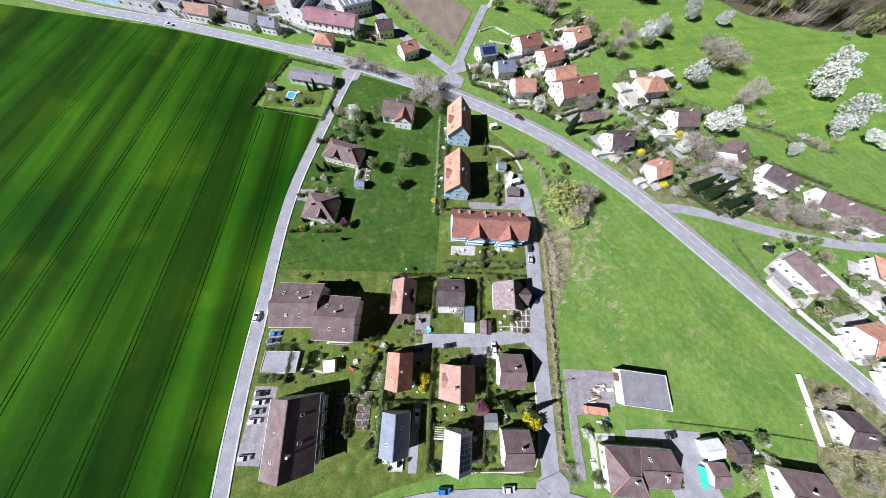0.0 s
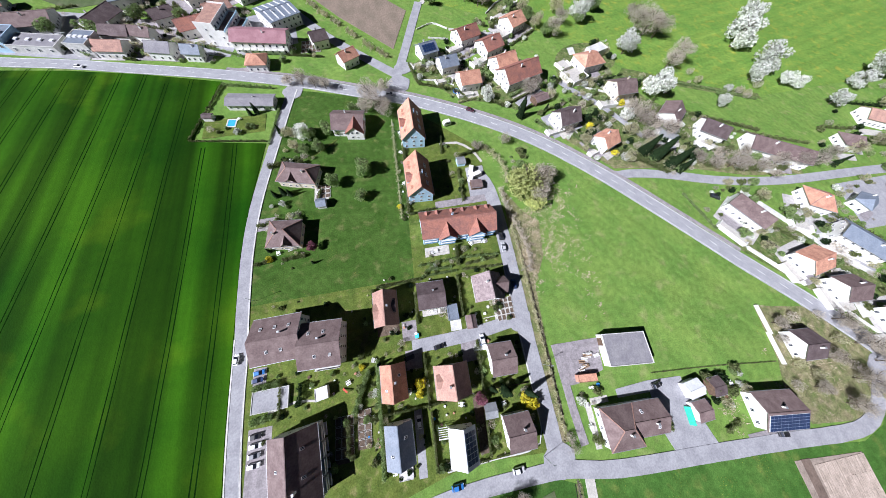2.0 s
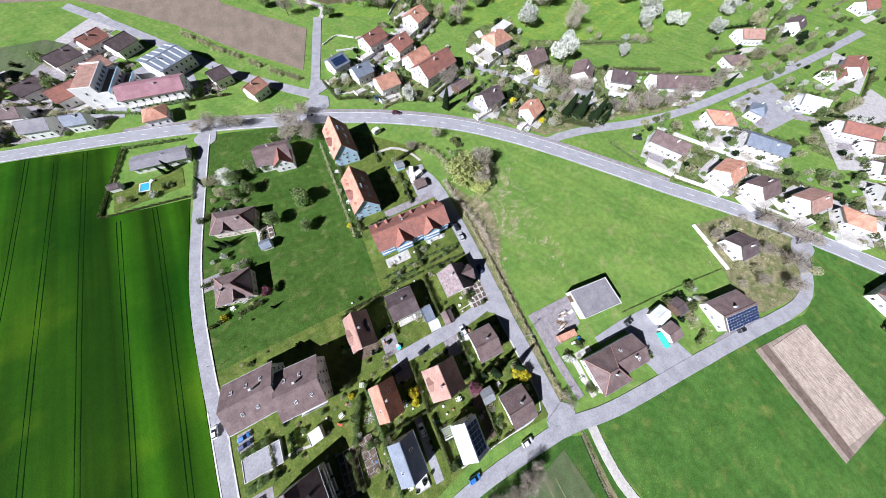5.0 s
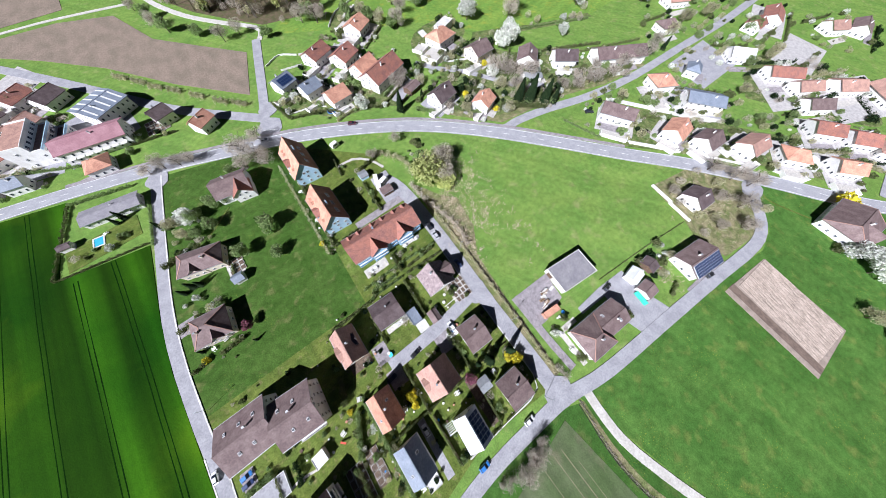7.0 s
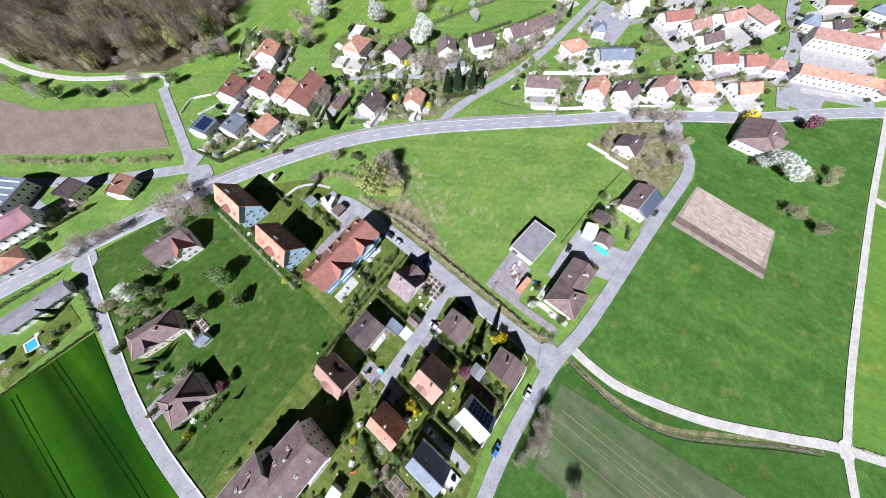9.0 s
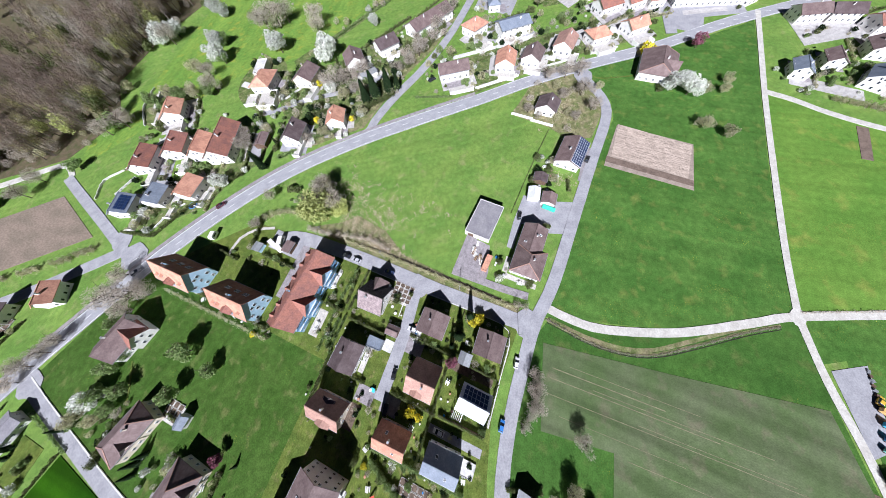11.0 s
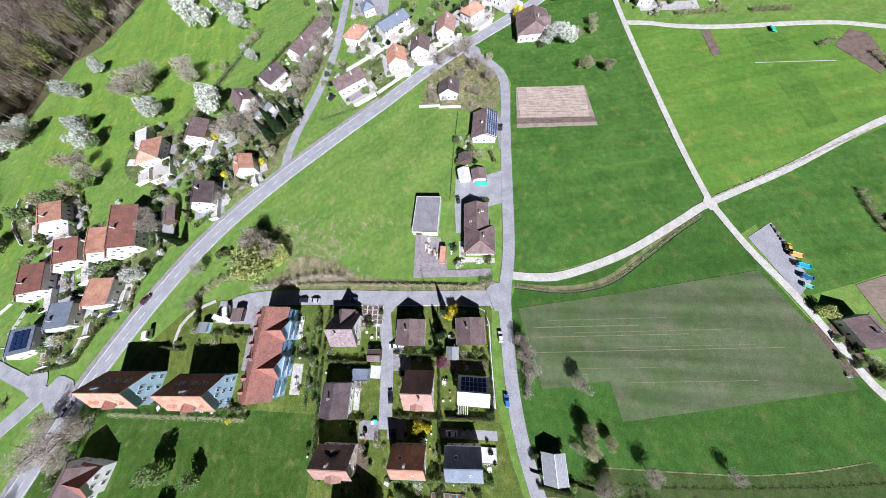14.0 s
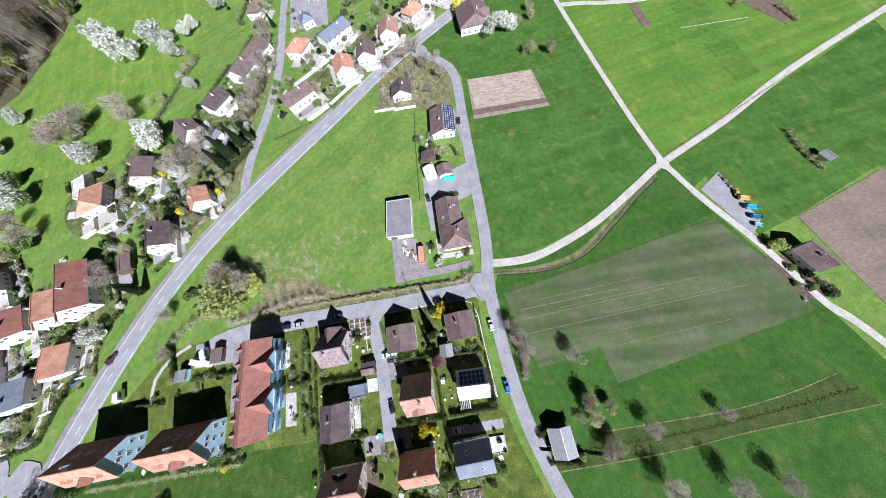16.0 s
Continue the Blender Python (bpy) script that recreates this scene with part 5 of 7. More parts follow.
# scattered garden shrubs: sort, spread and number for each garden
FAR_BUSH = {}
for cx, cy, dx, dy, n in (((-40, 28, 16, 7, 10), (-12, 40, 5, 3, 8), (5, 46, 6, 2, 4), (28, 43, 8, 4, 10), (-5, 24, 3, 7, 5), (22, 24, 3, 7, 4), (32, 12, 4, 4, 4), (-22, 5, 4, 9, 14), (-24, 24, 4, 7, 12), (4, -4, 5, 2, 7), (20, 0, 2, 5, 3), (-34, 8, 5, 9, 10), (-3, 115, 2.5, 26, 24), (20, 112, 5, 14, 10), (18, 68, 15, 4, 18)) + ((-62, 104, 8, 5, 12), (-60, 132, 8, 5, 8), (-55, 78, 8, 4, 7), (-90, 154, 12, 2, 5), (60, 8, 6, 5, 7), (112, 0, 8, 6, 12), (25, 178, 14, 8, 14), (55, 170, 10, 10, 12), (60, 195, 14, 8, 12), (95, 150, 14, 10, 14), (115, 130, 12, 12, 14), (140, 105, 16, 10, 18), (175, 95, 18, 10, 14), (160, 75, 12, 8, 10), (185, 50, 12, 14, 14)) + ((205, 30, 14, 16, 16), (225, 5, 12, 14, 14), (-60, 205, 12, 7, 9), (-110, 240, 25, 14, 16), (-150, 224, 20, 8, 20), (-180, 240, 16, 14, 18), (-150, 256, 16, 8, 14), (250, 60, 25, 22, 22), (265, 5, 22, 24, 20), (270, 90, 25, 15, 18), (25, -160, 8, 8, 10), (-13, -36, 7, 7, 9), (225, -145, 12, 18, 12), (195, -48, 14, 10, 6)) + ((300, 100, 25, 25, 22),)):
    for _ in range(int(n * (0.8 if -75 < cx < 90 and -40 < cy < 150 else 1.7))):
        sort = ("hedge", "twig", "leafy", "bud", "dark", "hedge", "pale", "leafy", "twig")[int(rng.integers(9))]
        what = {"hedge": "dense green garden bush", "twig": "leafless brown garden bush", "leafy": "fresh green garden bush", "bud": "garden bush with pale buds", "dark": "dark evergreen garden bush", "pale": "white flowering garden bush"}[sort]
        px, py, size = cx + float(rng.uniform(-dx, dx)), cy + float(rng.uniform(-dy, dy)), float(rng.uniform(0.9, 3.0))
        if -75 < cx < 90 and -40 < cy < 150:
            shrub(sort, px, py, size, what)
        else:
            me = SHRUBS[sort][int(rng.integers(2))]
            v = np.zeros(len(me.vertices) * 3)
            me.vertices.foreach_get("co", v)
            FAR_BUSH.setdefault(sort, []).append(v.reshape(-1, 3) * size * 1.3 + (px, py, 0))
for sort, vs in FAR_BUSH.items():
    v = np.concatenate(vs)
    tagged(new("garden_bushes", cloud_mesh("garden_bushes", v, np.arange(len(v)).reshape(-1, 4), SHRUBS[sort][0].materials[0])), "scattered bushes in the far gardens", "bushes", kind="stuff")


# the wood on the northern slope
def in_outline(p, poly):
    inside = np.zeros(len(p), bool)
    for (x0, y0), (x1, y1) in zip(poly, poly[1:] + poly[:1]):
        cross = (p[:, 1] < y0) != (p[:, 1] < y1)
        inside ^= cross & (p[:, 0] < (x1 - x0) * (p[:, 1] - y0) / ((y1 - y0) or 1e-9) + x0)
    return inside


WOODTWIG = leaf_material("brown_wood_twigs", (0.25, 0.19, 0.15), (0.36, 0.29, 0.23), 0.4)
OLIVE = leaf_material("olive_budding_crowns", (0.3, 0.29, 0.13), (0.4, 0.36, 0.19), 0.45)
WOOD = [(-70, 420), (-34, 350), (-20, 312), (-7, 289), (11, 267), (26, 250), (58, 240), (80, 262), (120, 262), (178, 250), (192, 236), (238, 222), (330, 216), (420, 210), (420, 430), (100, 470)]
cand = np.stack([rng.uniform(-70, 420, 5200), rng.uniform(205, 470, 5200)], 1)
cand = cand[in_outline(cand, WOOD)]
near = cand[:, 1] - np.interp(cand[:, 0], [-76, -25, 58, 180, 420], [420, 322, 240, 248, 212])
cand = cand[(near < 45) | (rng.random(len(cand)) < np.where(near < 100, 0.5, 0.12))]
trunks = []
for sort, share, mat, tall in (("bare", slice(0, 640), WOODTWIG, 1.3), ("bare", slice(640, 760), TWIG, 1.2), ("bud", slice(760, 980), OLIVE, 1.2), ("leafy", slice(980, 1080), WILLOW, 0.95), ("leafy", slice(1080, 1190), HEDGE, 1.2)):
    vs, fs, at = [], [], 0
    for x, y in cand[share]:
        me = KINDS[sort][1][int(rng.integers(3))][1]
        v = np.zeros(len(me.vertices) * 3)
        me.vertices.foreach_get("co", v)
        v = v.reshape(-1, 4, 3)[:: 3] * 1.15
        s = rng.uniform(0.8, 1.5)
        t = rng.uniform(0, 6.28)
        q = v.reshape(-1, 3) @ np.array([[math.cos(t), math.sin(t), 0], [-math.sin(t), math.cos(t), 0], [0, 0, 1]]) * (s, s, s * tall)
        q += (x, y, 2.0 * tall)
        vs.append(q), fs.append(np.arange(len(q)).reshape(-1, 4) + at)
        at += len(q)
        trunks.append((x, y, s * tall * 7.5 + 3))
    me = cloud_mesh("wood", np.concatenate(vs), np.concatenate(fs), mat)
    tagged(new("wood", me), "dense leafless wood on the slope, brown with a little green", "wood", kind="stuff")
under = {}
for x, y in cand[(cand[:, 1] - np.interp(cand[:, 0], [-76, -25, 58, 180, 420], [420, 322, 240, 248, 212])) < 60][:520]:
    sort = ("twig", "bud", "twig", "hedge")[int(rng.integers(4))]
    me = SHRUBS[sort][int(rng.integers(2))]
    v = np.zeros(len(me.vertices) * 3)
    me.vertices.foreach_get("co", v)
    under.setdefault(sort, []).append(v.reshape(-1, 3) * rng.uniform(3, 6) + (x + rng.normal() * 4, y + rng.normal() * 4, 0))
for sort, vs in under.items():
    v = np.concatenate(vs)
    tagged(new("undergrowth", cloud_mesh("undergrowth", v, np.arange(len(v)).reshape(-1, 4), SHRUBS[sort][0].materials[0])), "brown undergrowth along the wood edge", "bushes", kind="stuff")
tv, tf = [], []
for x, y, h in trunks:
    lean, r0, k = rng.normal(size=2) * 1.2, 0.17 + 0.008 * h, len(tv)
    for z, r, ox, oy in ((0, r0, 0, 0), (h, 0.05, lean[0], lean[1])):
        tv += [(x + ox - r, y + oy - r, z), (x + ox + r, y + oy - r, z), (x + ox + r, y + oy + r, z), (x + ox - r, y + oy + r, z)]
    tf += [(k, k + 1, k + 5, k + 4), (k + 1, k + 2, k + 6, k + 5), (k + 2, k + 3, k + 7, k + 6), (k + 3, k, k + 4, k + 7)]
me = bpy.data.meshes.new("wood_trunks")
me.from_pydata(tv, [], tf)
me.materials.append(material("pale_grey_bark", (0.3, 0.27, 0.23), 0.9, (0.2, 0.17, 0.13), 2, 6, 0.4, 0.2))
tagged(new("wood_trunks", me), "slender grey trunks of the leafless wood", "trunks", kind="stuff")
patch("wood_floor", WOOD, 0.06, material("leaf_litter", (0.13, 0.1, 0.065), 0.95, (0.08, 0.085, 0.035), 4, 2, 0.4, 0.5, 0.1), "brown leaf litter under the wood", "forest floor")


# ---- vehicles ----
CARPAINT = {}


def car_paint(key, rgb):
    if key not in CARPAINT:
        CARPAINT[key] = material("car_paint_" + key, rgb, 0.3, None, 3, 4, 0.08, 0.0, 0.6)
    return CARPAINT[key]


TYRE = material("tyre_rubber", (0.02, 0.02, 0.02), 0.9, None, 1, 5, 0.2, 0.0)
RIM = material("alloy_rim", (0.5, 0.5, 0.52), 0.35, None, 1, 5, 0.1, 0.0, 0.5, 0.8)
LAMP = material("head_lamp", (0.75, 0.75, 0.75), 0.2, None, 1, 5, 0.05, 0.0, 0.6)


def profile(bm, pts, half, taper):
    """A side outline drawn across the width, narrower where it is higher."""
    low, high = min(p[1] for p in pts), max(p[1] for p in pts)
    sides = [[bm.verts.new((x, s * (half - taper * (z - low) / (high - low)), z)) for x, z in pts] for s in (-1, 1)]
    bm.faces.new(sides[0]), bm.faces.new(sides[1][::-1])
    for i in range(len(pts)):
        j = (i + 1) % len(pts)
        bm.faces.new((sides[0][j], sides[0][i], sides[1][i], sides[1][j]))
    bmesh.ops.recalc_face_normals(bm, faces=bm.faces)


def make_car(label, paint, length=4.3, tall=1.45):
    """Body, cabin glass, roof, four wheels, lamps."""
    top = tagged(new("car"), label, "car")
    k = length / 4.3
    bm = bmesh.new()
    profile(bm, [(-2.15 * k, 0.35), (-2.1 * k, 0.85), (-1.6 * k, 0.95), (1.0 * k, 0.95), (1.95 * k, 0.8), (2.15 * k, 0.6), (2.12 * k, 0.3), (-2.0 * k, 0.25)], 0.88, 0.06)
    bmesh.ops.bevel(bm, geom=bm.edges[:], offset=0.05, segments=1, affect="EDGES")
    part("body", bm, paint, top)
    bm = bmesh.new()
    profile(bm, [(-1.75 * k, 0.94), (-1.45 * k, tall - 0.06), (0.3 * k, tall - 0.04), (1.15 * k, 0.94)], 0.8, 0.16)
    part("cabin_glass", bm, GLASS, top)
    bm = bmesh.new()
    profile(bm, [(-1.42 * k, tall - 0.08), (-1.35 * k, tall), (0.2 * k, tall), (0.34 * k, tall - 0.08)], 0.68, 0.05)
    part("roof", bm, paint, top)
    for x in (-1.35 * k, 1.35 * k):
        for s in (-1, 1):
            bm = bmesh.new()
            bmesh.ops.create_cone(bm, cap_ends=True, segments=14, radius1=0.32, radius2=0.32, depth=0.22, matrix=pose(x, s * 0.8, 0.32, 90, 0, 0))
            w = part("tyre", bm, TYRE, top)
            bm = bmesh.new()
            bmesh.ops.create_cone(bm, cap_ends=True, segments=10, radius1=0.19, radius2=0.19, depth=0.24, matrix=pose(x, s * 0.8, 0.32, 90, 0, 0))
            part("rim", bm, RIM, w)
    for s in (-0.62, 0.62):
        part("headlight", boxed(2.06 * k, s - 0.18, 0.6, 2.16 * k, s + 0.18, 0.74), LAMP, top)
    return top


Z = 0.215
for x, y, a, key, rgb, lab in ((
    (-75.2, 42.5, 88, "white", (0.75, 0.75, 0.75), "white estate car on the lane beside the crop"),
    (-66, 36.3, 5, "blue", (0.05, 0.2, 0.55), "blue car in a parking bay"),
    (-66.3, 33.8, 5, "navy", (0.03, 0.05, 0.14), "dark blue car in a parking bay"),
    (-65.2, 13, 3, "white", (0.75, 0.75, 0.75), "white car in a parking bay"),
    (-65.4, 10.1, 3, "grey", (0.25, 0.25, 0.27), "grey car in a parking bay"),
    (-65.3, 7.2, 3, "white", (0.75, 0.75, 0.75), "white hatchback in a parking bay"),
    (-65.5, -3.5, 3, "silver", (0.5, 0.5, 0.52), "silver car in a parking bay"),
    (-65.5, 15.8, 3, "black", (0.02, 0.02, 0.022), "black car in a parking bay"),
    (4.9, -11.2, 3, "blue", (0.05, 0.2, 0.55), "bright blue car parked along the lane"),
    (26.9, -10.4, 4, "white", (0.75, 0.75, 0.75), "white car parked along the lane"),
    (-6.3, 9.8, 90, "white", (0.75, 0.75, 0.75), "white car in the shade of a house"),
    (22, 32.8, 95, "white", (0.75, 0.75, 0.75), "white van-like car on a drive")) + ((4.2, 33.3, 10, "black", (0.02, 0.02, 0.022), "black car beside the side lane"),
    (-8, 31.4, 12, "black", (0.02, 0.02, 0.022), "black car in front of the orange-roofed house"),
    (86.0, 5.6, 10, "black", (0.02, 0.02, 0.022), "black car on the forecourt"),
    (126.6, -17.4, -5, "black", (0.02, 0.02, 0.022), "black car below the solar panels"),
    (39.4, 52, 88, "navy", (0.03, 0.05, 0.14), "dark car in the shade of a house"),
    (38.4, 74, 88, "black", (0.02, 0.02, 0.022), "black car beside the terrace end"),
    (38.5, 68.6, 88, "silver", (0.5, 0.5, 0.52), "silver car beside the terrace gardens"),
    (66, -150.2, -20, "yellow", (0.7, 0.45, 0.05), "yellow machine on the farm yard"),
    (240, 52, 40, "silver", (0.5, 0.5, 0.52), "silver car on the village car park"),
    (243, 54, 40, "white", (0.75, 0.75, 0.75), "white car on the village car park"),
    (147, 75.5, -30, "black", (0.02, 0.02, 0.022), "black car beside the hill lane house"),
)):
    c = make_car(lab, car_paint(key, rgb), 4.3)
    c.matrix_basis = pose(x, y, Z if lab.endswith(("lane", "crop", "shade of a house")) else 0.13, 0, 0, a)

for x, y, a, rgb, key in ((36.5, 146.6, -27, (0.08, 0.02, 0.03), "maroon"), (-183.5, 214.2, -14, (0.75, 0.75, 0.75), "white"), (-6.5, 164.8, -22, (0.3, 0.3, 0.33), "grey")):
    c = make_car("car driving on the main road", car_paint(key, rgb))
    c.matrix_basis = pose(x, y, 0.23, 0, 0, a)
# machines and stacks on the far farm yard
for x, y, l, w, h, a, rgb, key, lab in ((62.5, -151.5, 5, 2.3, 2.4, 70, (0.7, 0.42, 0.15), "ochre", "ochre farm trailer with high sides"), (58, -152.6, 5.5, 2.3, 2.4, 72, (0.05, 0.4, 0.6), "cyan", "bright blue farm trailer"), (53.5, -152.4, 5, 2.2, 2.0, 68, (0.03, 0.15, 0.3), "teal", "dark blue farm trailer"), (50, -151.4, 4, 2.2, 1.6, 65, (0.2, 0.5, 0.4), "mint", "pale green covered trailer")):
    t = tagged(new("trailer"), lab, "trailer")
    t.matrix_basis = pose(x, y, 0.14, 0, 0, a) @ Matrix.Diagonal((0.8, 0.8, 0.8, 1))
    m = car_paint(key, rgb)
    part("bed", boxed(-l / 2, -w / 2, 0.7, l / 2, w / 2, 0.85), TIMBER, t)
    for b in ((-l / 2, -w / 2, l / 2, -w / 2 + 0.1), (-l / 2, w / 2 - 0.1, l / 2, w / 2), (-l / 2, -w / 2 + 0.1, -l / 2 + 0.1, w / 2 - 0.1), (l / 2 - 0.1, -w / 2 + 0.1, l / 2, w / 2 - 0.1)):
        part("side_board", boxed(b[0], b[1], 0.85, b[2], b[3], h), m, t)
    part("load", boxed(-l / 2 + 0.1, -w / 2 + 0.1, 0.85, l / 2 - 0.1, w / 2 - 0.1, h - 0.3), m, t)
    for sx in (-l / 4, l / 4):
        for s in (-1, 1):
            bm = bmesh.new()
            bmesh.ops.create_cone(bm, cap_ends=True, segments=12, radius1=0.4, radius2=0.4, depth=0.25, matrix=pose(sx, s * (w / 2 - 0.2), 0.4, 90, 0, 0))
            part("wheel", bm, TYRE, t)
for i in range(8):
    s = tagged(new("pallet_stack"), "stack of grey pallets and stones on the yard edge", "pallet stack")
    s.matrix_basis = pose(75 - i * 1.5, -147.4 - i * 0.45, 0.14, 0, 0, 17 * i)
    for k in range(3 + i % 3):
        part("pallet", boxed(-0.6, -0.5, 0.16 * k, 0.6, 0.5, 0.16 * k + 0.12), TIMBER if i % 2 else METAL, s)

# ---- road marks ----
DASH = None
line = smooth_line(MAIN, 9.0)
for a, b in zip(line, line[1:]):
    if -320 < a.x < 300:
        d = (b - a).normalized()
        if DASH is None:
            bm = boxed(-1.6, -0.11, 0, 1.6, 0.11, 0.012)
            DASH = bpy.data.meshes.new("road_dash")
            bm.to_mesh(DASH), bm.free(), DASH.materials.append(PAINT)
        o = new("road_dash", DASH)
        o.parent = road_main
        o.matrix_basis = pose(a.x, a.y, 0.224, 0, 0, math.degrees(math.atan2(d.y, d.x)))


def offset_line(pts, off):
    out = []
    for i, q in enumerate(pts):
        d = (pts[min(i + 1, len(pts) - 1)] - pts[max(i - 1, 0)]).normalized()
        out.append(q + Vector((-d.y, d.x)) * off)
    return out


fine = smooth_line(MAIN, 12.0)
for off in (-3.2, 3.2):
    ribbon("edge_line", [tuple(q) for q in offset_line(fine, off)], 0.16, 0.232, PAINT, "thin white edge line of the main road", "road marking", 0.01)
ribbon("kerb", [tuple(q) for q in offset_line(smooth_line(LANE_W, 8), 2.75)], 0.55, 0.3, PALECONC, "pale concrete kerb strip along the lane", "kerb")
ribbon("pavement", [tuple(q) for q in offset_line(smooth_line(MAIN[4:13], 8), 4.7)], 1.5, 0.26, PAVING, "narrow pavement along the main road", "pavement")

# ---- garden ground: terraces, beds, drives ----
SOIL = material("garden_soil", (0.16, 0.12, 0.09), 0.95, None, 1, 4, 0.35, 0.5, 0.1)
STONE = material("pale_stone_slabs", (0.55, 0.52, 0.47), 0.9, (0.42, 0.4, 0.37), 1.2, 4, 0.3, 0.2, 0.2)
for x0, y0, x1, y1, m, lab, cat in ((
    (-9.5, 27, -3, 34, PAVING, "paved drive beside the orange-roofed house", "drive"), (-10, 37.5, -4, 45, PAVING, "pinkish paved drive", "drive"), (10, 38, 14.5, 42, PALECONC, "pale concrete drive before the annex", "drive"),
    (13, 26, 20, 33.5, PAVING, "paved drive beside the dark roof", "drive"), (20.4, 29, 23.5, 34, PALECONC, "pale drive with a parked car", "drive"), (-1, 45.5, 9, 47.8, STONE, "pale stone terrace along the house", "terrace"),
    (-68.5, -6, -60, 18, PAVING, "row of paved parking bays", "parking"), (-68.5, 32, -63.5, 38, PAVING, "paved parking bays under bushes", "parking"), (-8, -7, -5, 14, ASPHALT, "narrow drive between two houses", "drive"),
    (2, -7, 6, -4, STONE, "stone-edged planting bed", "terrace"), (14.6, -4, 18, 14, SOIL, "bare brown garden strip", "bed"), (-29, 5, -24, 16, SOIL, "dug vegetable beds", "bed"), (-37, 2, -31, 16, SOIL, "kitchen garden beds in shade", "bed"),
    (29, 37.5, 36.5, 47, STONE, "patterned stone herb garden", "terrace"), (-20, 41, -11, 45, SOIL, "planting bed with stones", "bed"), (24, 72.5, 32, 74.3, STONE, "stone terrace of the row houses", "terrace"), (3, 70, 14, 74.2, STONE, "white stone terrace of the row houses", "terrace"),
    (28, 96, 37, 112, ASPHALT, "asphalt forecourt with white umbrellas and tents", "yard")) + ((10.5, 92.5, 36, 96, PAVING, "paved footpath behind the row houses", "footpath"), (-74, 95, -64, 101, PAVING, "pinkish paved drive to the villa", "drive"), (-47, 106, -40, 114, STONE, "garden terrace with pergola", "terrace"),
    (56.6, -10, 58.8, 4, STONE, "white stone edging beside the house", "terrace"), (59, 3.4, 66, 5.6, STONE, "pale stone slabs behind the house", "terrace"), (114, -18.6, 134, -15.6, PAVING, "paved forecourt below the solar house", "yard"),
    (94, 154, 106, 166, STONE, "white stone terrace of the hillside villa", "terrace"), (104, 178, 108, 184, PALECONC, "white concrete terrace roof", "terrace"), (-106, 151.5, -74, 163, LAWN, "light lawn by the pool", "lawn"), (-100, 194, -76, 199, PAVING, "paved forecourt of the hall", "yard"),
    (212, 48, 244, 72, ASPHALT, "village car park and yard", "yard"), (162, 32, 178, 35, PALECONC, "pale concrete drives of the roadside houses", "drive"), (184, 13, 190, 28, PALECONC, "white forecourt of a roadside house", "drive"), (186, 36, 206, 50, PALECONC, "pale workshop yard", "yard"), (232, -66, 250, -42, ASPHALT, "village junction forecourt", "yard"), (209, -158, 216, -118, PALEPAVE, "pale farm forecourt", "yard"), (18, -164, 36, -144, SOIL, "cluttered garden ground", "bed"), (212, -18, 222, -12, PALECONC, "pale forecourt", "drive"),
)):
    patch("garden_ground", [(x0, y0), (x1, y0), (x1, y1), (x0, y1)], 0.1 + 0.0004 * (abs(int(x0 * 7 + y0 * 3)) % 60), m, lab, cat, 0.14)
ribbon("garden_path", [(-62, 22), (-52, 24), (-44, 23)], 0.8, 0.16, STONE, "narrow stone path across the lawn", "footpath")
ribbon("garden_path", [(17, 128), (26, 127.5), (33, 122), (37, 114)], 1.3, 0.16, STONE, "pale footpath behind the terrace blocks", "footpath")
ribbon("garden_path", [(-49, 131), (-44, 134), (-38, 138.5), (-36, 140)], 0.8, 0.16, LAWN, "worn grass footpath on the meadow", "footpath")
ribbon("meadow_track", [(188, -30), (180, -12), (184, -3)], 0.8, 0.05, LAWN, "faint worn track across the meadow", "footpath", 0.04)

# kitchen garden beds: rows of soil between slabs
for gx, gy, nx, ny, sx, sy in ((-37, 3.5, 3, 4, 2.0, 3.0), (-28.6, 6, 2, 5, 2.2, 2.0), (30, 38.5, 4, 4, 1.6, 2.0), (-57, 205, 5, 3, 2.0, 3.2), (-46, 107, 3, 3, 2.0, 2.2)):
    for i in range(nx):
        for j in range(ny):
            b = tagged(new("raised_bed"), "raised garden bed with a timber frame", "garden bed", "kitchen garden beds")
            b.matrix_basis = pose(gx + i * (sx + 0.3), gy + j * (sy + 0.3), 0.11, 0, 0, 0)
            part("soil", boxed(0.08, 0.08, 0, sx - 0.08, sy - 0.08, 0.2), SOIL, b)
            for a in ((0, 0, sx, 0.08), (0, sy - 0.08, sx, sy), (0, 0.08, 0.08, sy - 0.08), (sx - 0.08, 0.08, sx, sy - 0.08)):
                part("board", boxed(a[0], a[1], 0, a[2], a[3], 0.26), PALECONC, b)


# fences, walls, pools, poles
def fence(points, label, h=1.0, mat=TIMBER, step=2.2):
    top = tagged(new("fence"), label, "fence")
    line = smooth_line(points, step)
    for a, b in zip(line, line[1:]):
        d = b - a
        o = part("fence_panel", boxed(0, -0.03, 0.12, d.length, 0.03, h), mat, top)
        o.matrix_basis = pose(a.x, a.y, 0, 0, 0, math.degrees(math.atan2(d.y, d.x)))
        p = part("post", boxed(-0.06, -0.06, -0.1, 0.06, 0.06, h + 0.1), mat, top)
        p.matrix_basis = pose(a.x, a.y, 0, 0, 0, 0)


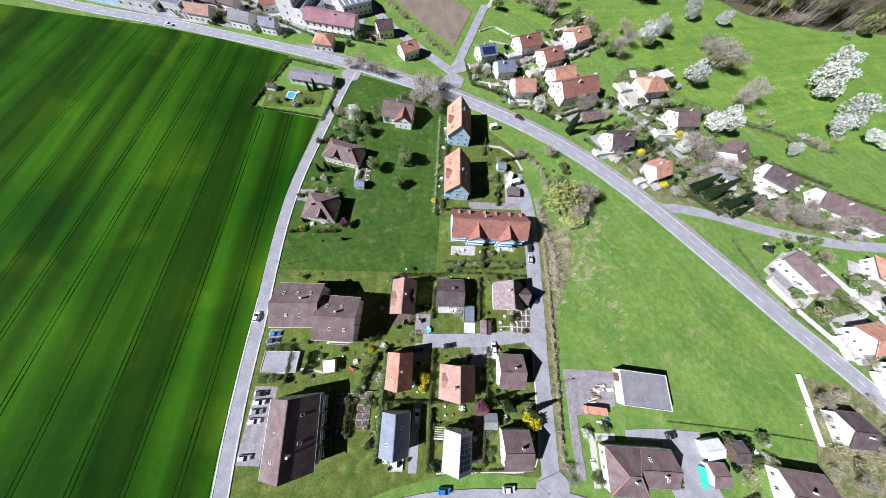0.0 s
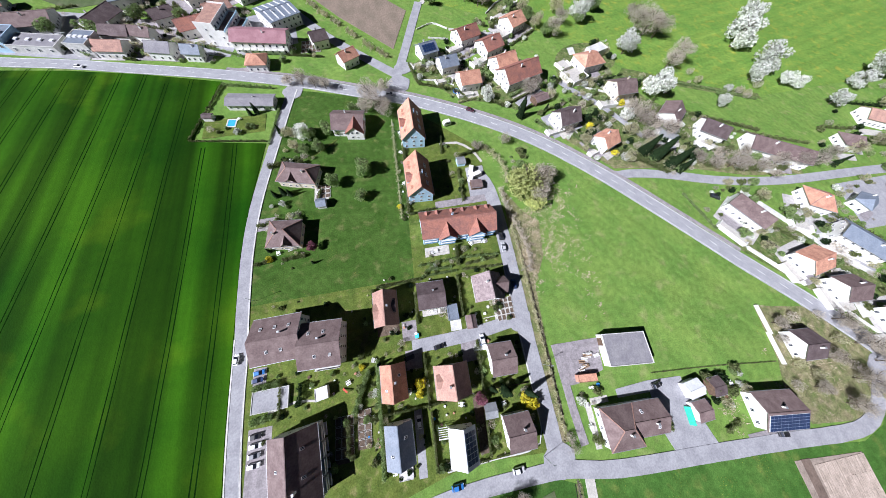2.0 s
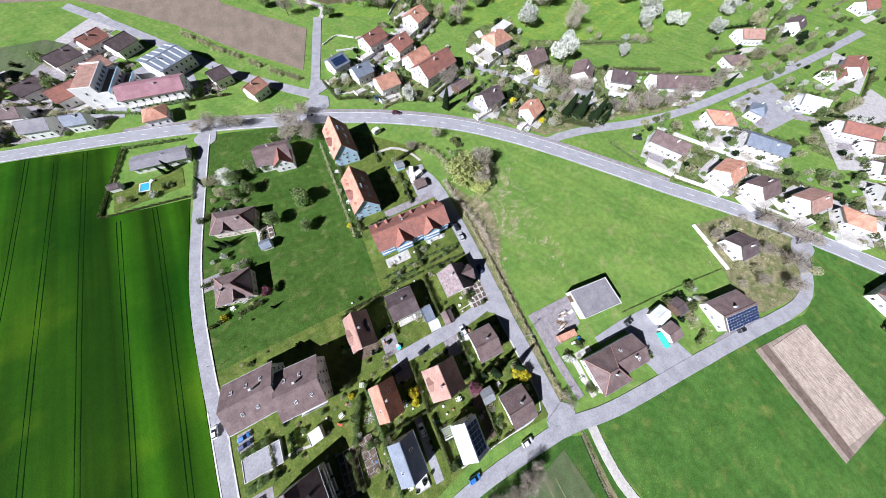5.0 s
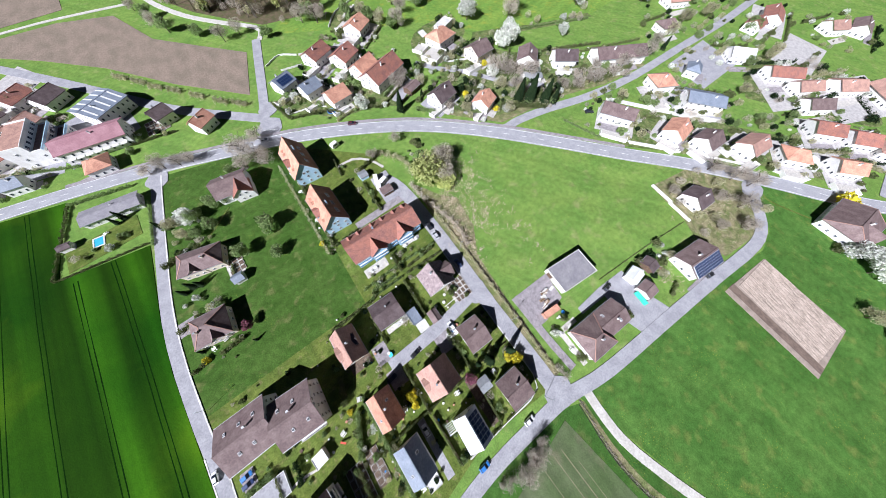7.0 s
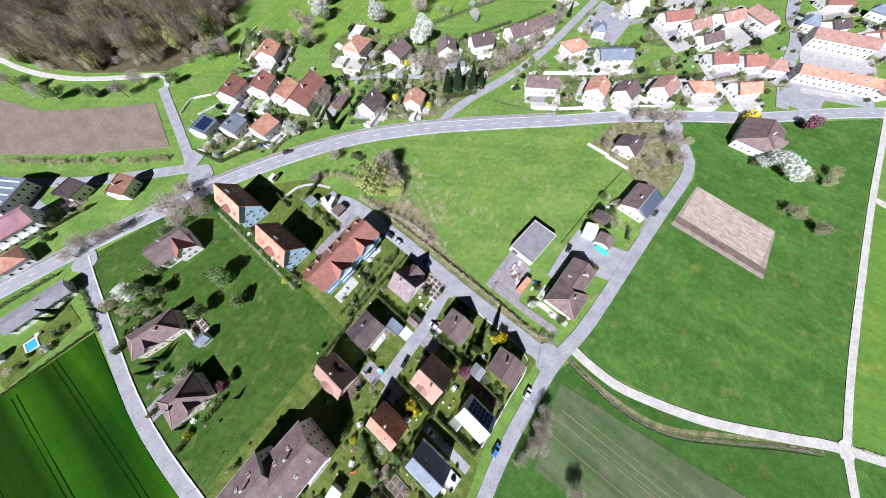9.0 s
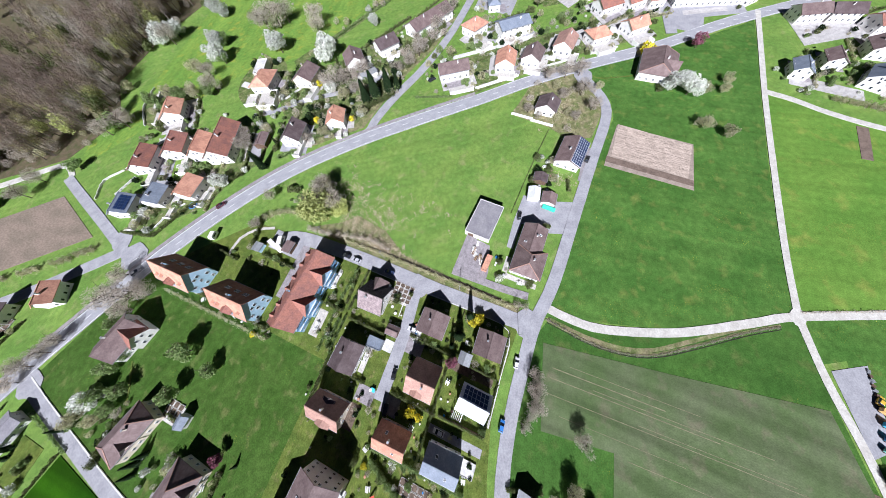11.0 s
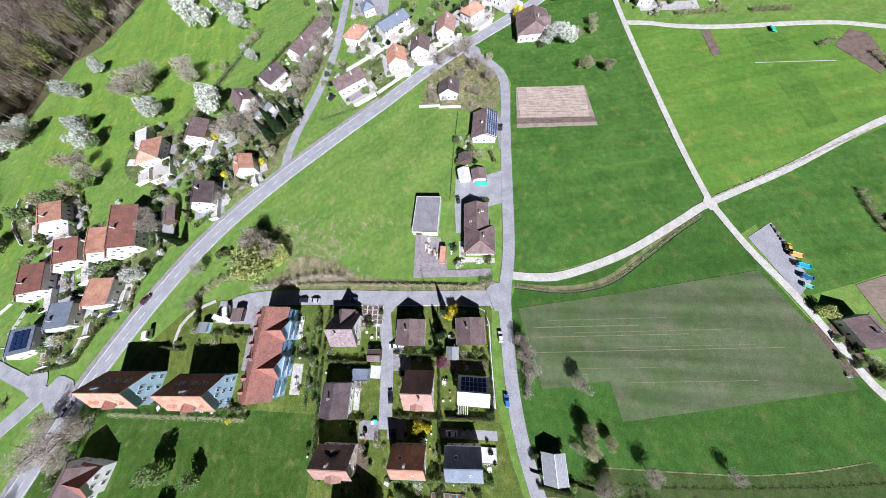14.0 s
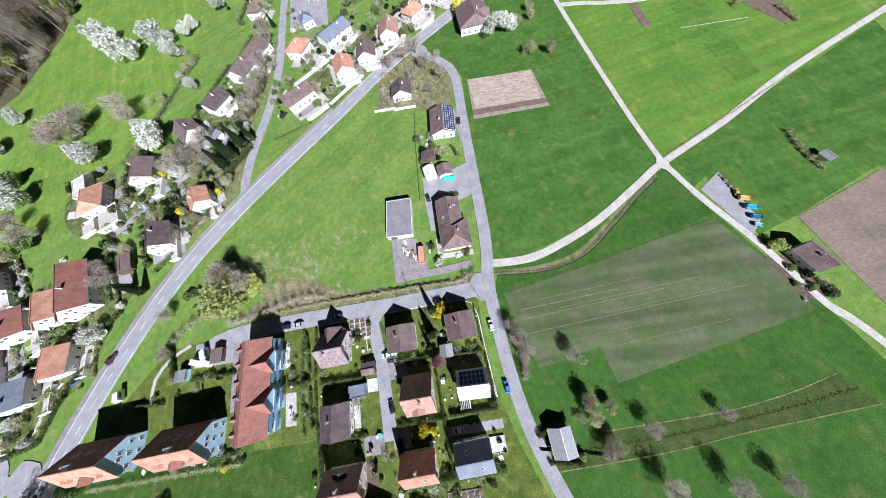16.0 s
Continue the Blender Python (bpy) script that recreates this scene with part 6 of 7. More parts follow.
fence([(-1, -6.4), (-1.2, 12)], "dark slatted garden fence beside the white-roofed house", 1.5)
fence([(21, 15.5), (37, 15)], "dark timber garden fence", 1.1)
fence([(-31, 17), (-21, 17.5)], "low timber garden fence", 0.9)
fence([(-2, 92), (-2.2, 150)], "low timber fence along the terrace gardens", 0.8)
fence([(-16, -18), (-19, -33), (-22, -46)], "low wooden field fence", 0.9)
w = tagged(new("garden_wall"), "low white concrete wall across the meadow end", "wall")
for (ax, ay), (bx, by) in (((140.3, 25.8), (139.7, 15)), ((139.7, 15), (139.1, 4))):
    d = Vector((bx - ax, by - ay))
    o = part("wall_section", boxed(0, -0.25, -0.2, d.length, 0.25, 1.1), WHITE, w)
    o.matrix_basis = pose(ax, ay, 0, 0, 0, math.degrees(math.atan2(d.y, d.x)))
for lab, pts in (("low pale retaining wall below the villa", [(98, 158), (118, 160)]), ("low stone garden wall beside the main road", [(150, 49), (166, 32)]), ("pale retaining wall beside the hill garden", [(58, 203), (36, 208)])):
    w = tagged(new("garden_wall"), lab, "wall")
    for (ax, ay), (bx, by) in zip(pts, pts[1:]):
        d = Vector((bx - ax, by - ay))
        o = part("wall_section", boxed(0, -0.2, -0.2, d.length, 0.2, 0.9), PALECONC, w)
        o.matrix_basis = pose(ax, ay, 0, 0, 0, math.degrees(math.atan2(d.y, d.x)))
WATER = material("pool_water", (0.08, 0.45, 0.65), 0.08, None, 2, 3, 0.1, 0.05, 0.6)


def pool(x, y, l, w, turn, lab):
    p = tagged(new("pool"), lab, "pool")
    p.matrix_basis = pose(x, y, 0.1, 0, 0, turn)
    part("water", boxed(-l / 2, -w / 2, 0, l / 2, w / 2, 0.12), WATER, p)
    for a in ((-l / 2 - 0.6, -w / 2 - 0.6, l / 2 + 0.6, -w / 2), (-l / 2 - 0.6, w / 2, l / 2 + 0.6, w / 2 + 0.6), (-l / 2 - 0.6, -w / 2, -l / 2, w / 2), (l / 2, -w / 2, l / 2 + 0.6, w / 2)):
        part("edge_stone", boxed(a[0], a[1], 0, a[2], a[3], 0.2), PALECONC, p)


pool(-91.8, 159.4, 3.6, 4.6, -8, "small blue garden pool with pale rim")


def round_tub(x, y, r, rgb, rim, lab, cat, h=0.8):
    t = tagged(new(cat.replace(" ", "_")), lab, cat)
    t.matrix_basis = pose(x, y, 0.05, 0, 0, 0)
    bm = bmesh.new()
    bmesh.ops.create_cone(bm, cap_ends=True, segments=28, radius1=r * 0.85, radius2=r * 0.85, depth=0.1, matrix=Matrix.Translation((0, 0, h)))
    part("mat", bm, rgb, t)
    bm = bmesh.new()
    a = bmesh.ops.create_circle(bm, segments=28, radius=r * 0.86)["verts"]
    bmesh.ops.create_circle(bm, segments=28, radius=r)
    bmesh.ops.bridge_loops(bm, edges=bm.edges[:])
    g = bmesh.ops.extrude_face_region(bm, geom=bm.faces[:])
    bmesh.ops.translate(bm, vec=(0, 0, 0.14), verts=[v for v in g["geom"] if isinstance(v, bmesh.types.BMVert)])
    bmesh.ops.translate(bm, vec=(0, 0, h - 0.06), verts=bm.verts[:])
    bmesh.ops.recalc_face_normals(bm, faces=bm.faces)
    part("rim", bm, rim, t)
    for k in range(4):
        part("leg", boxed(r * 0.85 * math.cos(k * 1.57 + 0.8) - 0.05, r * 0.85 * math.sin(k * 1.57 + 0.8) - 0.05, -0.1, r * 0.85 * math.cos(k * 1.57 + 0.8) + 0.05, r * 0.85 * math.sin(k * 1.57 + 0.8) + 0.05, h), METAL, t)


round_tub(31, 160.5, 2.0, TYRE, car_paint("blue", (0.05, 0.2, 0.55)), "round garden trampoline with blue rim", "trampoline")
POND = material("dark_pond_water", (0.015, 0.02, 0.015), 0.1, None, 2, 3, 0.2, 0.0, 0.5)
patch("pond", [(161.4 + 3.4 * math.cos(a * 0.628), 48.4 + 2.6 * math.sin(a * 0.628)) for a in range(10)], 0.1, POND, "small dark garden pond with stone edge", "pond", 0.08, True)
TARP = material("green_tarpaulin", (0.05, 0.5, 0.33), 0.6, None, 1, 4, 0.2, 0.2)
tagged(part("tarpaulin", slabbed([(93.6, -9.0, 0.5), (95.0, -9.2, 1.4), (95.2, -3.2, 1.4), (93.8, -3.0, 0.5)], 0.3), TARP), "bright green tarpaulin over stacked timber", "tarpaulin")
tagged(part("tarpaulin", slabbed([(-5, 38, 0.2), (-3.4, 38, 0.9), (-3.4, 39.6, 0.9), (-5, 39.6, 0.2)], 0.2), WATER), "light blue tarpaulin on the ground", "tarpaulin")
for x, y in ((190.7, -197.4),):
    tagged(part("tarpaulin", slabbed([(x - 2, y - 2, 0.3), (x + 2, y - 2, 0.3), (x + 2, y + 2, 1.2), (x - 2, y + 2, 1.2)], 0.3), TARP), "green tarpaulin over a field stack", "tarpaulin")


def caravan(x, y, a, l, lab):
    c = tagged(new("caravan"), lab, "caravan")
    c.matrix_basis = pose(x, y, 0.13, 0, 0, a)
    bm = bmesh.new()
    profile(bm, [(-l / 2, 0.5), (-l / 2 - 0.1, 1.6), (-l / 2 + 0.5, 2.5), (l / 2 - 0.6, 2.5), (l / 2, 1.5), (l / 2 - 0.1, 0.5)], 1.1, 0.08)
    bmesh.ops.bevel(bm, geom=bm.edges[:], offset=0.06, segments=1, affect="EDGES")
    b = part("body", bm, WHITE, c)
    for s in (-1.1, 1.1):
        part("pane", boxed(-1.0, s - 0.03, 1.4, 1.0, s + 0.03, 2.0), GLASS, b)
    for s in (-0.9, 0.9):
        bm = bmesh.new()
        bmesh.ops.create_cone(bm, cap_ends=True, segments=12, radius1=0.33, radius2=0.33, depth=0.2, matrix=pose(0, s, 0.33, 90, 0, 0))
        part("wheel", bm, TYRE, c)


# Caravan shapes stand for the white umbrellas and tents on the forecourt.
caravan(30.2, 109.4, 70, 5, "caravan shape standing for white umbrellas on the forecourt")
caravan(32.8, 106.5, 20, 4.6, "caravan shape with dark windows standing for white tents")
caravan(29.6, 105.2, 60, 4.2, "small caravan shape standing for white umbrellas beside a hedge")
caravan(22.4, 139.5, 15, 4, "white trailer behind the terrace block")


def bench(x, y, a, lab="small garden table with benches"):
    t = tagged(new("garden_table"), lab, "garden table")
    t.matrix_basis = pose(x, y, 0.12, 0, 0, a)
    part("tabletop", boxed(-0.9, -0.4, 0.7, 0.9, 0.4, 0.76), PALECONC, t)
    for s in (-1, 1):
        part("seat", boxed(-0.9, s * 0.75 - 0.16, 0.42, 0.9, s * 0.75 + 0.16, 0.47), PALECONC, t)
        for u in (-0.7, 0.7):
            part("leg", boxed(u - 0.04, s * 0.3 - 0.04, -0.05, u + 0.04, s * 0.3 + 0.04, 0.7), TIMBER, t)
            part("leg", boxed(u - 0.04, s * 0.75 - 0.04, -0.05, u + 0.04, s * 0.75 + 0.04, 0.42), TIMBER, t)


for x, y, a in ((4, 46.7, 0), (-32, 27, 20), (-22, 33, 70), (26, 9.8, 10), (28, 73.4, 0), (8, 72, 0), (57, 4, 80), (-2, 118, 85), (-2, 131, 85), (10, -3, 20), (-57, 84, 15), (-60, 112, -15)):
    bench(x, y, a)


def street_lamp(x, y):
    l = tagged(new("street_lamp"), "slim grey street lamp beside the road", "street lamp")
    l.matrix_basis = pose(x, y, 0, 0, 0, 0)
    bm = bmesh.new()
    bmesh.ops.create_cone(bm, cap_ends=True, segments=8, radius1=0.09, radius2=0.05, depth=7, matrix=Matrix.Translation((0, 0, 3.4)))
    part("pole", bm, METAL, l)
    part("lantern", boxed(-0.1, -0.15, 6.85, 0.9, 0.15, 7.0), METAL, l)


for x, y in ((44.2, 57), (44, 20), (43.6, 88), (-70.4, 64), (37, -8.4)):
    street_lamp(x, y)

# wheel tracks in the crop, each a pair of lines
PRESSED = material("pressed_soil", (0.006, 0.024, 0.003), 1.0, None, 3, 3, 0.3, 0.2, 0.0)
for k in range(17):
    x0 = -84 - k * 18
    bm = bmesh.new()
    for off in (0, 1.9):
        pts = [Vector((x0 + off - 3 + (0.022 * k - 0.02) * (y - 20) + 2.0 * math.sin(y * 0.02 + k) * 0.4, y)) for y in range(-118, 150 if k < 2 else 196 + min(k, 8) * 3, 12)]
        prev = None
        for q in pts:
            r = (bm.verts.new((q.x - 0.2 - 0.09 * math.sin(q.y * 0.7 + k), q.y, 0.168)), bm.verts.new((q.x + 0.2 + 0.08 * math.sin(q.y * 0.9 + 2 * k), q.y, 0.168)))
            if prev:
                bm.faces.new((prev[0], prev[1], r[1], r[0]))
            prev = r
    tagged(part("wheel_track", bm, PRESSED), "pair of dark wheel tracks through the crop", "wheel track", "wheel tracks in the crop")
# furrows of the tilled plot and seed rows
bm = bmesh.new()
for k in range(42):
    x = 133.6 + k * 0.47 + random.uniform(-0.05, 0.05)
    for y0 in range(-68, -28, 5):
        w, h = random.uniform(0.16, 0.24), random.uniform(0.22, 0.34)
        slab(bm, [(x - w + random.uniform(-0.05, 0.05), y0 + 5.02, 0.15), (x + w, y0 + 5.02, 0.15), (x + w * 0.3, y0 + 5.02, h), (x - w * 0.3, y0 + 5.02, h)], 0.01)
        slab(bm, [(x - w, y0, 0.15), (x - w * 0.3, y0, h), (x - w * 0.3, y0 + 5, h), (x - w, y0 + 5, 0.15)], 0.02)
        slab(bm, [(x - w * 0.3, y0, h), (x + w * 0.3, y0, h), (x + w * 0.3, y0 + 5, h), (x - w * 0.3, y0 + 5, h)], 0.02)
        slab(bm, [(x + w * 0.3, y0, h), (x + w, y0, 0.15), (x + w, y0 + 5, 0.15), (x + w * 0.3, y0 + 5, h)], 0.02)
bmesh.ops.recalc_face_normals(bm, faces=bm.faces)
tagged(part("furrows", bm, PLOUGH), "shallow pale furrows in the tilled plot", "furrows", kind="stuff")
bm = bmesh.new()
for x, y0, y1, w in ((12.4, -58, -116, 0.2), (16, -30, -80, 0.16), (21.5, -24, -132, 0.25), (24.6, -60, -120, 0.18), (27, -24, -92, 0.3), (29.2, -40, -112, 0.22), (30.6, -24, -70, 0.35), (33.5, -30, -84, 0.2)):
    slab(bm, [(x, y0, 0.13), (x + w, y0, 0.13), (x + w + (y0 - y1) * 0.05, y1, 0.13), (x + (y0 - y1) * 0.05, y1, 0.13)], 0.05)
bmesh.ops.recalc_face_normals(bm, faces=bm.faces)
tagged(part("seed_rows", bm, material("pale_seed_row", (0.22, 0.21, 0.12), 0.95, None, 3, 2, 0.3, 0.3)), "faint pale seed rows across the field", "seed rows", kind="stuff")


# ---- terraces, drives and garden walls of the hillside and the upper village ----
def turned(x, y, turn, u, v):
    c, s = math.cos(radians(turn)), math.sin(radians(turn))
    return x + u * c - v * s, y + u * s + v * c


def terrace(x, y, l, w, turn, h, label, mat=STONE, wall=WHITE):
    """A raised paved terrace with parapet walls on three sides and a short flight of steps."""
    top = tagged(new("terrace"), label, "terrace")
    top.matrix_basis = pose(x, y, 0, 0, 0, turn)
    part("paving", boxed(-l / 2, -w / 2, -0.3, l / 2, w / 2, h), mat, top)
    for a in ((-l / 2, -w / 2 - 0.22, l / 2, -w / 2 - 0.003), (-l / 2 - 0.22, -w / 2 - 0.22, -l / 2 - 0.003, w / 2), (l / 2 + 0.003, -w / 2 - 0.22, l / 2 + 0.22, w / 2 - 1.6)):
        part("parapet", boxed(a[0], a[1], -0.3, a[2], a[3], h + 0.75), wall, top)
    bm = bmesh.new()
    for k in range(4):
        box(bm, l / 2 + 0.003 + k * 0.35, w / 2 - 1.5, -0.1, l / 2 + 0.36 + k * 0.35, w / 2, h - (k + 1) * h / 5)
    part("steps", bm, mat, top)


T = "white walled stone terrace below the house"
for x, y, l, w, turn, h in (((100.5, 160, 11, 9, 25, 1.6), (97, 170, 7, 6, 25, 0.8), (66.5, 200.5, 10, 6, 33, 1.2), (68, 217, 12, 3.5, 33, 0.9), (76, 226, 14, 2.5, 36, 0.7), (113, 138, 9, 4, 8, 1.2), (79, 125.5, 9, 3.4, 15, 1.0), (95.6, 109.6, 6, 2.4, 25, 0.8), (137, 118, 9, 4, 42, 1.1), (157, 103.5, 9, 3.6, -32, 1.2), (176, 88.5, 16, 3.6, -22, 1.0), (146, 57, 12, 3.6, -55, 0.9)) + ((180, 55, 8, 5, -22, 1.0), (163.5, 36, 4.5, 8, 13, 1.0), (172, 23, 4, 8, 2, 1.0), (187, 4, 9, 4, 0, 1.0), (200.5, -12, 9, 4, -45, 1.0), (214, -31, 9, 5, -40, 1.0), (34.5, 193, 9, 4, 25, 1.0), (47, 180, 9, 4, 28, 1.1), (25, 169.5, 9, 3.4, 14, 0.8), (12, 184, 8, 3.4, 20, 0.8), (35.5, 158, 8, 3, 8, 0.7))):
    terrace(x, y, l, w, turn, h, T)
flat_house("annex", "white flat-roofed annex behind the hillside villa", 118.5, 176, 13, 6, 25, 3.6, PALECONC, WHITE, category="annex")
# pale forecourts round the village houses
for x, y, l, w, turn, m in (((252, 20, 34, 30, -30, PALEPAVE), (237, -10, 26, 22, -41, PALEPAVE), (248, -26, 22, 22, -41, PALEPAVE), (210, -6, 18, 20, -45, PALEPAVE), (223, -25, 18, 19, -40, PALEPAVE), (274, -6, 36, 28, -25, PALEPAVE), (288, -62, 46, 30, -69, PALEPAVE), (260, -66, 48, 24, -67, ASPHALT), (304, -44, 26, 26, -40, PALEPAVE), (316, -84, 30, 24, -26, PALEPAVE), (196, 11, 19, 17, 0, PALEPAVE), (180, 26, 16, 15, 2, PALEPAVE), (171, 40, 16, 16, 13, PALEPAVE), (187, 61, 17, 16, -22, PALEPAVE), (154, 62.5, 20, 15, -55, PALEPAVE)) + ((200, 45, 26, 20, -46, ASPHALT), (291, 58, 26, 20, 25, PALEPAVE), (280, 30, 30, 22, 10, PALEPAVE), (330, -50, 26, 22, -42, PALEPAVE), (73, 206, 22, 19, 33, PALEPAVE), (48, 194, 32, 10, 27, ASPHALT), (72, 150, 18, 6, 30, ASPHALT), (136, 112, 16, 8, -38, ASPHALT), (-107, 228, 32, 26, 74, ASPHALT), (-80, 228, 36, 34, 10, ASPHALT), (-150, 232, 56, 34, -12, PAVING), (-122, 266, 44, 36, 28, PAVING), (-116, 288, 30, 24, 33, PALEPAVE), (-212, 247, 76, 38, -14, ASPHALT), (-168, 224, 20, 13, -10, PALEPAVE)) + ((85, 131, 18, 15, 15, ASPHALT), (100, 114, 15, 13, 25, PAVING))):
    pts = [turned(x, y, turn, u * l / 2, v * w / 2) for u, v in ((-1, -1), (1, -1), (1, 1), (-1, 1))]
    patch("forecourt", pts, 0.088 + 0.0007 * (abs(int(x * 7 + y * 3)) % 17), m, "pale paved forecourt round a house", "forecourt", 0.12)
ribbon("village_street", [(227, -47), (240, -43), (254, -40), (286, -37), (305, -29), (340, -24)], 7.5, 0.208, ASPHALT, "wide pale asphalt village street", "lane")
ribbon("footpath", [(162, 76.5), (178, 56), (190, 40), (201, 29)], 2.4, 0.17, PALECONC, "pale concrete path between the roadside gardens", "footpath")
# garden walls along the main road and on the slope
def stone_wall(points, h, label, mat=PALECONC, wide=0.35):
    line = smooth_line(points, 3.0)
    top = tagged(new("garden_wall"), label, "wall")
    for a, b in zip(line, line[1:]):
        d = b - a
        o = part("wall_section", boxed(0, -wide / 2, -0.3, d.length - 0.01, wide / 2, h * random.uniform(0.94, 1.04)), mat, top)
        o.matrix_basis = pose(a.x, a.y, 0, 0, 0, math.degrees(math.atan2(d.y, d.x)))


for pts, h, lab in (([(150, 50), (158, 41), (167, 31)], 0.9, "pale roadside garden wall"), ([(170, 27), (180, 15), (188, 5)], 0.9, "white roadside garden wall"), ([(196, -5), (206, -18)], 0.8, "low white wall before the houses"), ([(105, 152), (118, 146)], 0.8, "low wall under the chalet garden"), ([(60, 222), (70, 232), (84, 236)], 0.8, "pale retaining wall of the upper garden"), ([(33, 212), (24, 218), (14, 214)], 0.7, "pale garden terrace wall"), ([(20, 206), (32, 203)], 0.7, "pale garden terrace wall"), ([(12, 173), (24, 170), (30, 166)], 0.6, "white garden edging wall"), ([(205, 90), (190, 84)], 0.7, "pale retaining wall on the lane bank")):
    stone_wall(pts, h, lab)
# ditch and worn strip through the south meadow
patch("meadow_strip", [(-13.8, -43.2), (-13.8, -65.8), (-13.7, -87.0), (-13.3, -102.4), (-11.1, -126.4), (-7.5, -149.2), (-18.6, -159.2), (-19.9, -121.8), (-20.7, -98.5), (-22.2, -74.5), (-22.9, -49.0), (-23.1, -19.9)], 0.05, grass("damp_olive_grass", (0.07, 0.1, 0.03), (0.05, 0.085, 0.022), (0.12, 0.12, 0.06), 8, 0.0, 0.5), "damp olive grass between two ditch edges", "meadow", 0.2)
for line in ([(-13.8, -43.2), (-13.8, -65.8), (-13.7, -87.0), (-13.3, -102.4), (-11.1, -126.4), (-7.5, -149.2)], [(-23.1, -19.9), (-22.9, -49.0), (-22.2, -74.5), (-20.7, -98.5), (-19.9, -121.8), (-18.6, -159.2)]):
    ribbon("ditch_edge", line, 0.4, 0.09, DRYGRASS, "thin pale worn edge of the ditch", "ditch", 0.08)
hedge([(-18.5, -31.6), (-18.4, -57.4), (-17.9, -80.8), (-17.0, -100.5), (-15.5, -124.1), (-13.1, -154.2)], 1.6, 0.4, HEDGE, "dark sedge tufts along the ditch", 0.8, 3, "sedge", "reeds", 0.2, 0.4)
ribbon("ditch", [(44.6, 76), (46.6, 58), (46.9, 42), (47.2, 28), (47.3, 12), (47.2, 2)], 1.0, 0.07, material("ditch_mud", (0.09, 0.075, 0.05), 0.9, None, 1, 4, 0.4, 0.4), "muddy ditch beside the village lane", "ditch", 0.05)
ribbon("ditch", [(46.8, -18), (45.6, -39), (49.6, -60), (60.4, -80), (72, -99), (80, -114)], 1.1, 0.07, DRYGRASS, "dry reedy ditch beside the gravel path", "ditch", 0.05)
ribbon("ditch", [(45.9, -18), (44.6, -39), (48.5, -60.4), (59.2, -80.6), (70.6, -99.4), (78.6, -114.4)], 0.35, 0.075, material("wet_ditch_mud", (0.03, 0.026, 0.018), 0.7, None, 1, 4, 0.4, 0.4), "dark wet bottom of the reedy ditch", "ditch", 0.05)
ribbon("verge", [(47.4, -18), (46.8, -38), (50.6, -58.6), (61.6, -78.6), (73.4, -98), (82, -114)], 1.6, 0.066, DRYGRASS, "worn dry verge beside the gravel path", "verge", 0.05)

# dead pale stalks left standing round the willow and along the stream
STALK = material("dead_pale_stalks", (0.5, 0.43, 0.3), 0.95, (0.36, 0.29, 0.19), 2, 3, 0.3, 0.0, 0.1)
stalk_rng = np.random.default_rng(21)
verts = []
for cx, cy, dx, dy, n in ((66, 84, 13, 12, 900), (60, 66, 12, 9, 900), (49, 60, 3.5, 13, 900), (70, 50, 9, 14, 260), (54, 80, 4, 8, 500), (152, 4, 11, 12, 700), (112, -6, 7, 8, 220)):
    clumps = stalk_rng.normal(0, 0.55, (n // 9, 2)) * (dx, dy) + (cx, cy)
    for k in range(n):
        x, y = clumps[k % len(clumps)] + stalk_rng.normal(0, 0.7, 2)
        a, length, wide = stalk_rng.uniform(0, 6.28), stalk_rng.uniform(0.3, 0.9), stalk_rng.uniform(0.05, 0.13)
        u, v = Vector((math.cos(a), math.sin(a), 0)), Vector((-math.sin(a), math.cos(a), 0))
        p, q = Vector((x, y, 0.05)), Vector((x, y, stalk_rng.uniform(0.15, 0.5))) + u * length
        verts += [p - v * wide, p + v * wide, q + v * wide * 0.5, q - v * wide * 0.5]
verts = np.array([tuple(q) for q in verts])
tagged(new("dead_stalks", cloud_mesh("dead_stalks", verts, np.arange(len(verts)).reshape(-1, 4), STALK)), "pale dead stalks scattered over the meadow grass", "stalks", kind="stuff")

# strips and scrub of the far meadows
patch("soil_strip", [(191.6, -152.2), (192, -158.4), (172.8, -159), (172.2, -153.3)], 0.13, DARKSOIL, "narrow dark strip of dug soil in the far meadow", "field")
patch("meadow_strip", [(188.5, -178), (188.5, -203), (160, -204.5), (129, -206), (125, -189.5), (156, -184)], 0.05, grass("lush_strip_grass", (0.11, 0.21, 0.035), (0.085, 0.18, 0.03), (0.2, 0.24, 0.05), 12, 0.3, 0.4, 0.14, 8), "slightly darker lush strip across the far meadow", "meadow", 0.2)
patch("soil_strip", [(178, -229), (190, -244), (186, -254), (166, -254), (158, -245)], 0.13, DARKSOIL, "patch of bare trodden soil by the far path", "field")
ribbon("field_edge", [(167.2, -177), (167.6, -225)], 0.4, 0.06, GRAVEL, "thin pale field edge", "path", 0.1)
for pts in ([(178, -219), (182, -231)], [(173, -247), (159, -252)], [(93, -197), (80, -198), (70, -202)], [(205, -140), (206, -175)], [(206, -190), (206, -215)]):
    hedge(pts, 3, 1.6, BUD, "loose scrub beside the far fields", 0.6, 6, "scrub", "shrubs", 0.3, 0.35)
patch("meadow_strip", [(88, -124), (106, -172), (129, -238), (152, -300), (71, -300), (68, -230), (52, -176), (46, -150), (66, -142), (76, -140), (70, -128)], 0.046, DEEPGRASS, "lush grass strip beside the far ditch", "meadow", 0.2)
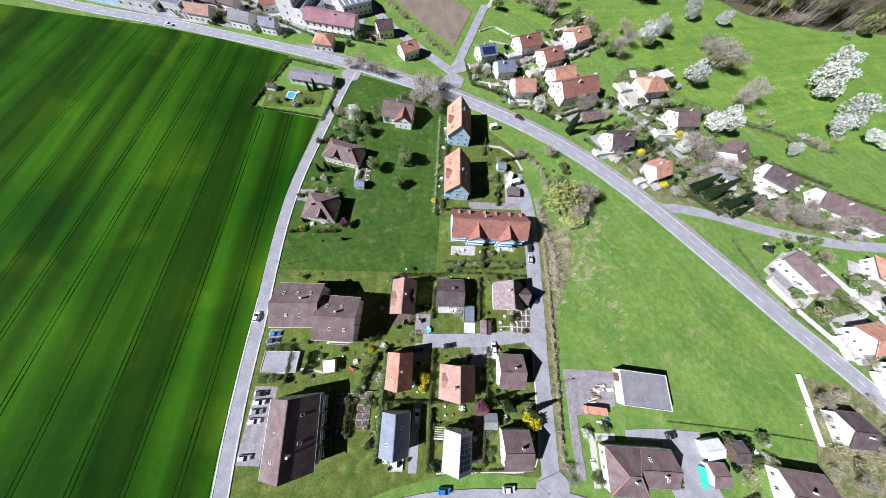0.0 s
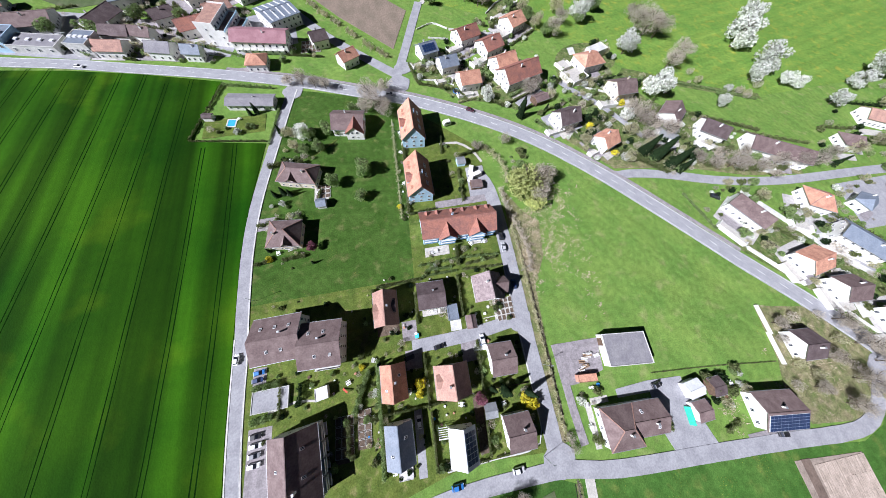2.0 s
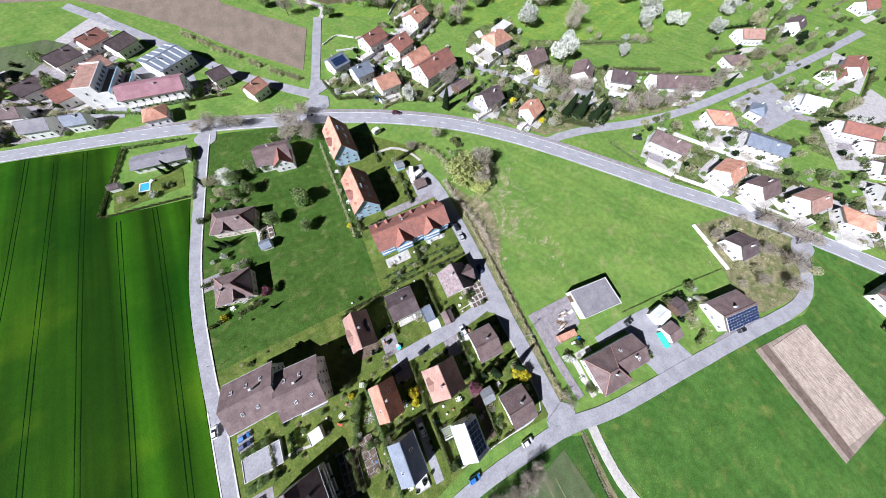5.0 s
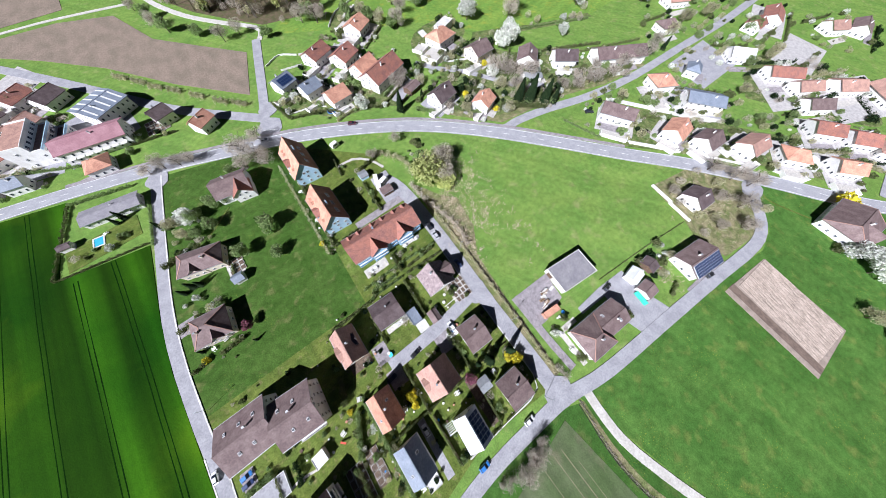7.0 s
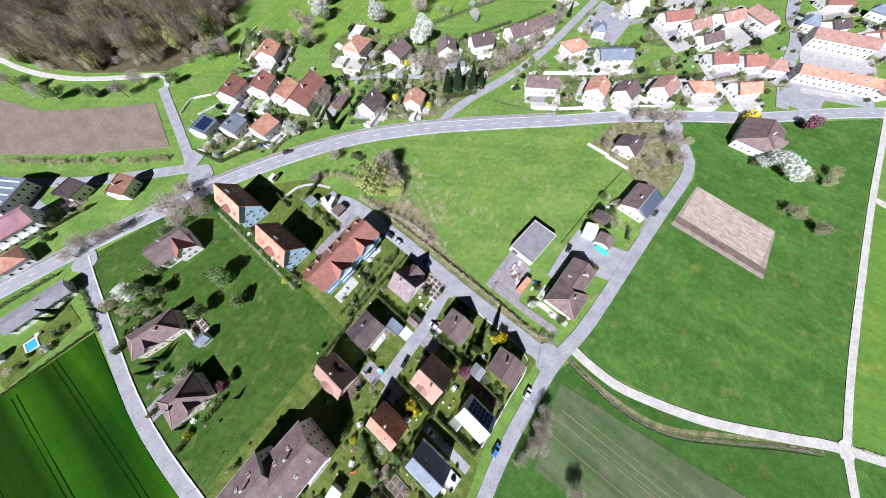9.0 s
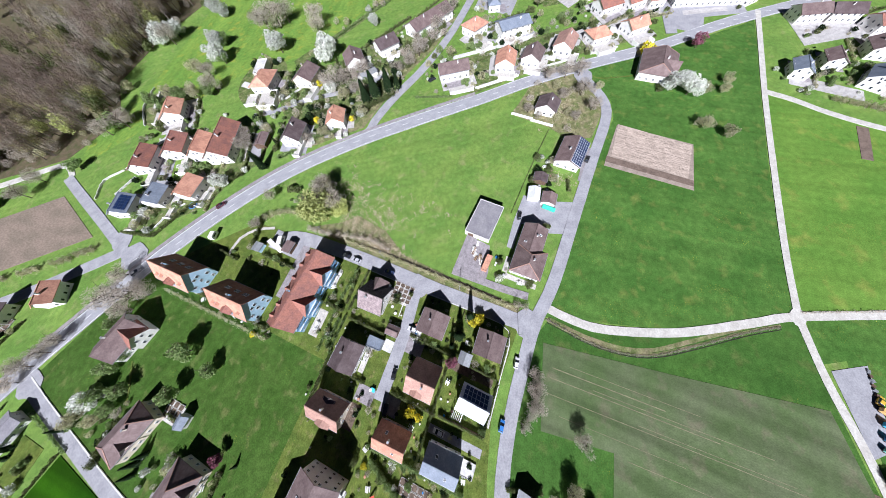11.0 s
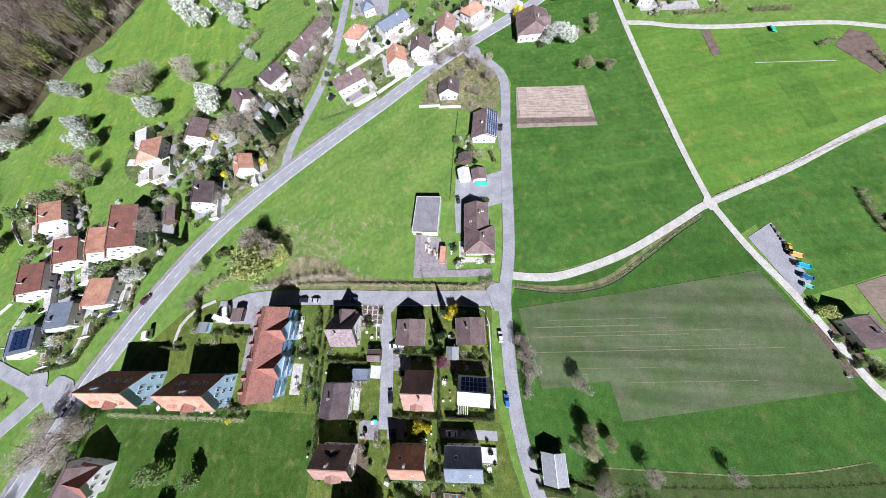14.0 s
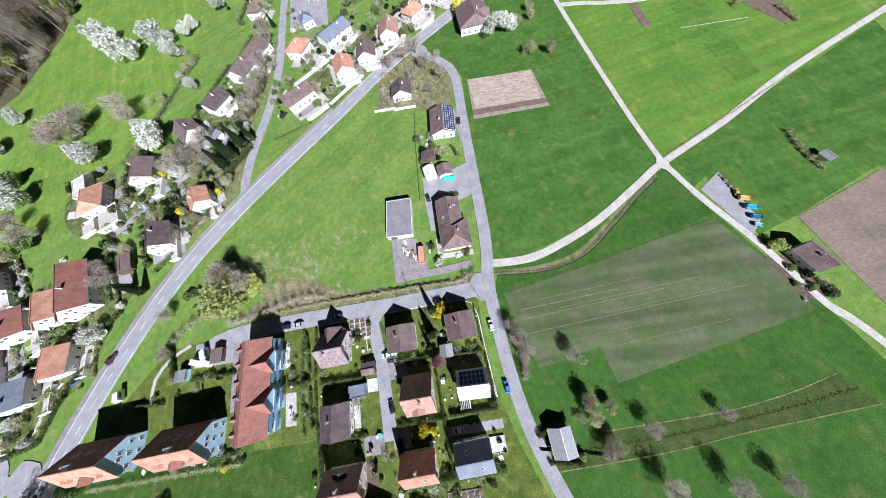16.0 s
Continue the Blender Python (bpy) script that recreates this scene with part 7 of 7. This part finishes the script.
# stacked timber, pallets and tubs before the garage
random.seed(5)
WOODPILE = material("cut_timber", (0.42, 0.3, 0.19), 0.85, (0.3, 0.2, 0.13), 0.6, 8, 0.4, 0.3)
for i in range(14):
    x, y = random.uniform(58, 66.5), random.uniform(13, 23)
    if 61 < x and y < 17:
        continue
    st = tagged(new("timber_stack"), "stack of cut timber boards on the yard", "timber stack", "stacks before the garage")
    st.matrix_basis = pose(x, y, 0.12, 0, 0, random.uniform(-20, 20))
    for k in range(4):
        part("board", boxed(-1.1, -0.6 + 0.3 * k, 0, 1.1, -0.34 + 0.3 * k, random.uniform(0.35, 0.8)), random.choice((WOODPILE, PALECONC, TIMBER, WHITE)), st)

# hillside gardens: rough ground and its many bushes
ROUGH = grass("rough_garden_grass", (0.16, 0.18, 0.07), (0.075, 0.12, 0.03), (0.34, 0.3, 0.2), 5, 0.2, 0.8)
for pts in (([(86, 130), (98, 108), (118, 101), (140, 99), (165, 92), (178, 100), (160, 122), (140, 137), (128, 154), (112, 158), (98, 150)], [(92, 154), (112, 158), (130, 168), (126, 184), (106, 186), (94, 176)], [(60, 194), (82, 196), (90, 212), (80, 234), (62, 226)], [(34, 154), (52, 150), (66, 142), (80, 150), (74, 158), (50, 172), (30, 186), (14, 190), (10, 178)]) + ([(146, 50), (168, 28), (200, -6), (222, -34), (236, -20), (206, 20), (190, 40), (170, 62), (156, 74), (146, 68)], [(226, 30), (250, -4), (270, -24), (284, 10), (262, 44), (240, 40)], [(128, 158), (180, 136), (204, 128), (204, 132), (176, 142), (132, 163)])):
    patch("garden_ground", pts, 0.06, ROUGH, "rough garden ground with patches of dry grass", "garden", 0.14, rounded=True)
SLOPE_BUSH = {}
WHAT = {"hedge": "dense green garden bush", "twig": "leafless brown garden bush", "leafy": "fresh green garden bush", "bud": "garden bush with pale buds", "dark": "dark evergreen garden bush", "pale": "white flowering garden bush"}
for cx, cy, dx, dy, n in (((105, 128, 8, 14, 16), (118, 108, 12, 6, 18), (150, 96, 20, 5, 26), (180, 90, 16, 4, 14), (135, 122, 6, 10, 10), (112, 152, 10, 6, 10), (124, 178, 8, 10, 12), (82, 152, 10, 5, 12), (78, 216, 10, 10, 14), (58, 214, 8, 6, 8), (40, 172, 8, 6, 10), (26, 186, 6, 5, 6), (160, 52, 8, 10, 10), (178, 34, 6, 8, 8), (200, 4, 8, 10, 10)) + ((150, 150, 26, 5, 14), (190, 134, 14, 4, 8), (258, 20, 16, 20, 16), (56, 110, 4, 8, 8), (-55, 126, 8, 6, 8), (-60, 98, 7, 4, 7), (-56, 142, 8, 5, 8))):
    for _ in range(n):
        sort = ("twig", "twig", "bud", "bud", "hedge", "leafy", "hedge", "pale", "leafy", "dark")[int(rng.integers(10))]
        px, py, size = cx + float(rng.uniform(-dx, dx)), cy + float(rng.uniform(-dy, dy)), float(rng.uniform(1.2, 4.2))
        if min((Vector((px, py)) - q).length for q in smooth_line(MAIN[6:18], 4)) > 5.5:
            if cx < 70:
                shrub(sort, px, py, size, WHAT[sort])
                continue
            me = SHRUBS[sort][int(rng.integers(2))]
            v = np.zeros(len(me.vertices) * 3)
            me.vertices.foreach_get("co", v)
            SLOPE_BUSH.setdefault(sort, []).append(v.reshape(-1, 3) * size + (px, py, 0))
for sort, vs in SLOPE_BUSH.items():
    v = np.concatenate(vs)
    tagged(new("slope_bushes", cloud_mesh("slope_bushes", v, np.arange(len(v)).reshape(-1, 4), SHRUBS[sort][0].materials[0])), "scattered bushes in the hillside gardens", "bushes", kind="stuff")

def tub(x, y, r, h, mat, label):
    bm = bmesh.new()
    bmesh.ops.create_cone(bm, cap_ends=True, segments=14, radius1=r * 0.85, radius2=r, depth=h, matrix=Matrix.Translation((0, 0, h / 2)))
    o = tagged(part("garden_tub", bm, mat), label, "tub")
    o.matrix_basis = pose(x, y, 0.1, 0, 0, 0)


# what lies round the houses beyond the road: terraces, paths, bushes and bare twigs
plot_rng = np.random.default_rng(33)
PLOT_BUSH = {}
ROADS = [q for line in (MAIN, [(98, 94), (128, 91.4), (155.6, 83.4), (186, 78.4), (226.5, 76.5), (330, 76)], [(-6, 166), (5.5, 200), (17.5, 240)], [(0, 178), (-41.4, 216.5), (-94.4, 281), (-130, 322)]) for q in smooth_line(line, 4)]


def off_road(x, y, gap):
    return min((q.x - x) ** 2 + (q.y - y) ** 2 for q in ROADS) > gap * gap


for x, y, l, w, turn in [h for h in HOUSES if (h[1] > 150 and h[0] > 5) or (h[0] > 150 and h[1] > 15) or h[0] > 205 or h[0] < -95 or (h[0] > 75 and h[1] > 95)]:
    for u, v, du, dv in ((0, -w / 2 - 1.7, l * 0.36, 1.9), (l / 2 + 1.5, plot_rng.uniform(-2, 2), 1.6, w * 0.3)):
        if not off_road(*turned(x, y, turn, u, v), 7):
            continue
        pts = [turned(x, y, turn, u + a * du, v + b * dv) for a, b in ((-1, -1), (1, -1), (1, 1), (-1, 1))]
        patch("garden_terrace", pts, 0.13 + 0.0004 * int(plot_rng.integers(40)), (STONE, PALEPAVE, PAVING)[int(plot_rng.integers(3))], "paved garden terrace beside a house", "terrace", 0.12)
    side = (-1, 1)[int(plot_rng.integers(2))]
    a, b = turned(x, y, turn, -l * 0.75, side * (w / 2 + 5)), turned(x, y, turn, l * 0.75, side * (w / 2 + 5.5))
    if off_road(*a, 6) and off_road(*b, 6) and off_road((a[0] + b[0]) / 2, (a[1] + b[1]) / 2, 6):
        hedge([a, b], 1.1, 1.2, (HEDGE, BUD, DARK)[int(plot_rng.integers(3))], "garden hedge on a hillside plot", 0.45, 7, leaf=0.24, thin=0.5)
    for _ in range(13):
        ang, r = plot_rng.uniform(0, 6.283), plot_rng.uniform(1.25, 2.1)
        px, py = turned(x, y, turn, math.cos(ang) * (l / 2 + 1) * r, math.sin(ang) * (w / 2 + 1) * r)
        if off_road(px, py, 6.5) and min((px - h[0]) ** 2 + (py - h[1]) ** 2 - (h[2] * 0.55) ** 2 for h in HOUSES) > 0:
            sort = ("twig", "bud", "twig", "hedge", "leafy", "dark", "bud", "pale")[int(plot_rng.integers(8))]
            me = SHRUBS[sort][int(plot_rng.integers(2))]
            v = np.zeros(len(me.vertices) * 3)
            me.vertices.foreach_get("co", v)
            PLOT_BUSH.setdefault(sort, []).append(v.reshape(-1, 3) * plot_rng.uniform(0.9, 3.2) * (1, 1, 0.8) + (px, py, 0))
# small plants, pots and low borders in the gardens between the two lanes
for x, y, l, w, turn in [h for h in HOUSES if -75 < h[0] < 40 and -10 < h[1] < 62]:
    for k in range(22):
        ang, r = plot_rng.uniform(0, 6.283), plot_rng.uniform(1.12, 1.75)
        px, py = turned(x, y, turn, math.cos(ang) * (l / 2 + 0.6) * r, math.sin(ang) * (w / 2 + 0.6) * r)
        if px > 36.5 or px < -70 or py < -6 or 31 < py < 40 and px > -8 or min(max(abs(px - h[0]), abs(py - h[1])) - (0.3 * (h[2] + h[3])) for h in HOUSES) < 0:
            continue
        if k % 7 == 0:
            tub(px, py, 0.35, 0.5, (WHITE, ORANGE, STONE)[k // 7 % 3], "round planter in a village garden")
        else:
            sort = ("hedge", "leafy", "twig", "dark", "bud", "hedge", "dark")[int(plot_rng.integers(7))]
            shrub(sort, px, py, float(plot_rng.uniform(0.6, 2.0)), WHAT[sort])
for sort, vs in PLOT_BUSH.items():
    v = np.concatenate(vs)
    tagged(new("plot_bushes", cloud_mesh("plot_bushes", v, np.arange(len(v)).reshape(-1, 4), SHRUBS[sort][0].materials[0])), "small bushes round the houses beyond the road", "bushes", kind="stuff")

# give-way lines at the junctions
for x, y, turn, n in ((-2.4, 170.5, 62, 7),):
    marks = tagged(new("give_way_line"), "short white give-way marks across the side road", "road marking")
    marks.matrix_basis = pose(x, y, 0.222, 0, 0, turn)
    for k in range(n):
        part("mark", boxed(-0.25, -n * 0.4 + k * 0.8, 0, 0.25, -n * 0.4 + k * 0.8 + 0.5, 0.012), PAINT, marks)

# rounded mouths where lanes meet
for x, y, r, z, m, lab in ((86, -121, 3.4, 0.229, GRAVEL, "worn gravel crossing of the farm paths"), (42.5, -10.5, 5.6, 0.2165, ASPHALT, "wide asphalt lane corner"), (-60.8, 176, 5.5, 0.214, ASPHALT, "asphalt mouth of the field lane"), (38.6, 38, 5.0, 0.2065, ASPHALT, "asphalt mouth of the short lane"), (-1.2, 172, 6.5, 0.2125, ASPHALT, "asphalt mouth of the side road"), (103, 93, 4.6, 0.2135, ASPHALT, "asphalt mouth of the hill lane"), (179, -4.5, 5.0, 0.2175, ASPHALT, "asphalt mouth of the country lane"), (2.5, 184, 5.0, 0.2085, ASPHALT, "asphalt fork of two side roads")):
    pts = [(x + r * math.cos(k * 0.3927) * (1 + 0.12 * math.sin(k * 1.9)), y + r * math.sin(k * 0.3927)) for k in range(16)]
    patch("road_mouth", pts, z, m, lab, "road", 0.2, rounded=True)
# pale kerbs along garden corners and the field lane
for pts, w in (([(2, -6.9), (20, -6.2), (32, -6.0), (36.6, -4.4), (38.2, -0.5), (38, 16), (37.6, 32)], 0.35), ([(24, 40.6), (33, 41.2), (36.4, 43), (37, 47), (36.8, 60)], 0.35), ([(-77.2, 50), (-76.4, 24), (-75.1, 2), (-72.6, -22)], 0.5), ([(-71.6, 40), (-71.3, 23), (-70, 2)], 0.25)):
    ribbon("kerb", pts, w, 0.3, PALECONC, "pale concrete kerb along a garden edge", "kerb", 0.35)
# garden things: tables with chairs, tubs, play slide, compost bins
random.seed(11)
PLASTIC = [material("garden_plastic_" + n, c, 0.5, None, 1, 5, 0.08, 0.0) for n, c in (("white", (0.8, 0.8, 0.78)), ("red", (0.55, 0.08, 0.05)), ("teal", (0.05, 0.45, 0.42)), ("blue", (0.05, 0.25, 0.6)))]


def garden_table(x, y, turn):
    top = tagged(new("garden_table"), "white garden table with four chairs", "garden table", "garden tables")
    top.matrix_basis = pose(x, y, 0.16, 0, 0, turn)
    part("tabletop", boxed(-0.8, -0.5, 0.7, 0.8, 0.5, 0.75), PLASTIC[0], top)
    for u in (-0.7, 0.7):
        for v in (-0.4, 0.4):
            part("leg", boxed(u - 0.03, v - 0.03, 0, u + 0.03, v + 0.03, 0.7), PLASTIC[0], top)
            part("chair_seat", boxed(u * 0.6 - 0.22, v * 2.3 - 0.22, 0.42, u * 0.6 + 0.22, v * 2.3 + 0.22, 0.47), PLASTIC[0], top)


for x, y in ((6, 46.6), (3, 46.8), (-9, 20), (10, 12.5), (33, -2), (-16, -3.5), (24, 72.8), (30, 72.6), (6, 71.5), (-3.4, 108), (-3.2, 138), (-3.6, 126), (-62, 83), (-45, 110), (-88, 161), (56.5, -3), (103, -3), (115, 1), (98, 159), (47, 180)):
    garden_table(x, y, random.uniform(0, 180))


for i in range(34):
    gx, gy, dx, dy = random.choice(((-10, 42, 6, 3), (28, 42, 6, 3), (-22, 8, 3, 8), (4, 10, 5, 3), (22, 28, 2, 4), (-38, 28, 10, 4), (18, 70, 12, 2), (-3, 118, 1.5, 22), (60, 9, 4, 3), (108, 0, 5, 4)))
    m = random.choice((PLASTIC[0], PLASTIC[0], PALECONC, ORANGE, PLASTIC[3], TIMBER))
    tub(gx + random.uniform(-dx, dx), gy + random.uniform(-dy, dy), random.uniform(0.3, 0.7), random.uniform(0.3, 0.8), m, "round planting tub standing in the garden")
slide = tagged(new("play_slide"), "small red garden slide on the lawn", "slide")
slide.matrix_basis = pose(-33, 24.5, 0.1, 0, 0, -35)
part("chute", slabbed([(-1.4, -0.3, 0.3), (-1.4, 0.3, 0.3), (1.0, 0.3, 1.5), (1.0, -0.3, 1.5)], 0.08), PLASTIC[1], slide)
for s in (-0.28, 0.28):
    part("leg", boxed(0.95, s - 0.04, 0, 1.05, s + 0.04, 1.45), PLASTIC[1], slide)

for x, y, l, w, turn in ((262, -136, 36, 30, -62), (262, -172, 34, 28, -50)):
    patch("forecourt", [turned(x, y, turn, u * l / 2, v * w / 2) for u, v in ((-1, -1), (1, -1), (1, 1), (-1, 1))], 0.092, PALEPAVE, "pale paved forecourt beyond the far path", "forecourt", 0.12)


# ---- the plan, warped to fit the camera's view ----
def view_fit(x, y):
    """A plan place warped to fit the camera's view: projective tilt, southern squeeze."""
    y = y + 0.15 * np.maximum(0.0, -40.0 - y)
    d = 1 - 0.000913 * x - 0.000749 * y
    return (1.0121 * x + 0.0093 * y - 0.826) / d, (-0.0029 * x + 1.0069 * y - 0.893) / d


def view_fit_turn(x, y):
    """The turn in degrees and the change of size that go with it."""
    (ax, ay), (bx, by), (cx, cy), (dx, dy) = view_fit(x - 1, y), view_fit(x + 1, y), view_fit(x, y - 1), view_fit(x, y + 1)
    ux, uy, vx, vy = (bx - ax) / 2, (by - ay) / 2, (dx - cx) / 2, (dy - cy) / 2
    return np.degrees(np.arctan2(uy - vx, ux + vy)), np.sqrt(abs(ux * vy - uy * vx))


def view_fit_pose(m, keep=1.0):
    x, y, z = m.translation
    turn, size = view_fit_turn(x, y)
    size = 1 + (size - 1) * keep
    return pose(*view_fit(x, y), z * size, 0, 0, turn) @ Matrix.Diagonal((size, size, size, 1)) @ Matrix.Translation((-x, -y, -z)) @ m


def view_fit_mesh(mesh):
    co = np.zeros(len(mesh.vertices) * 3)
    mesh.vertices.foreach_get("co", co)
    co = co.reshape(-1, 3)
    co[:, 2] *= view_fit_turn(co[:, 0], co[:, 1])[1]
    co[:, 0], co[:, 1] = view_fit(co[:, 0], co[:, 1])
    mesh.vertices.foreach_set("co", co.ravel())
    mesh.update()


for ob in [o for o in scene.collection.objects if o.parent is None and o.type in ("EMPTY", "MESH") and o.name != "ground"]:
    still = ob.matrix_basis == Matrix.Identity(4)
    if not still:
        # Houses take less of the size change, tuned to their look from the camera.
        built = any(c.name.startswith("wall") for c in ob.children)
        ob.matrix_basis = view_fit_pose(ob.matrix_basis, (0.75 if ob.location.x < 200 else 0.35) if built else 1.0)
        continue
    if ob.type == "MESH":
        view_fit_mesh(ob.data)
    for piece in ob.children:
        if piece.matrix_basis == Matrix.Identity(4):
            view_fit_mesh(piece.data)
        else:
            piece.matrix_basis = view_fit_pose(piece.matrix_basis)
